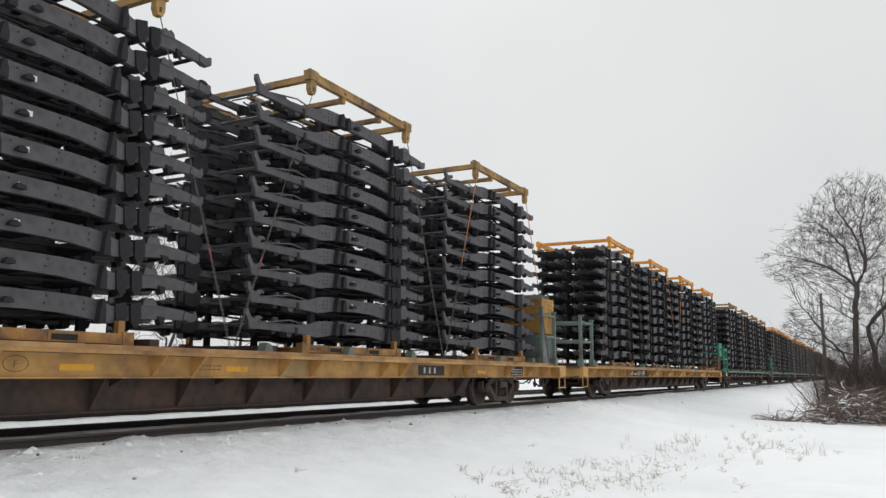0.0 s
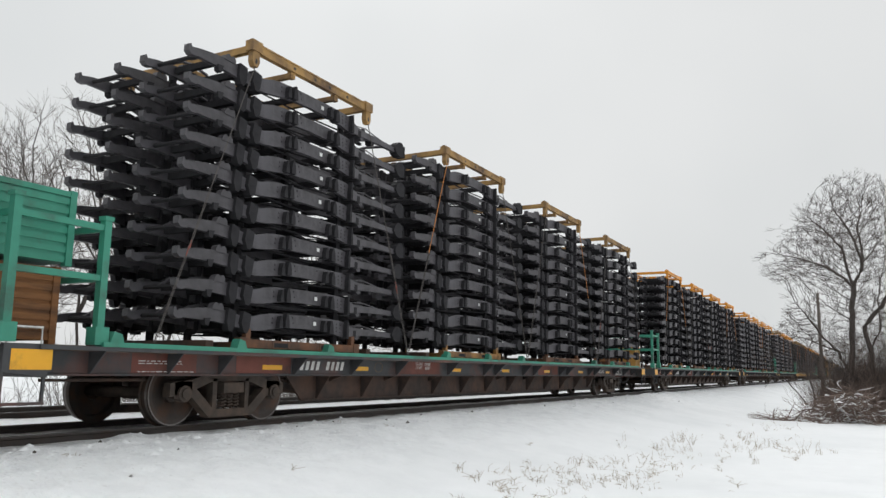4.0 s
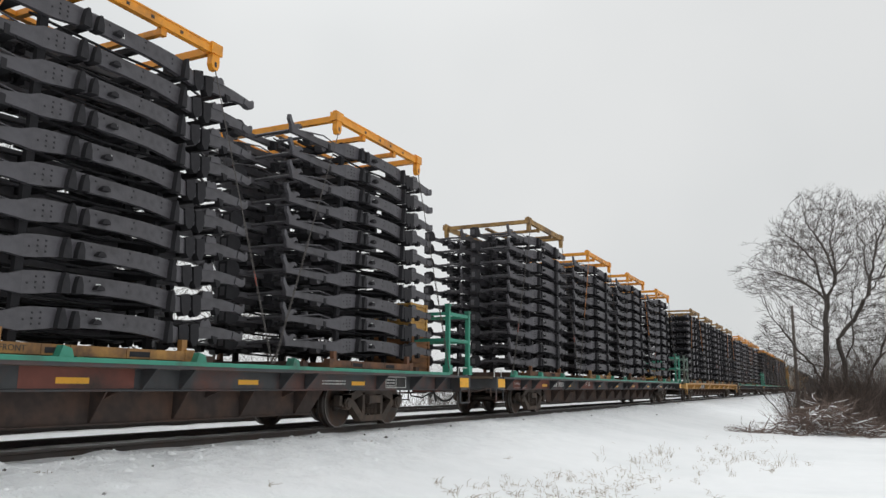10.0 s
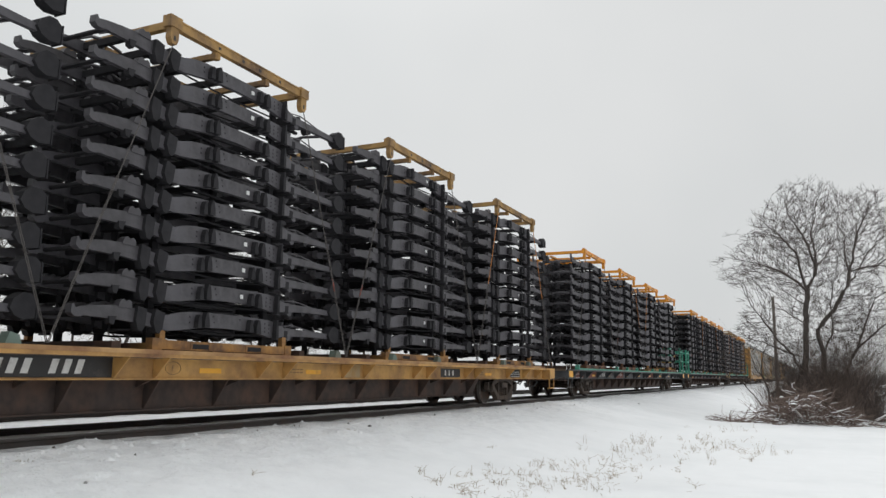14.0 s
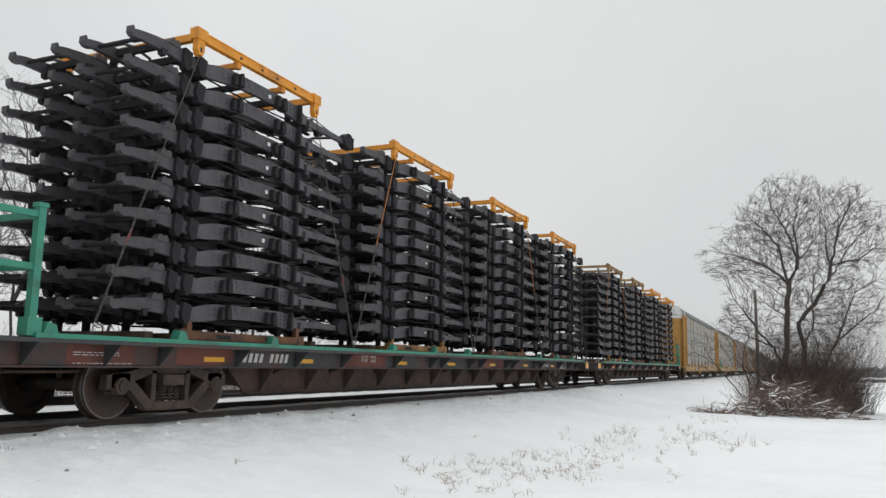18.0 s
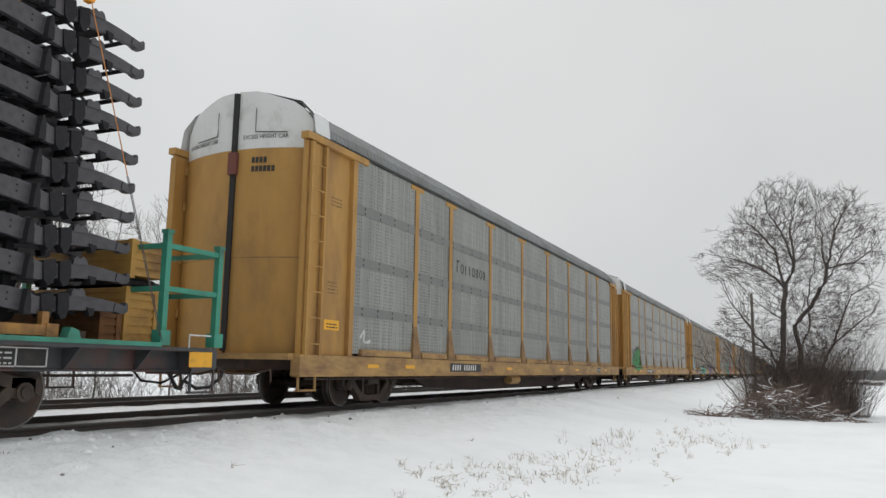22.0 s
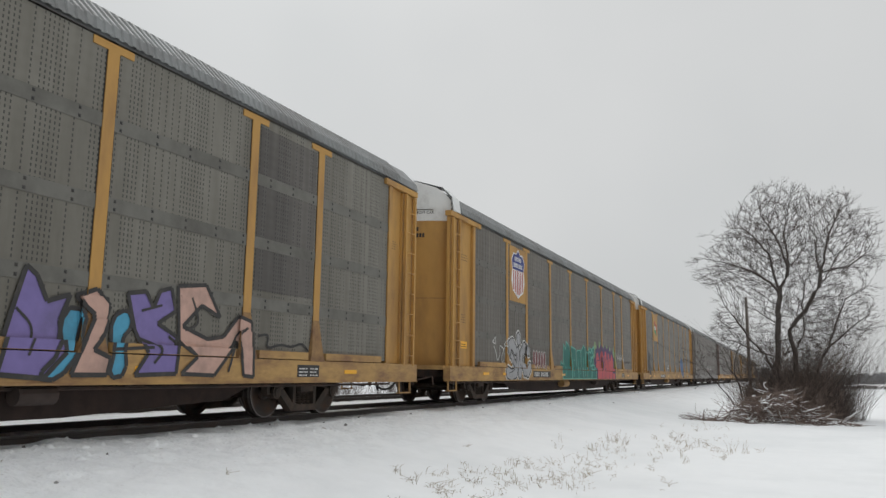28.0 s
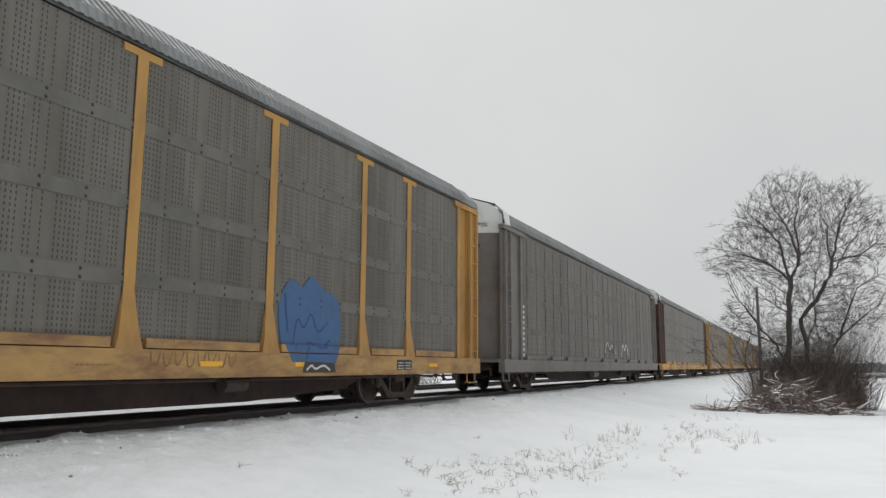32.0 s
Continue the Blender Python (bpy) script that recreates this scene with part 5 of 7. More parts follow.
def spray(car, mat, polys, layer=0, posts=COLUMNS):
    """Paint patches cut to the faces they lie on."""
    bm = bmesh.new()
    for y0, y1, z0, z1, x in regions(posts):
        for at, poly in enumerate(polys):
            if max(p[0] for p in poly) < y0 or min(p[0] for p in poly) > y1 or max(p[1] for p in poly) < z0 or min(p[1] for p in poly) > z1:
                continue
            piece = bmesh.new()
            f = piece.faces.new([piece.verts.new((x + 0.003 * layer + 0.0001 * (at % 25), p[0], p[1])) for p in poly])
            piece.normal_update()
            bmesh.ops.triangulate(piece, faces=piece.faces[:], quad_method="BEAUTY", ngon_method="EAR_CLIP")
            for co, no in (((0, y0, 0), (0, -1, 0)), ((0, y1, 0), (0, 1, 0)), ((0, 0, z0), (0, 0, -1)), ((0, 0, z1), (0, 0, 1))):
                bmesh.ops.bisect_plane(piece, geom=piece.verts[:] + piece.edges[:] + piece.faces[:], plane_co=co, plane_no=no, clear_outer=True)
            bmesh.ops.triangulate(piece, faces=piece.faces[:])
            tmp = bpy.data.meshes.new("piece")
            piece.to_mesh(tmp)
            piece.free()
            bm.from_mesh(tmp)
            bpy.data.meshes.remove(tmp)
    me = bpy.data.meshes.new("spray_paint")
    bm.to_mesh(me)
    bm.free()
    me.materials.append(M[mat])
    return tagged(part("spray_paint", me, mat, car), kind="stuff")


def blob(y, z, ry, rz, wob=0.12, seed=0, n=18, lean=0.0):
    rng = random.Random(seed)
    out = []
    for k in range(n):
        a = 2 * math.pi * k / n
        r = 1 + rng.uniform(-wob, wob)
        out.append((y + ry * r * math.cos(a) + lean * rz * math.sin(a), z + rz * r * math.sin(a)))
    return out


def stroke(points, w):
    """A line of paint as thin quads."""
    out = []
    if 2 < len(points) < 12 and points[0] != points[-1]:       # the hand rounds its corners
        for turn in range(2):
            cut = [points[0]]
            for (a, b), (c, d) in zip(points[:-1], points[1:]):
                cut += [(a * 0.75 + c * 0.25, b * 0.75 + d * 0.25), (a * 0.25 + c * 0.75, b * 0.25 + d * 0.75)]
            points = cut + [points[-1]]
    for (a, b), (c, d) in zip(points[:-1], points[1:]):
        l = math.hypot(c - a, d - b) or 1
        u, v = -(d - b) / l * w, (c - a) / l * w
        out.append([(a + u, b + v), (a - u, b - v), (c - u, d - v), (c + u, d + v)])
    return out


def outline(polys, w):
    return [q for p in polys for q in stroke(list(p) + [p[0]], w)]


def soft(polys, turns=1):
    """Rounds the corners of filled shapes."""
    out = []
    for p in polys:
        for turn in range(turns):
            p = [q for (a, b), (c, d) in zip(p, p[1:] + p[:1]) for q in ((a * 0.75 + c * 0.25, b * 0.75 + d * 0.25), (a * 0.25 + c * 0.75, b * 0.25 + d * 0.75))]
        out.append(p)
    return out


def grow(polys, k):
    out = []
    for p in polys:
        cy, cz = sum(a for a, b in p) / len(p), sum(b for a, b in p) / len(p)
        out.append([(a + k * (1 if a > cy else -1), b + k * (1 if b > cz else -1)) for a, b in p])
    return out


def sides_common(car, number_at=6.55, dark=True):
    part("number_panel", Shape().box(SILL_X + 0.001, SILL_X + 0.004, number_at, number_at + 2.0, 0.68, 0.88), "ink", car, "black panel behind the car number")
    bars("1111 111111", 0.13, car, "stencil", SILL_X + 0.006, number_at + 0.13, 0.715, "car_number", "white car number", 1.0, 0.15)
    for y in (2.6, 4.2, 10.6, 16.2, 18.4, 23.4):
        part("reflector", Shape().box(SILL_X, SILL_X + 0.006, y, y + 0.44, 0.74, 0.81), "reflector", car)
    lines(4, SILL_X + 0.003, 3.35, 3.8, 0.70, 0.84, car, "grime")
    lines(1, SILL_X + 0.003, 14.2, 14.7, 0.75, 0.79, car, "grime")
    part("label_panel", Shape().box(SILL_X + 0.001, SILL_X + 0.004, 21.9, 22.55, 0.68, 0.88), "ink", car)
    lines(3, SILL_X + 0.006, 21.95, 22.2, 0.70, 0.86, car, "stencil")
    lines(3, SILL_X + 0.006, 22.27, 22.5, 0.70, 0.86, car, "stencil")
    part("notice", Shape().box(1.451, 1.455, 1.22, 1.72, 1.4, 1.58), "reflector", car, "yellow safety notice")
    lines(2, 1.4555, 1.3, 1.66, 1.44, 1.55, car, "ink")
    lines(3, 1.4505, 1.3, 1.7, 3.65, 3.85, car, "grime")
    lines(4, 1.4505, 25.3, 25.6, 3.35, 3.55, car, "grime")
    lines(4, 1.4505, 25.3, 25.6, 2.3, 2.5, car, "grime")
    lines(4, 1.4505, 1.3, 1.65, 2.05, 2.3, car, "grime")


def wordmark(car, y, z, width, h):
    """Dark unread word: rounded rings and stems in a row, one part a character."""
    x, w = PANEL_X + 0.0125, 0.028

    def put(polys):
        s = Shape()
        for p in polys:
            s.prism(p, "x", x, x + 0.003)
        part("logo_mark", s, "ink", car)

    def ring(a, from_, to, n=14):
        pts = [(a + 0.1 + 0.085 * math.cos(from_ + (to - from_) * i / n), z + h / 2 + (h / 2 - w / 2) * math.sin(from_ + (to - from_) * i / n)) for i in range(n + 1)]
        return stroke(pts, w * 0.62)

    def bar(y0, y1, z0, z1):
        return [(y0, z0), (y1, z0), (y1, z1), (y0, z1)]
    put([bar(y, y + 0.05, z, z + h * 1.3), bar(y + 0.05, y + 0.17, z + h * 1.12, z + h * 1.3)])
    for k in range(1, 8):
        a = y + width * k / 8
        if k in (1, 4, 6):
            put(ring(a, 0, 6.283))
        else:
            put([bar(a + 0.02, a + 0.066, z, z + h), bar(a + 0.12, a + 0.166, z, z + h)] if k in (5, 7) else [bar(a + 0.05, a + 0.1, z, z + h)])


def mark_light(car):
    sides_common(car)
    part("name_board", Shape().box(PANEL_X + 0.0092, PANEL_X + 0.012, 6.78, 9.28, 2.84, 3.62), "board", car, "plain grey name board")
    wordmark(car, 7.02, 3.1, 2.05, 0.24)


def mark_first(car):
    mark_light(car)
    tag_ = stroke([(2.4, 1.3), (2.6, 1.5), (2.5, 1.2), (2.8, 1.25)], 0.03)
    spray(car, "chalk", tag_)


def mark_second(car):
    mark_light(car)
    letters = [[(2.55, 1.1), (2.7, 1.8), (2.95, 1.45), (3.1, 1.9), (3.15, 1.05), (2.85, 0.95)], [(3.1, 0.95), (3.1, 1.75), (3.5, 1.95), (3.55, 1.65), (3.35, 1.5), (3.55, 1.2), (3.6, 0.95)],
               [(3.6, 0.95), (3.6, 1.8), (3.75, 2.0), (4.1, 1.9), (4.05, 1.4), (4.2, 1.0)], [(4.1, 0.98), (4.1, 1.7), (4.45, 2.05), (4.7, 1.75), (4.5, 1.45), (4.75, 1.15), (4.6, 0.95)]]
    spray(car, "ink", grow(letters, 0.09))
    spray(car, "leaf", letters + [[(2.7, 1.0), (2.95, 1.0), (2.85, 0.64), (2.75, 0.7)], [(3.0, 1.0), (4.55, 1.0), (4.4, 0.85), (3.2, 0.8)]], 1)
    spray(car, "ink", stroke([(3.1, 1.0), (3.12, 1.7)], 0.02) + stroke([(3.6, 1.0), (3.62, 1.7)], 0.02) + stroke([(4.12, 1.0), (4.12, 1.6)], 0.02) + stroke([(3.3, 1.3), (3.45, 1.4)], 0.02) + outline(letters, 0.03) + stroke([(2.85, 1.55), (2.95, 1.2), (3.05, 1.5)], 0.022) + stroke([(3.75, 1.75), (3.85, 1.35), (3.95, 1.05)], 0.024) + stroke([(4.3, 1.75), (4.4, 1.4), (4.3, 1.2), (4.5, 1.1)], 0.022), 2)
    rough = []
    for y in (10.4, 11.2, 12.2, 13.0, 13.8):
        rough += stroke([(y, 1.1), (y + 0.1, 1.7), (y + 0.35, 1.9), (y + 0.5, 1.5), (y + 0.55, 1.1)], 0.018) + stroke([(y + 0.1, 1.35), (y + 0.5, 1.4)], 0.018)
    spray(car, "salmon", rough)


def mark_third(car):
    sides_common(car, 6.2)
    part("name_board", Shape().box(PANEL_X + 0.0092, PANEL_X + 0.012, 6.78, 9.28, 2.84, 3.62), "band_dark", car, "plain grey name board")
    logo = Shape()
    for i in range(4):
        logo.box(PANEL_X + 0.0125, PANEL_X + 0.015, 6.95, 8.2, 3.34 + 0.07 * i, 3.375 + 0.07 * i)
    logo.box(PANEL_X + 0.0125, PANEL_X + 0.015, 8.2, 8.42, 3.33, 3.6).box(PANEL_X + 0.0125, PANEL_X + 0.015, 8.48, 8.8, 3.33, 3.6)
    part("logo_mark", logo, "ink", car, "dark striped logo shape")
    bars("1111111", 0.11, car, "ink", PANEL_X + 0.0125, 7.9, 3.1, "logo_mark")
    bars("11111111", 0.11, car, "ink", PANEL_X + 0.0125, 7.9, 2.93, "logo_mark")
    # pale figure by the front
    spray(car, "paleblue", [blob(2.45, 1.75, 0.35, 0.35, 0.15, 3), [(2.2, 1.5), (2.9, 1.5), (2.8, 0.9), (2.6, 0.62), (2.35, 1.0), (1.9, 0.9)], [(2.7, 1.4), (3.3, 1.35), (3.5, 1.55), (3.2, 1.1), (2.8, 1.05)]])
    spray(car, "ink", outline([blob(2.45, 1.75, 0.36, 0.36, 0.15, 3)], 0.014) + stroke([(2.3, 1.7), (2.6, 1.72)], 0.02), 1)
    # mint block letters
    mint = [[(8.1, 0.62), (8.15, 1.28), (8.4, 1.3), (8.62, 1.05), (8.85, 1.3), (9.1, 1.25), (9.0, 0.62), (8.75, 0.62), (8.7, 0.9), (8.5, 0.75), (8.4, 0.9), (8.35, 0.62)],
            [(9.15, 0.62), (9.1, 1.2), (9.9, 1.25), (9.85, 0.62)], [(9.95, 0.62), (9.95, 1.22), (10.7, 1.2), (10.7, 1.02), (10.3, 1.0), (10.3, 0.82), (10.7, 0.8), (10.7, 0.62)],
            [(10.78, 0.62), (10.78, 1.2), (11.5, 1.18), (11.45, 1.02), (11.1, 1.0), (11.45, 0.9), (11.45, 0.62)], [(11.55, 0.62), (11.6, 1.15), (12.3, 1.25), (12.2, 0.95), (12.35, 0.62), (12.0, 0.62), (11.9, 0.82)]]
    spray(car, "ink", [[(7.95, 0.6), (8.0, 1.42), (8.35, 1.45), (8.6, 1.25), (8.9, 1.45), (12.2, 1.3), (12.5, 1.42), (12.45, 0.6)]])
    spray(car, "chalk", stroke([(7.95, 0.62), (8.0, 1.42), (8.35, 1.45), (8.6, 1.25), (8.9, 1.45), (12.0, 1.32), (12.1, 1.18), (12.3, 1.42), (12.5, 1.42), (12.45, 0.7)], 0.018), 1)
    spray(car, "mint", mint, 1)
    # faded outline letters
    ghost = []
    for y in (12.8, 13.6, 14.3):
        ghost += stroke([(y, 0.9), (y, 1.75), (y + 0.45, 1.75), (y + 0.45, 1.35), (y, 1.3)], 0.02) + stroke([(y + 0.3, 1.3), (y + 0.5, 0.95)], 0.02)
    spray(car, "ink", ghost)
    # violet, cyan and pink wild letters
    violet = [[(15.5, 0.64), (15.55, 1.35), (15.8, 1.2), (16.1, 1.75), (16.3, 1.5), (16.5, 1.3), (16.3, 1.0), (16.35, 0.64)], [(16.55, 0.7), (16.7, 1.35), (16.83, 1.86), (16.97, 1.77), (17.12, 1.5), (17.42, 1.6), (17.3, 1.3), (17.38, 0.95), (17.1, 0.66)],
              [(18.26, 1.7), (18.56, 1.75), (18.7, 1.55), (18.8, 1.78), (19.0, 1.84), (19.1, 1.54), (18.79, 1.36), (19.15, 1.2), (19.1, 0.72), (18.39, 0.7), (18.6, 0.98), (18.41, 1.26)]]
    cyan = [[(17.35, 1.45), (17.64, 1.45), (17.57, 1.2), (17.55, 0.95), (17.29, 0.64), (17.0, 0.66), (17.3, 0.95)], [(18.03, 1.38), (18.28, 1.52), (18.38, 1.31), (18.2, 1.12), (18.26, 0.7), (17.98, 0.66), (18.06, 1.0)]]
    pink = [[(17.5, 1.6), (17.78, 1.7), (18.0, 1.52), (17.89, 1.18), (17.74, 0.99), (18.0, 0.9), (17.96, 0.7), (17.45, 0.7), (17.6, 1.05), (17.75, 1.4), (17.62, 1.48)],
            [(19.12, 1.88), (19.67, 1.95), (20.0, 1.52), (19.6, 1.66), (19.25, 1.35), (19.75, 1.2), (20.1, 1.25), (20.4, 1.56), (20.68, 1.5), (20.74, 0.68), (20.5, 0.7), (20.4, 1.2), (20.2, 1.05), (19.85, 0.7), (19.2, 0.72), (19.5, 0.95), (19.2, 1.15)]]
    spray(car, "violet", violet, 1)
    spray(car, "cyan", soft(cyan), 1)
    spray(car, "pink", pink, 2)
    spray(car, "ink", outline(violet + soft(cyan) + pink, 0.028) + stroke([(15.65, 1.1), (15.95, 1.3), (16.25, 1.15)], 0.02) + stroke([(15.75, 0.75), (16.1, 0.95), (16.3, 0.8)], 0.02) + stroke([(18.5, 1.15), (18.9, 1.05), (18.7, 0.85)], 0.02) + stroke([(20.15, 0.75), (20.35, 1.3), (20.6, 1.4)], 0.02) + stroke([(16.75, 1.4), (17.0, 1.2), (16.9, 0.9)], 0.016) + stroke([(18.5, 1.5), (18.85, 1.6)], 0.016) + stroke([(19.4, 1.75), (19.6, 1.4), (19.3, 1.3)], 0.018), 3)
    spray(car, "violet", [blob(4.2, 0.78, 0.2, 0.15, 0.2, 91), blob(4.6, 0.8, 0.22, 0.14, 0.2, 92), blob(5.1, 0.77, 0.25, 0.13, 0.2, 93)], 1)
    spray(car, "ink", stroke([(4.0, 0.9), (4.2, 0.65), (4.4, 0.92), (4.6, 0.68), (4.8, 0.9), (5.1, 0.66), (5.4, 0.92)], 0.03), 2)
    spray(car, "ink", stroke([(20.9, 1.3), (21.2, 1.35), (21.1, 1.1), (21.5, 1.2), (21.8, 1.15), (22.1, 1.25), (22.3, 1.1)], 0.02) + stroke([(18.0, 1.0), (18.7, 1.05)], 0.02) + stroke([(19.0, 1.2), (19.4, 1.0)], 0.02), 2)
    part("old_panel", Shape().box(PANEL_X + 0.001, PANEL_X + 0.006, 20.75, 22.35, 2.0, 4.6), "panel_old", car, "darker replacement panel")


def shield(car):
    part("sign_panel", Shape().box(1.44, 1.5155, 4.98, 6.55, 2.95, 4.62), "yellow_rack", car, "flat yellow sign panel")
    top = [(5.26, 3.93), (5.18, 4.2), (5.34, 4.4), (5.60, 4.4), (5.78, 4.54), (5.96, 4.4), (6.22, 4.4), (6.38, 4.2), (6.30, 3.93)]
    body = [(5.26, 3.915), (6.30, 3.915), (6.38, 3.6), (6.24, 3.3), (5.78, 3.1), (5.32, 3.3), (5.18, 3.6)]
    cy = 5.78
    edge = Shape()
    edge.prism([(cy + (y - cy) * 1.07, 3.8 + (z - 3.8) * 1.06) for y, z in top], "x", 1.5155, 1.5175).prism([(cy + (y - cy) * 1.07, 3.8 + (z - 3.8) * 1.06) for y, z in body], "x", 1.5155, 1.5175)
    part("shield_border", edge, "white", car)
    part("shield_top", Shape().prism(top, "x", 1.518, 1.52), "navy", car, "blue shield field")
    part("shield_body", Shape().prism(body, "x", 1.518, 1.52), "white", car)
    stripes = Shape()
    for i in range(6):
        y = 5.29 + i * 0.175
        low = 3.15 + 0.42 * abs(y + 0.035 - cy) ** 1.2
        stripes.box(1.521, 1.523, y, y + 0.08, low, 3.9)
    part("shield_stripes", stripes, "scarlet", car)
    bars("11111", 0.13, car, "stencil", 1.521, 5.44, 4.2, "shield_lettering", "", 0.9)
    bars("1111111", 0.13, car, "stencil", 1.521, 5.34, 4.0, "shield_lettering", "", 0.75)


def mark_fourth(car):
    sides_common(car, 7.1)
    shield(car)
    arrows = stroke([(3.5, 1.65), (3.75, 1.8), (3.75, 1.6), (3.5, 1.65)], 0.015) + stroke([(4.5, 1.62), (4.72, 1.75), (4.68, 1.55), (4.5, 1.62)], 0.015)
    scrawl = stroke([(3.6, 1.55), (3.8, 1.35), (3.9, 1.1), (4.15, 1.35), (4.05, 1.6), (4.45, 1.5), (4.5, 1.2), (4.3, 1.05), (4.25, 1.3), (4.6, 1.6)], 0.015)
    spray(car, "chalk", arrows + scrawl)
    paths = [[(5.45, 1.5), (5.2, 1.68), (4.92, 1.6), (4.9, 1.38), (5.15, 1.22), (5.42, 1.05), (5.3, 0.82), (4.95, 0.74), (4.6, 0.82)], [(5.78, 1.86), (5.8, 1.8)], [(5.72, 1.42), (5.75, 1.1), (5.7, 0.8)],
             [(6.6, 1.5), (6.35, 1.6), (6.1, 1.4), (6.05, 1.1), (6.2, 0.88), (6.5, 0.84), (6.7, 0.98)]]

    def fat(w, seed):
        out = []
        for path in paths:
            out += stroke(path, w) + [blob(y, z, w * 1.02, w * 1.02, 0.06, seed + i, 12) for i, (y, z) in enumerate(path)]
        return out
    spray(car, "chalk", fat(0.235, 5))
    spray(car, "ink", fat(0.195, 5), 1)
    spray(car, "silver", fat(0.145, 5), 2)
    spray(car, "ink", stroke([(4.72, 0.8), (4.95, 0.84), (5.2, 0.92)], 0.014) + stroke([(5.7, 1.3), (5.78, 1.0)], 0.014) + stroke([(6.2, 1.4), (6.15, 1.15)], 0.014) + stroke([(5.0, 1.55), (5.1, 1.4)], 0.014), 3)
    row = [blob(7.4 + 0.3 * i, 1.25, 0.13, 0.28, 0.1, 20 + i) for i in range(5)]
    spray(car, "wine", row)
    spray(car, "chalk", outline(row, 0.014), 1)
    shapes = [[(10.75, 0.62), (10.7, 1.25), (11.05, 1.15), (11.1, 1.9), (11.4, 1.7), (11.5, 2.0), (12.0, 1.8), (12.1, 1.2), (12.1, 0.62)],
              [(12.15, 0.62), (12.15, 1.85), (12.9, 1.75), (13.0, 1.3), (13.1, 0.62)], [(13.1, 0.62), (13.1, 1.7), (13.7, 1.75), (13.7, 1.3), (13.9, 0.62)],
              [(13.9, 0.62), (13.8, 1.7), (14.2, 1.95), (14.5, 1.85), (14.6, 0.62)], [(14.6, 0.62), (14.6, 1.7), (15.1, 1.65), (15.3, 1.9), (15.9, 1.75), (15.6, 1.4), (15.9, 1.05), (16.2, 1.1), (16.25, 0.62)]]
    spray(car, "teal", shapes)
    lines_ = outline(shapes, 0.028) + stroke([(11.2, 0.7), (11.15, 1.3)], 0.024) + stroke([(12.4, 0.7), (12.45, 1.4), (12.8, 1.3)], 0.024) + stroke([(13.4, 0.8), (13.3, 1.4)], 0.024) + stroke([(14.2, 0.7), (14.2, 1.5)], 0.024) + stroke([(15.0, 1.4), (15.4, 1.0), (16.0, 1.0)], 0.03)
    spray(car, "mint", lines_, 1)
    halo = [[(16.31, 0.6), (16.2, 1.24), (16.38, 1.74), (16.6, 1.88), (16.8, 1.95), (17.15, 1.92), (17.35, 2.04), (17.55, 2.07), (17.8, 2.03), (18.0, 1.94), (18.2, 2.02), (18.45, 2.04), (18.75, 1.94), (18.9, 1.98), (19.15, 2.01), (19.45, 1.84), (19.6, 1.9), (19.75, 1.92), (20.13, 1.75), (20.3, 1.3), (20.37, 0.6)]]
    halo += [blob(y, z, 0.16, 0.12, 0.25, 40 + i) for i, (y, z) in enumerate(((16.5, 1.8), (16.9, 1.93), (17.5, 2.03), (18.35, 1.98), (19.1, 1.95), (19.75, 1.86), (20.2, 1.5), (16.25, 1.4)))]
    spray(car, "lime", [blob(16.42, 1.9, 0.24, 0.26, 0.3, 71, 11), [(17.08, 1.85), (17.12, 2.24), (17.43, 2.2), (17.4, 1.9)], [(18.0, 1.9), (18.02, 2.12), (18.2, 2.1), (18.2, 1.9)], [(18.55, 1.9), (18.66, 2.12), (18.76, 2.1), (18.75, 1.9)],
                        [(19.2, 1.9), (19.4, 2.1), (19.5, 2.02), (19.5, 1.8)], [(20.05, 1.7), (20.27, 2.18), (20.4, 1.9), (20.7, 1.82), (20.5, 1.65), (20.55, 1.25), (20.3, 1.05)], [(16.2, 1.25), (16.08, 1.62), (16.35, 1.7)]])
    spray(car, "purple", halo, 1)
    red = [[(16.5, 0.62), (16.47, 1.39), (16.55, 1.6), (16.68, 1.73), (16.85, 1.74), (17.0, 1.64), (17.08, 1.47), (17.1, 1.41), (17.3, 1.4), (17.4, 1.3), (17.44, 0.95), (17.36, 0.75), (17.24, 0.62)],
           [(17.3, 0.62), (17.44, 0.8), (17.47, 1.0), (17.4, 1.3), (17.3, 1.52), (17.4, 1.74), (17.56, 1.82), (17.75, 1.8), (17.9, 1.68), (17.9, 1.15), (18.05, 1.0), (18.15, 0.92), (18.0, 0.62)],
           [(18.02, 0.62), (18.2, 0.94), (18.2, 1.62), (18.28, 1.78), (18.4, 1.85), (18.55, 1.78), (18.63, 1.66), (18.65, 1.52), (18.86, 1.43), (18.94, 1.2), (18.97, 0.9), (18.82, 0.62)],
           [(18.88, 0.62), (19.02, 0.86), (18.98, 1.3), (18.86, 1.6), (18.95, 1.74), (19.08, 1.77), (19.24, 1.64), (19.3, 1.52), (19.55, 1.44), (19.64, 1.3), (19.63, 0.95), (19.5, 0.62)],
           [(19.6, 0.62), (19.68, 0.86), (20.1, 0.86), (20.18, 0.7), (20.1, 0.62)], [(19.7, 0.95), (19.62, 1.25), (19.57, 1.58), (19.72, 1.74), (19.95, 1.62), (20.08, 1.4), (20.12, 0.95)]]
    spray(car, "rose", red, 2)
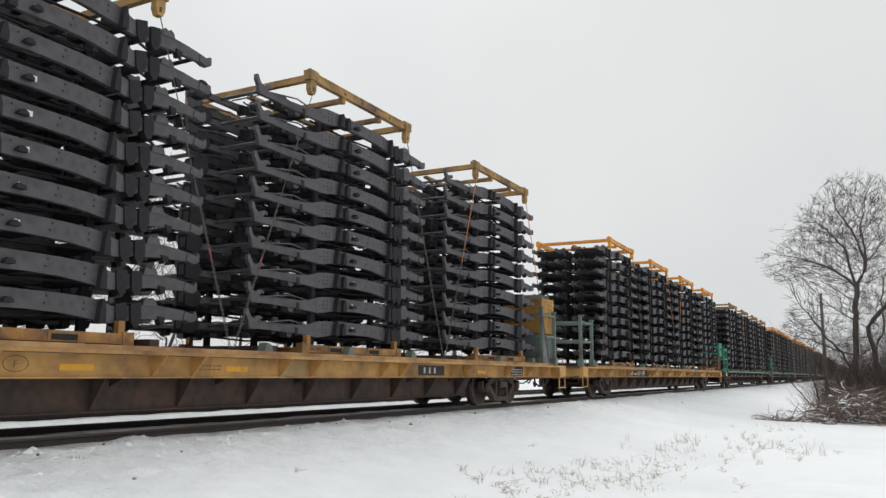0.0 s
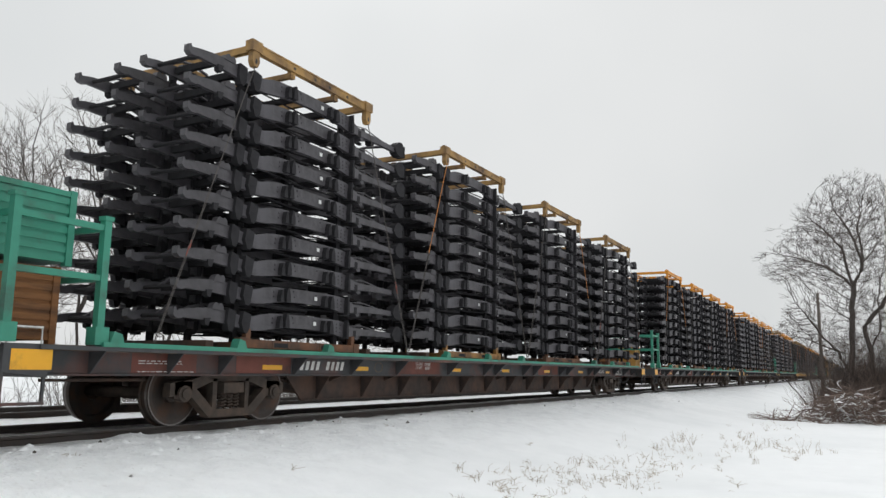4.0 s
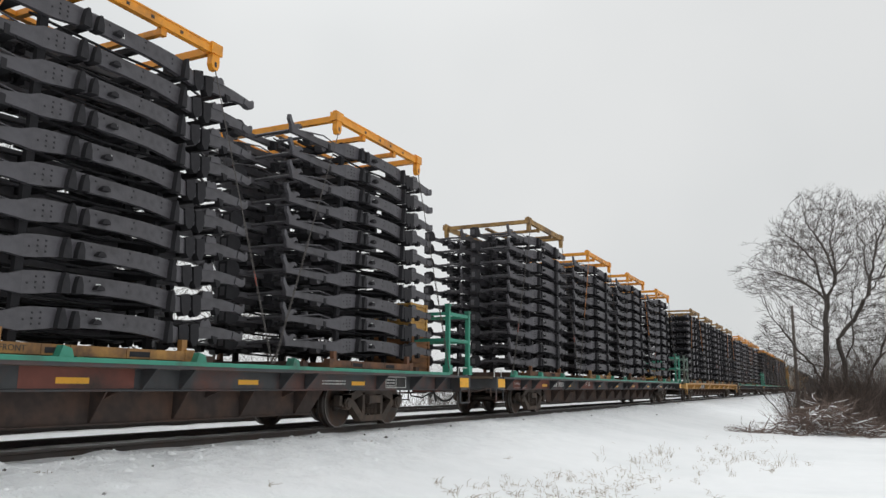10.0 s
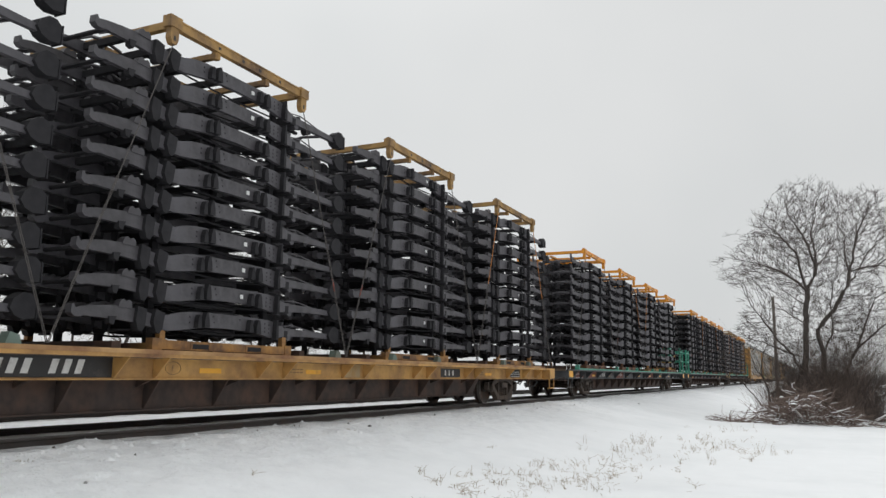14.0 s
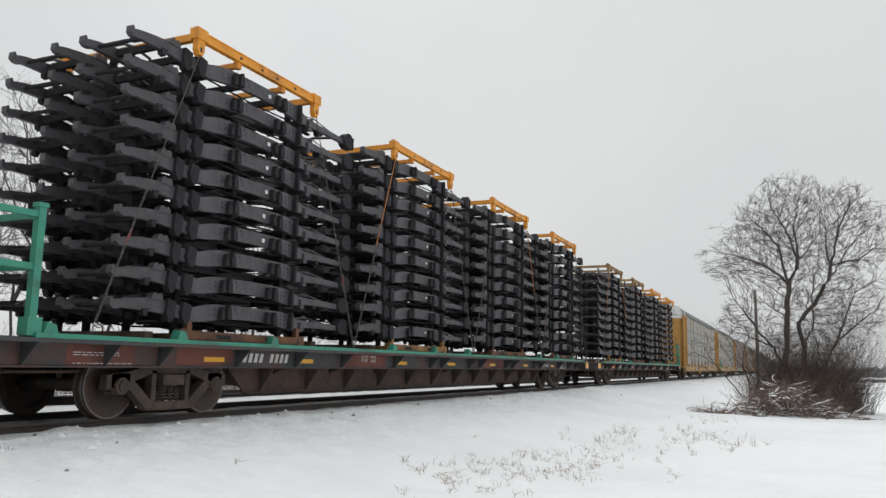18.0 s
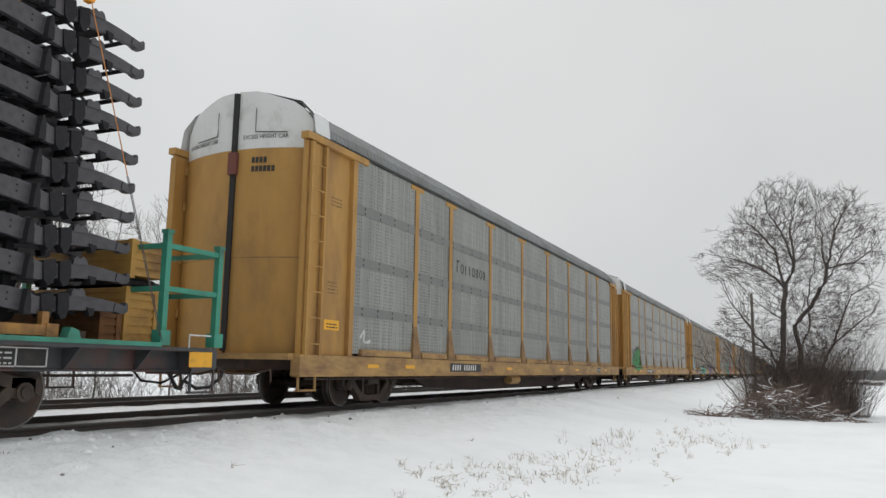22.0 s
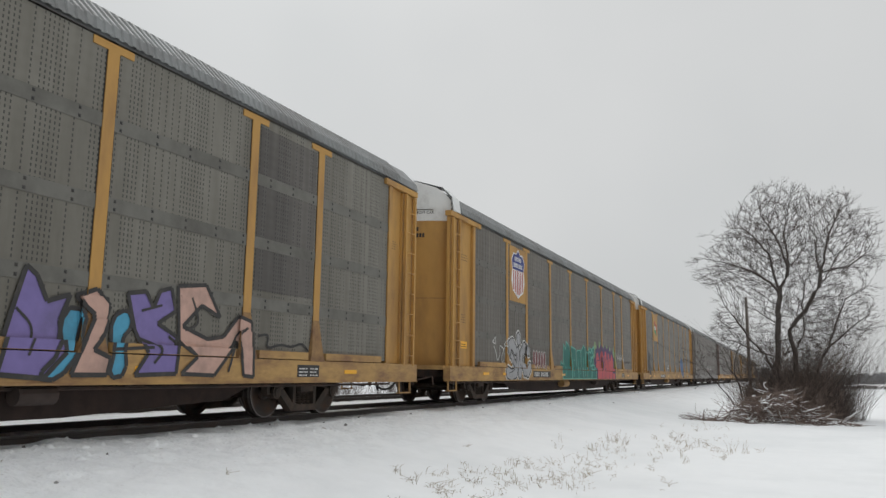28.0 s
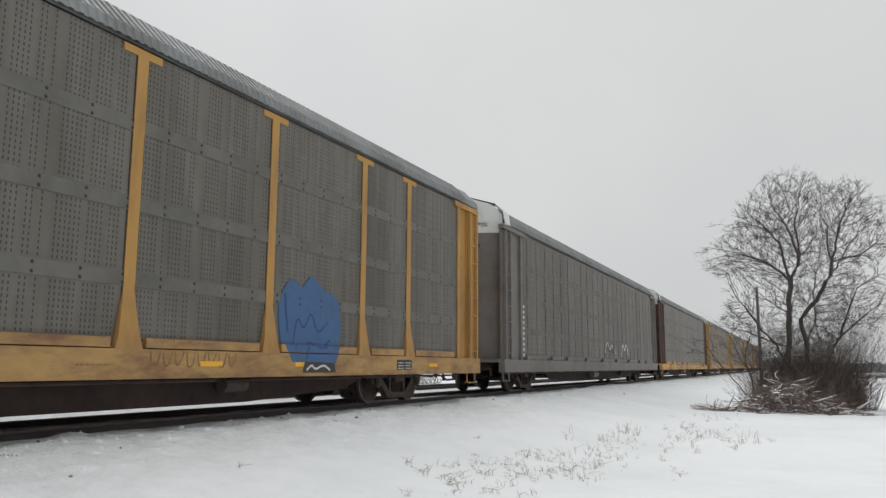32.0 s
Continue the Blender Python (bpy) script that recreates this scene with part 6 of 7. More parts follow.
    spray(car, "purple", [[(17.52, 1.2), (17.52, 1.56), (17.76, 1.58), (17.76, 1.13), (17.61, 0.94)], blob(16.9, 1.6, 0.05, 0.09, 0.1, 77), blob(19.08, 1.55, 0.05, 0.06, 0.1, 78)]
          + stroke([(16.48, 1.3), (16.7, 1.4), (17.1, 1.43)], 0.018) + stroke([(18.62, 1.5), (18.4, 1.55), (18.42, 1.4), (18.6, 1.3), (18.3, 1.22)], 0.02) + stroke([(19.0, 1.4), (19.3, 1.45)], 0.016), 3)
    late = [[(14.6, 0.62), (14.6, 1.85), (15.35, 1.66), (15.95, 1.93), (16.1, 1.9), (15.98, 1.55), (16.0, 1.3), (15.92, 1.2), (16.3, 1.2), (16.2, 0.62)]]
    spray(car, "teal", late)
    arm = stroke([(14.9, 1.92), (15.42, 1.62), (15.9, 1.95), (16.1, 1.93), (16.12, 1.78), (15.98, 1.56), (15.5, 1.47)], 0.042) + stroke([(15.5, 1.47), (15.98, 1.53), (16.0, 1.3), (15.9, 1.2), (15.45, 1.14)], 0.042)
    arm += stroke([(15.5, 1.55), (15.44, 1.1), (15.3, 0.62)], 0.05) + stroke([(15.45, 1.14), (16.3, 1.21), (16.28, 0.95), (16.18, 0.62)], 0.026)
    spray(car, "mint", arm, 2)
    tag_ = []
    for i in range(7):
        y = 21.05 + 0.24 * i
        tag_ += stroke([(y, 1.72), (y + 0.07, 1.5 - 0.02 * i), (y + 0.16, 1.62), (y + 0.2, 1.8), (y + 0.1, 1.7), (y + 0.24, 1.56)], 0.009)
    tag_ += stroke([(21.1, 1.55), (21.6, 1.62), (22.3, 1.5), (22.9, 1.62)], 0.009) + stroke([(21.6, 2.09), (21.66, 1.5)], 0.01) + stroke([(22.0, 1.43), (22.1, 1.85)], 0.01)
    spray(car, "chalk", tag_)
    spray(car, "ink", stroke([(22.9, 1.4), (23.2, 1.55), (23.3, 1.3), (23.7, 1.5), (24.0, 1.35), (24.4, 1.5)], 0.02))


def mark_fifth(car):
    sides_common(car, 7.1)
    part("sign_panel", Shape().box(1.44, 1.5155, 4.98, 6.55, 2.95, 4.62), "yellow_rack", car, "flat yellow sign panel")
    part("flag_lower", Shape().prism([(5.35, 4.1), (5.33, 3.5), (5.7, 3.42), (6.0, 3.3), (6.3, 3.28)], "x", 1.5155, 1.5185), "flag_green", car, "green lower half of a flag sign")
    part("flag_upper", Shape().prism([(5.36, 4.13), (5.6, 4.2), (5.95, 4.02), (6.36, 4.0), (6.33, 3.3)], "x", 1.5155, 1.5185), "scarlet", car, "red upper half of a flag sign")
    bars("111", 0.24, car, "white", 1.52, 5.45, 3.65, "flag_lettering", "", 0.9)
    black = [blob(2.92, 1.95, 0.27, 0.3, 0.06, 51), blob(3.2, 1.9, 0.2, 0.25, 0.08, 52), blob(2.85, 1.5, 0.42, 0.32, 0.08, 53), blob(2.95, 1.1, 0.34, 0.5, 0.06, 54), [(2.65, 1.2), (3.25, 1.2), (3.2, 0.62), (2.75, 0.62)], blob(3.3, 1.3, 0.16, 0.2, 0.1, 55)]
    spray(car, "ink", black)
    ghost = stroke([(3.4, 1.9), (3.7, 2.1), (3.95, 1.9), (3.6, 1.6), (3.6, 1.15), (3.9, 1.0)], 0.026) + stroke([(3.6, 1.15), (3.5, 1.7), (3.9, 1.95), (4.3, 1.6), (4.2, 1.05)], 0.02) + stroke([(4.0, 1.05), (4.1, 1.8), (4.7, 1.75), (4.9, 1.3), (4.8, 1.05)], 0.02) + stroke([(3.7, 0.7), (3.8, 1.3)], 0.02)
    spray(car, "ink", ghost)
    spray(car, "chalk", stroke([(10.2, 1.65), (10.6, 1.55), (10.9, 1.75), (11.1, 1.4), (11.9, 1.5), (11.8, 1.3), (10.9, 1.3), (10.4, 1.45), (10.2, 1.65)], 0.014) + stroke([(10.6, 1.3), (10.4, 0.85)], 0.014) + stroke([(11.0, 1.3), (10.95, 0.85)], 0.014))
    spray(car, "blue", [blob(18.4, 1.55, 0.42, 0.6, 0.08, 61), blob(18.95, 1.6, 0.45, 0.62, 0.08, 62), blob(19.45, 1.45, 0.4, 0.58, 0.08, 63), [(18.05, 1.2), (19.8, 1.2), (19.6, 0.8), (18.9, 0.74), (18.3, 0.82)]])
    spray(car, "navy", stroke([(18.4, 1.05), (18.5, 1.6), (18.7, 1.3), (18.9, 1.7), (19.1, 1.25), (19.4, 1.5)], 0.014) + stroke([(18.15, 1.9), (18.25, 1.3)], 0.014) + stroke([(18.7, 0.85), (18.8, 1.2), (19.2, 1.0), (19.5, 1.2)], 0.014), 1)
    spray(car, "ink", [[(18.6, 0.64), (19.6, 0.64), (19.55, 0.8), (18.65, 0.82)]], 2)
    spray(car, "chalk", stroke([(18.7, 0.68), (18.85, 0.78), (18.95, 0.68), (19.2, 0.78), (19.4, 0.68)], 0.018), 3)
    zig = []
    for i in range(8):
        y = 15.3 + 0.21 * i
        zig += stroke([(y, 0.92), (y + 0.03, 0.72), (y + 0.12, 0.74 + 0.04 * (i % 3)), (y + 0.16, 0.93)], 0.008)
    spray(car, "grime", zig)


def mark_plain(car):
    sides_common(car)


def mark_grey(car):
    ribs = Shape()
    y = 2.6
    while y < 24.8:
        ribs.box(1.46, 1.512, y, y + 0.06, 1.0, 4.66)
        y += 0.95
    tagged(part("panel_rib", ribs, "panel_brown", car), kind="stuff")
    teeth = Shape()
    y = 2.4
    while y < 24.8:
        teeth.prism([(y, 0.96), (y + 0.34, 0.96), (y + 0.26, 0.62), (y + 0.08, 0.62)], "x", 1.46, 1.545)
        y += 0.82
    part("sill_bracket", teeth, "grey_rack", car)
    spray(car, "wine", stroke([(13.2, 1.2), (13.5, 1.8), (13.9, 1.3), (14.2, 1.7), (14.5, 1.2), (14.9, 1.6)], 0.06))
    spray(car, "chalk", stroke([(13.1, 1.3), (13.6, 1.9), (14.1, 1.4), (14.5, 1.8), (15.0, 1.3)], 0.03) + stroke([(16.6, 1.2), (16.9, 1.9), (17.3, 1.4), (17.7, 1.9), (18.1, 1.3)], 0.05), 1)
    candy = Shape()
    for i in range(10):
        candy.box(1.531, 1.534, 2.12, 2.22, 1.05 + i * 0.16, 1.13 + i * 0.16)
    part("hazard_stripe", candy, "white", car)


YEL = "yellow auto rack with %s perforated side panels"
autorack(10, "yellow_rack", "panel_light", "band_light", YEL % "pale grey" + " and name board", "rack_sill", mark=mark_first)
autorack(11, "yellow_rack", "panel_light", "band_light", YEL % "pale grey" + " and green graffiti", "rack_sill", mark=mark_second)
autorack(12, "yellow_rack", "panel_mid", "band_mid", YEL % "dirty grey" + " and mint graffiti", "rack_sill", mark=mark_third)
autorack(13, "yellow_rack", "panel_dark", "band_dark", YEL % "dirty grey" + " and striped shield", "rack_sill", mark=mark_fourth)
autorack(14, "yellow_rack", "panel_dark", "band_dark", YEL % "dirty grey" + " and flag sign", "rack_sill", mark=mark_fifth)
autorack(15, "grey_rack", "panel_brown", "band_dark", "plain weathered grey auto rack with close-set ribs", "grey_rack", mark=mark_grey)
autorack(16, "brown_rack", "panel_brown", "band_dark", "dark brown auto rack with a tan sill", "yellow", mark=mark_plain)
for k in (17, 18, 19, 20):
    autorack(k, "yellow_rack", "panel_dark", "band_dark", YEL % "dirty grey", "rack_sill", mark=mark_plain)


# ---- trees, brush, poles ----
def colonise(rng, roots, goals, step, reach, near, lift_up, heart):
    """Grows forking wood from the root chains towards goal points; gives nodes and parents."""
    nodes, parent = [], []
    for chain in roots:
        last = -1
        for p in chain:
            p = Vector(p)
            if last < 0:
                same = [i for i, v in enumerate(nodes) if (v - p).length < 0.02]
                if same:
                    last = same[0]
                    continue
                nodes.append(p)
                parent.append(-1)
            else:
                q, n = nodes[last], max(1, int((p - nodes[last]).length / (step * 1.6)))
                for k in range(1, n + 1):
                    kink = Vector((rng.gauss(0, 0.02), rng.gauss(0, 0.02), 0)) if k < n else Vector()
                    nodes.append(q.lerp(p, k / n) + kink)
                    parent.append(last if k == 1 else len(nodes) - 2)
            last = len(nodes) - 1
    goals = [Vector(g) for g in goals]
    for turn in range(140):
        kd = kdtree.KDTree(len(nodes))
        for i, p in enumerate(nodes):
            kd.insert(p, i)
        kd.balance()
        pull = {}
        left = []
        for g in goals:
            p, i, d = kd.find(g)
            if d < near:
                continue
            left.append(g)
            if d < reach:
                pull[i] = pull.get(i, Vector()) + (g - p).normalized()
        goals = left
        if not pull:
            break
        for i, d in pull.items():
            d = d.normalized() + (nodes[i] - heart).normalized() * 0.6 + Vector((rng.gauss(0, 0.13), rng.gauss(0, 0.13), rng.gauss(0, 0.12) + lift_up))
            nodes.append(nodes[i] + d.normalized() * step)
            parent.append(i)
    return nodes, parent


def tree(name, label, x, y, roots, crown, seed, count, step=0.16, thick=0.0055, group="bare trees", sprigs=3, twig="twig", rise=0.06, stout=1.0):
    """A leafless tree: root chains, and a crown of (middle, radii) blobs that its wood fills."""
    rng = random.Random(seed)
    goals = []
    while len(goals) < count:
        (cx, cy, cz), (rx, ry, rz) = rng.choice(crown)
        v = Vector((rng.uniform(-1, 1), rng.uniform(-1, 1), rng.uniform(-1, 1)))
        if v.length < 0.81 + 0.4 * noise.noise((v.x * 1.9 + cx * 3, v.y * 1.9 + seed, v.z * 1.9 + cz * 3)) and noise.noise((v.x * 2.3 + seed, v.y * 2.3, v.z * 2.3)) > -0.4 + 0.2 * rng.random():
            goals.append((cx + rx * v.x, cy + ry * v.y, cz + rz * v.z))
    nodes, parent = colonise(rng, roots, goals, step, 2.6, step * 1.4, rise, sum((Vector(g) for g in goals), Vector()) / len(goals) - Vector((0, 0, 1.2)))
    kids = [[] for _ in nodes]
    for i, p in enumerate(parent):
        if p >= 0:
            kids[p].append(i)
    radius = [thick] * len(nodes)
    for i in range(len(nodes) - 1, -1, -1):
        if kids[i]:
            radius[i] = max(thick, sum(radius[k] ** 2.38 for k in kids[i]) ** (1 / 2.38))
    radius = [r * (1 + (stout - 1) * min(1.0, r / 0.06)) for r in radius]
    wood, fine = Shape(), Shape()
    starts = [(-1, i) for i, p in enumerate(parent) if p < 0]
    while starts:
        a, b = starts.pop()
        chain = ([a] if a >= 0 else []) + [b]
        while kids[chain[-1]]:
            ks = sorted(kids[chain[-1]], key=lambda k: -radius[k])
            starts += [(chain[-1], k) for k in ks[1:]]
            chain.append(ks[0])
        if len(chain) < 2:
            continue
        rr = [radius[c] for c in chain]
        if a >= 0:
            rr[0] = rr[1]
        big = rr[0] > thick * 3.2
        (wood if big else fine).tube([nodes[c] for c in chain], rr, 7 if big else 3, False)
        tip, d = nodes[chain[-1]], (nodes[chain[-1]] - nodes[chain[-2]]).normalized()
        for k in range(sprigs):
            e = (d + (tip - Vector((0.4, 0, 3.5))).normalized() * 0.5 + Vector((rng.gauss(0, 0.5), rng.gauss(0, 0.5), rng.gauss(0.12, 0.4)))).normalized()
            root = nodes[chain[-1 - (k % min(3, len(chain) - 1))]]
            m = root + e * step * rng.uniform(0.8, 1.8)
            fine.tube([root, m, m + (e + Vector((rng.gauss(0, 0.35), rng.gauss(0, 0.35), 0.15))) * step * rng.uniform(0.7, 1.6)], [thick * 0.75, thick * 0.6, thick * 0.35], 3, False)
            fine.tube([m, m + (e + Vector((rng.gauss(0, 0.7), rng.gauss(0, 0.7), 0.1))).normalized() * step * rng.uniform(0.6, 1.4)], [thick * 0.6, thick * 0.35], 3, False)
    t = thing(name, label, "tree", group)
    part("trunk", wood, "bark", t, "grey-brown trunk and limbs", True)
    part("crown", fine, twig, t, "leafless twigs")
    t.location = (x, y, lift(x, y))
    return t


TX, TY = -0.35, 31.5
WOOD_LINES = [  # (x, z) chains of the old tree's wood, trunks first
    [(-0.25, -0.8), (-0.25, 0.7), (-0.19, 1.5), (-0.13, 2.7), (-0.01, 3.9), (0.31, 4.7)], [(-0.01, 3.9), (-0.3, 4.25), (-0.78, 4.6), (-1.54, 4.9), (-2.3, 5.1)], [(-0.01, 3.9), (-0.18, 4.6), (-0.3, 5.36), (-0.73, 5.9), (-1.3, 6.5)],
    [(0.31, 4.7), (0.12, 5.55), (-0.15, 6.1), (-0.5, 6.7)], [(0.31, 4.7), (0.34, 5.4), (0.24, 6.2), (0.45, 7.0)], [(0.31, 4.7), (0.76, 5.4), (1.1, 5.9)],
    [(0.35, -0.8), (0.38, 0.7), (0.39, 1.7), (0.25, 2.5), (0.83, 3.2), (1.33, 4.07), (1.4, 4.57)], [(1.4, 4.57), (1.31, 5.4), (1.4, 6.0), (1.18, 6.5), (1.15, 7.2)], [(1.4, 4.57), (1.68, 5.7), (1.85, 6.2), (2.1, 6.7)],
    [(1.4, 4.57), (1.9, 4.75), (2.35, 4.84), (2.9, 5.25)], [(1.33, 4.07), (1.75, 4.7), (2.02, 5.26), (2.6, 5.9)],
    [(0.85, -0.8), (0.95, 0.7), (1.48, 1.8), (1.89, 2.9), (2.19, 3.65), (2.7, 3.95)], [(1.48, 1.8), (2.0, 2.3), (2.5, 2.75)], [(-0.25, 0.7), (-0.6, 1.6), (-1.08, 2.1), (-1.62, 3.0)], [(-0.19, 1.5), (-0.9, 1.75), (-1.65, 2.1)],
    [(-0.13, 2.7), (-0.7, 3.1), (-1.21, 3.5)], [(0.39, 1.7), (0.75, 2.5), (0.7, 3.4), (0.9, 4.3)]]
rng = random.Random(8)
depth = {0: 0.0}
chains = []
for k, limb in enumerate(WOOD_LINES):
    y0 = 0.25 * (k % 3) - 0.2 if limb[0][1] < 0 else None
    out = []
    for i, (px, pz) in enumerate(limb):
        if i == 0:
            dy = depth.get((px, pz), y0 if y0 is not None else 0.0)
            drift = rng.uniform(-0.55, 0.55) if y0 is None else 0.0
        else:
            dy += drift + rng.uniform(-0.05, 0.05)
        depth[(px, pz)] = dy
        out.append((px - TX, dy, pz - lift(TX, TY)))
    chains.append(out)
tree("tree", "bare spreading tree with two main stems rising from brush", TX, TY, chains,
     [((0.75, 0, 6.7), (2.8, 2.0, 2.1)), ((0.75, 0, 6.7), (2.9, 2.0, 2.1)), ((0.9, 0, 6.3), (2.6, 1.6, 2.4)), ((-0.9, 0, 5.9), (1.9, 1.4, 1.35)), ((-1.2, 0, 5.2), (1.5, 1.2, 0.8)), ((2.4, 0.2, 5.9), (1.6, 1.4, 2.0)), ((0.75, 0, 4.4), (2.6, 1.4, 1.4)), ((2.4, 0, 3.6), (1.1, 1.0, 1.2)), ((-1.3, 0, 3.3), (1.0, 0.9, 1.0)), ((0.6, 0, 3.0), (1.7, 1.0, 1.3)), ((1.3, 0, 3.4), (1.5, 1.0, 1.2)), ((0.2, 0, 2.2), (1.5, 1.0, 1.0))], 11, 11500, 0.13, 0.0056, sprigs=5, rise=0.2, stout=1.12)
tree("tree", "thin bare sapling leaning from the brush edge", -2.0, 31.0,
     [[(0.5, 0, -0.1), (0.2, 0, 0.6), (-0.2, 0, 1.1)], [(0.6, 0.1, -0.1), (0.5, 0.1, 0.9), (0.3, 0.1, 1.6)]], [((-0.6, 0, 2.0), (1.0, 0.8, 1.0)), ((0.3, 0.1, 2.4), (0.8, 0.8, 0.9))], 19, 240, 0.15, 0.006)
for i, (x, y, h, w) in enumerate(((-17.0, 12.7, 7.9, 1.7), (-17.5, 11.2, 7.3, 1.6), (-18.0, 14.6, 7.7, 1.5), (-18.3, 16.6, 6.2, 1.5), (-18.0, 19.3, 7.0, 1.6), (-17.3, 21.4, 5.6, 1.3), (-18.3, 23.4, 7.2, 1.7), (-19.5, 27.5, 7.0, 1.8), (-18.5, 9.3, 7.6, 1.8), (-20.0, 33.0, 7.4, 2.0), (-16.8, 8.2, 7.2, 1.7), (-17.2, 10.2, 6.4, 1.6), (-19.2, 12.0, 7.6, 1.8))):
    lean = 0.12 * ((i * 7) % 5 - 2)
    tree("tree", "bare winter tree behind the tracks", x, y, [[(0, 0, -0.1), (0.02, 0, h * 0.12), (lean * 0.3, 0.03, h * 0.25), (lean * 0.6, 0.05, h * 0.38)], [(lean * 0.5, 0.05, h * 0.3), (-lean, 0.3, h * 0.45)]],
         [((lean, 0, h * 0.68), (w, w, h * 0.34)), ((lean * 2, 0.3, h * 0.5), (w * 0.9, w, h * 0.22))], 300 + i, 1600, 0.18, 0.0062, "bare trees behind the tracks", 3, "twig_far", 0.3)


def thicket(name, label, spots, seed, count, height, mat, thin):
    """Dense upright stems with side shoots."""
    rng = random.Random(seed)
    s = Shape()
    for k in range(count):
        cx, cy, rx, ry = rng.choice(spots)
        a, q = rng.uniform(0, 6.28), rng.random() ** 0.6
        x, y = cx + rx * q * math.cos(a), cy + ry * q * math.sin(a)
        h = height * rng.uniform(0.2, 1.0) ** 1.15 * (1.2 - 0.7 * q) * (0.85 + 0.8 * noise.noise((x * 1.1, y * 1.1, seed)))
        d = Vector((rng.gauss(0, 0.35), rng.gauss(0, 0.35), 1)).normalized()
        p = Vector((x, y, lift(x, y) - 0.05))
        pts = [p]
        for i in range(3):
            d = (d + Vector((rng.gauss(0, 0.2), rng.gauss(0, 0.2), 0.0))).normalized()
            pts.append(pts[-1] + d * h / 3)
        s.tube(pts, [thin, thin * 0.8, thin * 0.6, thin * 0.3], 3, False)
        for j in range(3):
            b = pts[rng.choice((1, 2, 2))]
            e = (d + Vector((rng.gauss(0, 0.7), rng.gauss(0, 0.7), rng.gauss(0.1, 0.3)))).normalized()
            m = b + e * h * 0.2
            s.tube([b, m, m + (e + Vector((rng.gauss(0, 0.4), rng.gauss(0, 0.4), 0.2))) * h * 0.15], [thin * 0.5, thin * 0.4, thin * 0.2], 3, False)
    return tagged(new(name, s.mesh(name, mat)), label, "shrub", kind="stuff")


thicket("undergrowth", "dense leafless brown undergrowth round the tree", [(-0.2, 31.4, 1.2, 1.0), (0.1, 31.4, 1.8, 1.0), (0.9, 31.6, 1.3, 1.0), (1.3, 31.7, 0.9, 1.0), (-0.7, 31.2, 1.0, 0.8), (0.4, 31.4, 1.0, 1.0), (0.3, 31.4, 1.0, 1.0)], 31, 2700, 3.1, "shrub", 0.005)
thicket("undergrowth", "tall thin leafless shoots round the tree stems", [(0.1, 31.6, 1.0, 0.8), (0.9, 31.7, 1.2, 0.8), (1.6, 31.8, 1.0, 0.8), (-0.6, 31.6, 0.8, 0.7)], 33, 2600, 5.4, "twig", 0.0042)
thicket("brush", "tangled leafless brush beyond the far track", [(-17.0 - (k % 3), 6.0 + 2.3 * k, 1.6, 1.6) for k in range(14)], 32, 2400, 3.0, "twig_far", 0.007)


def brush_pile():
    """Cut branches heaped before the tree, crooked and dark, with snow lying on them."""
    rng = random.Random(41)
    dead, snowy = Shape(), Shape()
    for k in range(640):
        spill = rng.random() < 0.12
        x, y = (rng.uniform(-3.2, -1.2) if spill else rng.gauss(-0.2, 0.85)), 28.9 + rng.gauss(0, 0.5)
        if not -3.3 < x < 2.2:
            continue
        heap = 0.0 if spill else rng.random() * 1.0 * math.exp(-((x + 0.35) / 1.25) ** 2)
        z = lift(x, y) + 0.02 + heap
        a, l = rng.uniform(0, 6.28), rng.uniform(0.3, 1.1) * (0.7 if spill else 1)
        d = Vector((math.cos(a), math.sin(a) * 0.5, rng.gauss(0.02, 0.25) if not spill else 0.03))
        p, pts = Vector((x, y, z)), []
        r = rng.uniform(0.006, 0.016) * (2.4 if rng.random() < 0.1 else 1)
        for i in range(6):
            pts.append(p.copy())
            d = (d + Vector((rng.gauss(0, 0.3), rng.gauss(0, 0.25), rng.gauss(0, 0.2)))).normalized()
            p += d * l / 5
            p.z = max(p.z, lift(p.x, p.y) + 0.01)
        dead.tube(pts, [r, r * 0.9, r * 0.75, r * 0.6, r * 0.45, r * 0.2], 4, False)
        for i in (2, 3):
            e = (d + Vector((rng.gauss(0, 0.8), rng.gauss(0, 0.5), rng.gauss(0.2, 0.5)))).normalized()
            dead.tube([pts[i], pts[i] + e * l * 0.18, pts[i] + (e + Vector((rng.gauss(0, 0.4), 0, rng.gauss(0, 0.4)))) * l * 0.3], [r * 0.5, r * 0.4, r * 0.2], 3, False)
        if rng.random() < 0.28:
            i = rng.choice((0, 1, 2))
            snowy.tube([q + Vector((0, 0, r * 1.1)) for q in pts[i:i + 4]], [r * 0.4, r * 1.2, r * 1.0, r * 0.3], 5, False)
    for k in range(34):       # snow caught in the heap
        x, y = rng.gauss(-0.3, 0.8), 28.8 + rng.gauss(0, 0.35)
        z = lift(x, y) + rng.uniform(0.0, 0.75) * math.exp(-((x + 0.3) / 1.3) ** 2)
        w, n = rng.uniform(0.08, 0.22), 7
        ring = [Vector((x + w * rng.uniform(0.6, 1.3) * math.cos(6.283 * i / n), y + w * rng.uniform(0.6, 1.3) * math.sin(6.283 * i / n), z - 0.01)) for i in range(n)]
        snowy.face_set(ring + [Vector((x, y, z + w * 0.3))], [(i, (i + 1) % n, n) for i in range(n)])
    pile = thing("brush_pile", "heap of crooked cut branches dusted with snow", "brush pile")
    tagged(part("branch_tangle", dead, "shrub", pile), kind="stuff")
    tagged(part("snow_cover", snowy, "snow", pile, "snow lying on the branches", True), kind="stuff")


brush_pile()


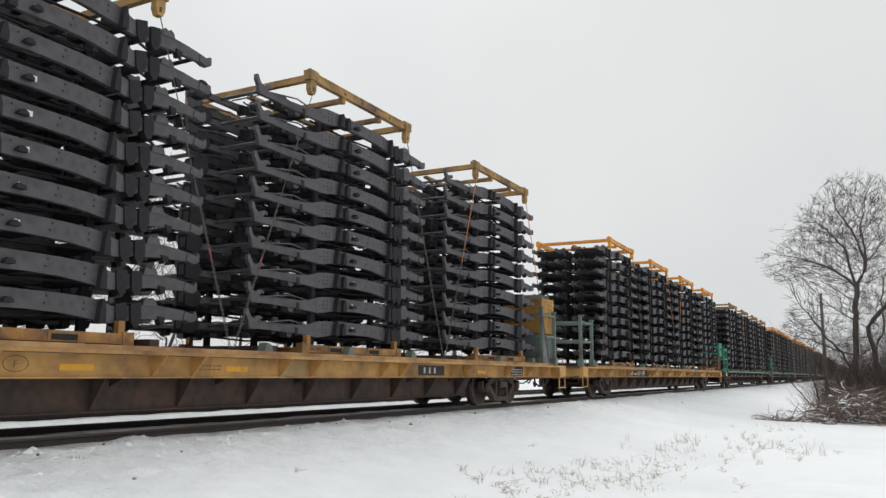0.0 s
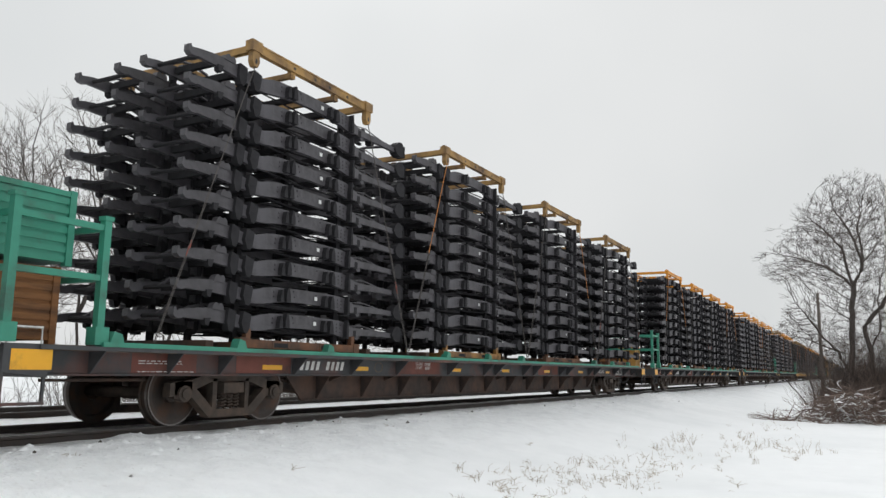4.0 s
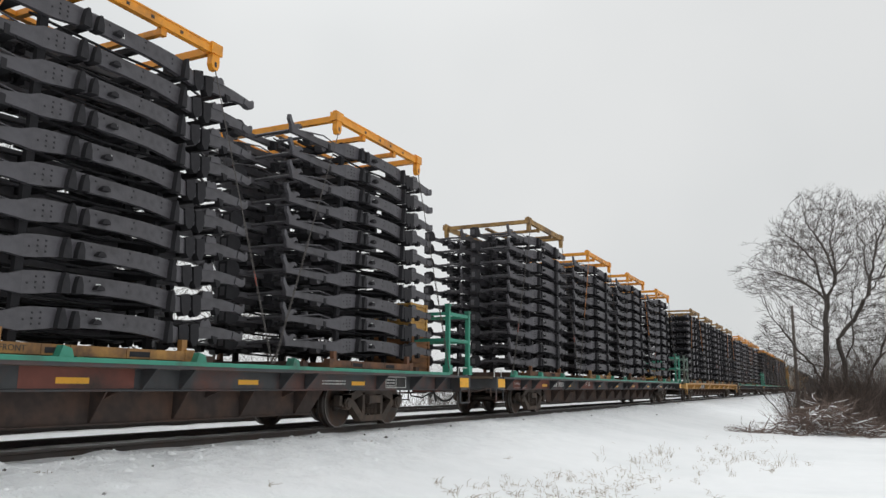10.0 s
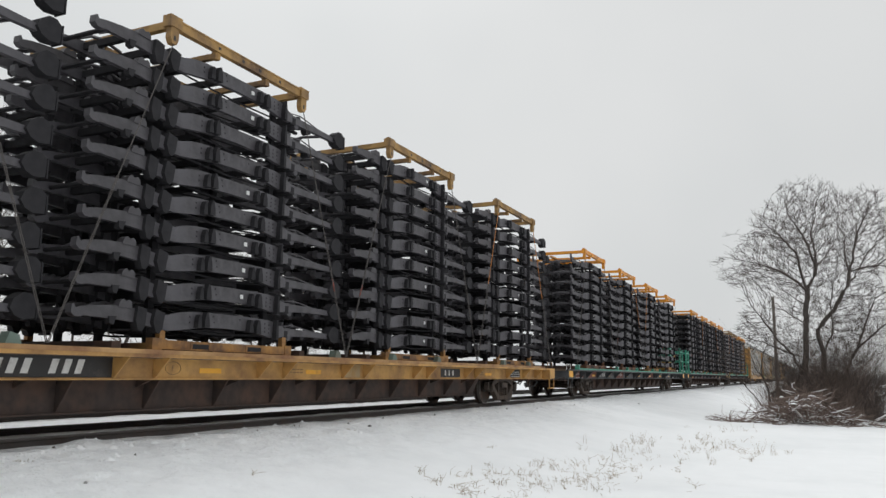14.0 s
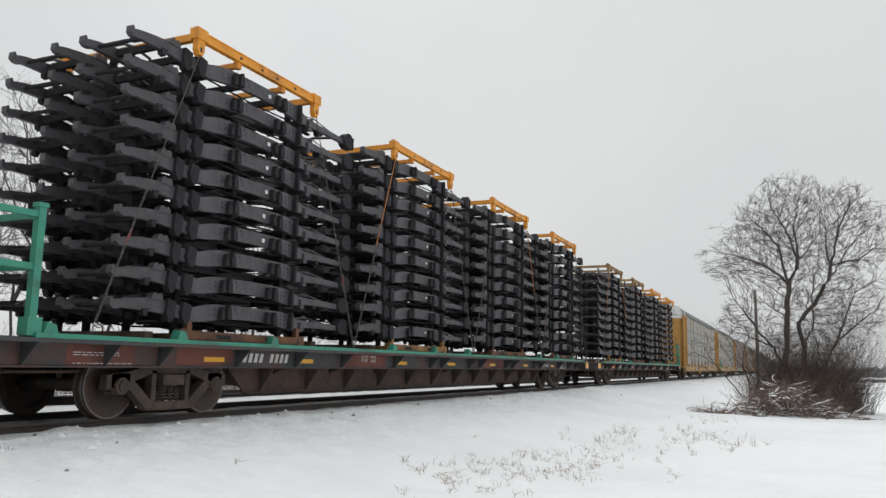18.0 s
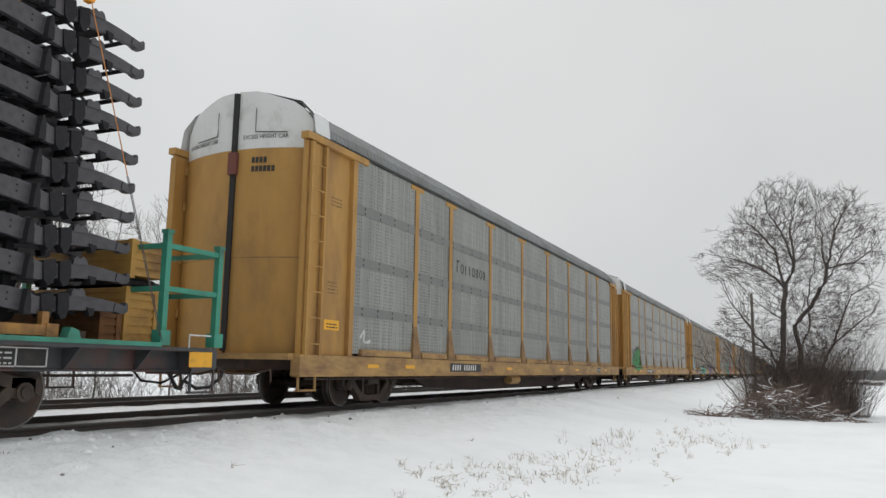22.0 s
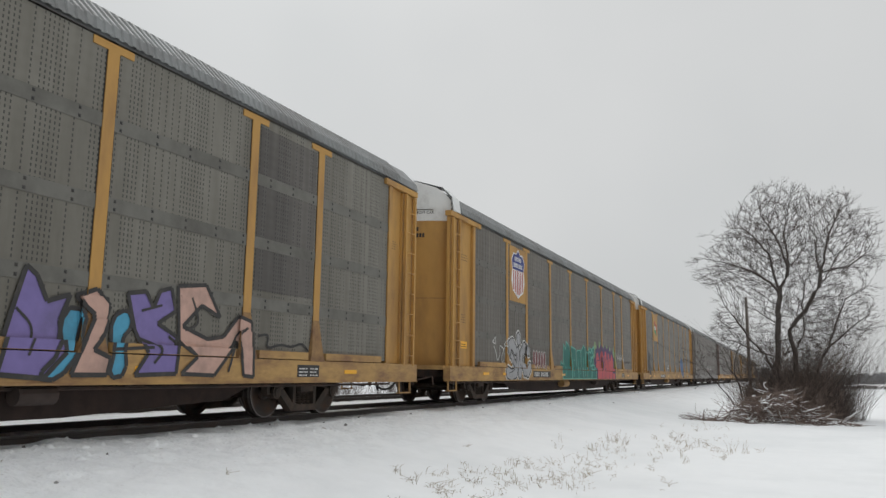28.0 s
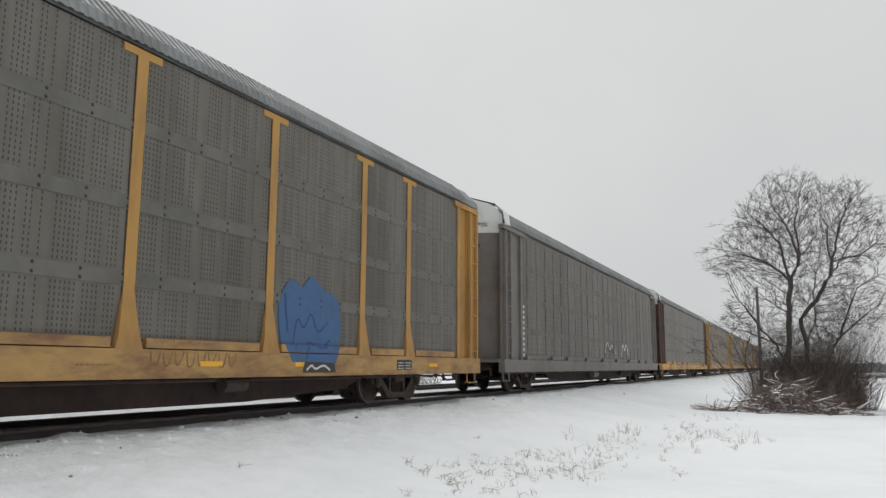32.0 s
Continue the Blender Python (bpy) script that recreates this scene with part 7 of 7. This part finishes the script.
def weeds():
    """Dry stalks standing out of the snow in small tufts."""
    rng = random.Random(51)
    s = Shape()
    for cx, cy, rx, ry, n, h in WEED_SPOTS:
        for k in range(n):
            tx, ty = rng.gauss(cx, rx), rng.gauss(cy, ry)
            for j in range(rng.choice((1, 2, 4, 6))):
                x, y = rng.gauss(tx, 0.035), rng.gauss(ty, 0.035)
                d = Vector((rng.gauss(0, 0.28), rng.gauss(0, 0.28), 1))
                l = h * 0.75 * rng.uniform(0.25, 1.0)
                p = Vector((x, y, lift(x, y) - 0.02))
                q = p + d * l * 0.6
                s.tube([p, q, q + d * l * 0.4 + Vector((rng.gauss(0, 0.05), rng.gauss(0, 0.05), -0.03 * rng.random()))], [0.003, 0.0026, 0.0013], 3, False)
                if rng.random() < 0.15:
                    s.tube([q, q + Vector((rng.gauss(0, 0.07), rng.gauss(0, 0.07), 0.04))], [0.0026, 0.0016], 3, False)
    tagged(new("dry_weeds", s.mesh("dry_weeds", "straw")), "dry brown weed stalks poking out of the snow", "weeds", kind="stuff")


WEED_SPOTS = [(-2.35, 19.8, 0.22, 0.35, 7, 0.3), (-1.8, 18.0, 0.3, 0.7, 9, 0.28), (-0.93, 16.6, 0.12, 0.35, 5, 0.42), (-3.35, 16.8, 0.16, 0.5, 9, 0.42), (-3.5, 15.4, 0.3, 0.6, 9, 0.3), (-3.3, 13.0, 0.3, 0.7, 12, 0.26),
              (-3.7, 11.9, 0.18, 0.3, 8, 0.26), (-3.2, 11.6, 0.35, 0.4, 9, 0.22), (-3.0, 10.3, 0.5, 0.35, 14, 0.2), (-4.2, 9.1, 0.3, 0.25, 12, 0.22), (-2.2, 11.0, 0.5, 0.6, 7, 0.18), (-2.9, 19.0, 0.5, 0.8, 5, 0.16), (-6.0, 12.0, 0.8, 4.0, 6, 0.1), (-3.4, 10.2, 0.45, 1.0, 34, 0.17), (-2.9, 12.6, 0.35, 1.4, 26, 0.2), (-3.7, 9.2, 0.3, 0.6, 20, 0.18), (-2.1, 18.5, 0.5, 1.2, 16, 0.2), (-1.4, 15.6, 0.5, 1.2, 10, 0.26), (-2.3, 23.5, 0.6, 1.5, 12, 0.25)]
weeds()


def clods():
    """Ballast lumps and clods lying on the snow along the track."""
    rng = random.Random(61)
    s = Shape()
    for k in range(34):
        y = rng.uniform(3, 45)
        x = TRACK + 1.15 + abs(rng.gauss(0, 0.6)) + (rng.random() < 0.15) * rng.uniform(0, 2.0)
        z, r = lift(x, y), rng.uniform(0.01, 0.026)
        o = [Vector((rng.gauss(0, 1), rng.gauss(0, 1), rng.gauss(0, 1))).normalized() * r * rng.uniform(0.6, 1.2) for _ in range(6)]
        c = Vector((x, y, z + r * 0.3))
        v = [c + Vector((r * 1.4, 0, 0)) + o[0] * 0.4, c + Vector((0, r * 1.4, 0)) + o[1] * 0.4, c + Vector((-r * 1.4, 0, 0)) + o[2] * 0.4, c + Vector((0, -r * 1.4, 0)) + o[3] * 0.4, c + Vector((0, 0, r)) + o[4] * 0.3, c - Vector((0, 0, r))]
        s.face_set(v, [(0, 1, 4), (1, 2, 4), (2, 3, 4), (3, 0, 4), (1, 0, 5), (2, 1, 5), (3, 2, 5), (0, 3, 5)])
    tagged(new("ballast_stones", s.mesh("ballast_stones", "ballast")), "scattered dark ballast stones on the snow", "stones", kind="stuff")
    lumps = Shape()
    for k in range(1300):
        y = rng.uniform(3, 34)
        x = TRACK + 1.0 + abs(rng.gauss(0, 0.7))
        z, r = lift(x, y), rng.uniform(0.014, 0.04) * (1.7 if rng.random() < 0.12 else 1)
        c, n = Vector((x, y, z)), 7
        ring = [c + Vector((r * rng.uniform(0.8, 1.3) * math.cos(6.283 * i / n), r * rng.uniform(0.8, 1.5) * math.sin(6.283 * i / n), -0.02)) for i in range(n)]
        mid = [c + (q - c) * 0.6 + Vector((0, 0, r * rng.uniform(0.3, 0.5))) for q in ring]
        lumps.face_set(ring + mid + [c + Vector((0, 0, r * 0.55))], [(i, (i + 1) % n, n + (i + 1) % n, n + i) for i in range(n)] + [(n + i, n + (i + 1) % n, 2 * n) for i in range(n)])
    tagged(new("snow_lumps", lumps.mesh("snow_lumps", "snow", True)), "lumps of thrown snow along the track edge", "snow", kind="stuff")


clods()


def far_woods():
    """Belt of leafless woodland on the horizon, its haze put into the pale colour."""
    rng = random.Random(71)
    s = Shape()
    for k in range(7000):
        a = radians(rng.uniform(-40, 75))
        r = rng.uniform(240, 330)
        x, y = -r * math.sin(a), r * math.cos(a)
        h = rng.uniform(1.0, 4.6) * (0.75 + 0.5 * noise.noise((a * 9, 0, 0)))
        w = rng.uniform(0.25, 0.7)
        s.tube([(x, y, -1.5), (x + rng.gauss(0, 0.4), y, h * 0.6), (x + rng.gauss(0, 0.9), y, h)], [w, w * 0.9, 0.05], 3, False)
    tagged(new("far_woods", s.mesh("far_woods", "hazed_wood")), "hazy grey line of distant leafless woods", "woods", kind="stuff")


far_woods()


def hedge():
    """Low dark hedge line across the far field."""
    rng = random.Random(81)
    s = Shape()
    for k in range(1500):
        x, y = rng.uniform(-4, 150), 128 + rng.gauss(0, 1.0)
        z, h = lift(x, y), rng.uniform(0.3, 0.9) * (0.8 + 0.5 * noise.noise((x * 0.3, 0, 3)))
        s.tube([(x, y, z - 0.1), (x + rng.gauss(0, 0.2), y, z + h * 0.6), (x + rng.gauss(0, 0.4), y, z + h)], [0.1, 0.09, 0.03], 3, False)
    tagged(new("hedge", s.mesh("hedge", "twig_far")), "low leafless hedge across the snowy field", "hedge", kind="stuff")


hedge()


def pole(x, y, top, arms):
    z = lift(x, y)
    p = thing("utility_pole", "weathered wooden utility pole by the railway", "utility pole", "utility poles")
    part("shaft", Shape().tube([(0, 0, 0), (0, 0, top - z)], [0.15, 0.1], 8), "pole", p)
    for k in range(arms):
        part("cross_arm", Shape().box(-1.1, 1.1, -0.06, 0.06, top - z - 0.3 - 0.7 * k, top - z - 0.18 - 0.7 * k), "pole", p)
        for o in (-0.95, -0.5, 0.5, 0.95):
            part("insulator", Shape().tube([(o, 0, top - z - 0.18 - 0.7 * k), (o, 0, top - z - 0.04 - 0.7 * k)], [0.04, 0.05], 6), "chain", p)
    p.location = (x, y, z)


pole(-2.58, 68.0, 7.25, 0)
pole(-18.3, 130.0, 10.9, 1)


def wire(a, b, sag, r):
    a, b = Vector(a), Vector(b)
    s = Shape().tube([a.lerp(b, i / 16) - Vector((0, 0, sag * 4 * (i / 16) * (1 - i / 16))) for i in range(17)], r, 4)
    tagged(new("overhead_wire", s.mesh("overhead_wire", "gasket_and_shade")), "thin overhead wire across the field", "wire")


wire((-2.58, 68.0, 3.4), (24.0, 62.0, 8.4), 0.6, 0.02)


# ---- what moves ----
def motions():
    times = [2.0 * i for i in range(17)]
    for ob, ahead in MOVING:
        x, z = ob.location.x, ob.location.z
        walk(ob, [(t, pose(x, run(t) + ahead, z)) for t in times])
    for ob, y in SPIN:
        walk(ob, [(i / FPS, pose(0, y, WHEEL_R, math.degrees((run(0) - run(i / FPS)) / WHEEL_R) % 360)) for i in range(0, 32 * FPS + 1)])


motions()
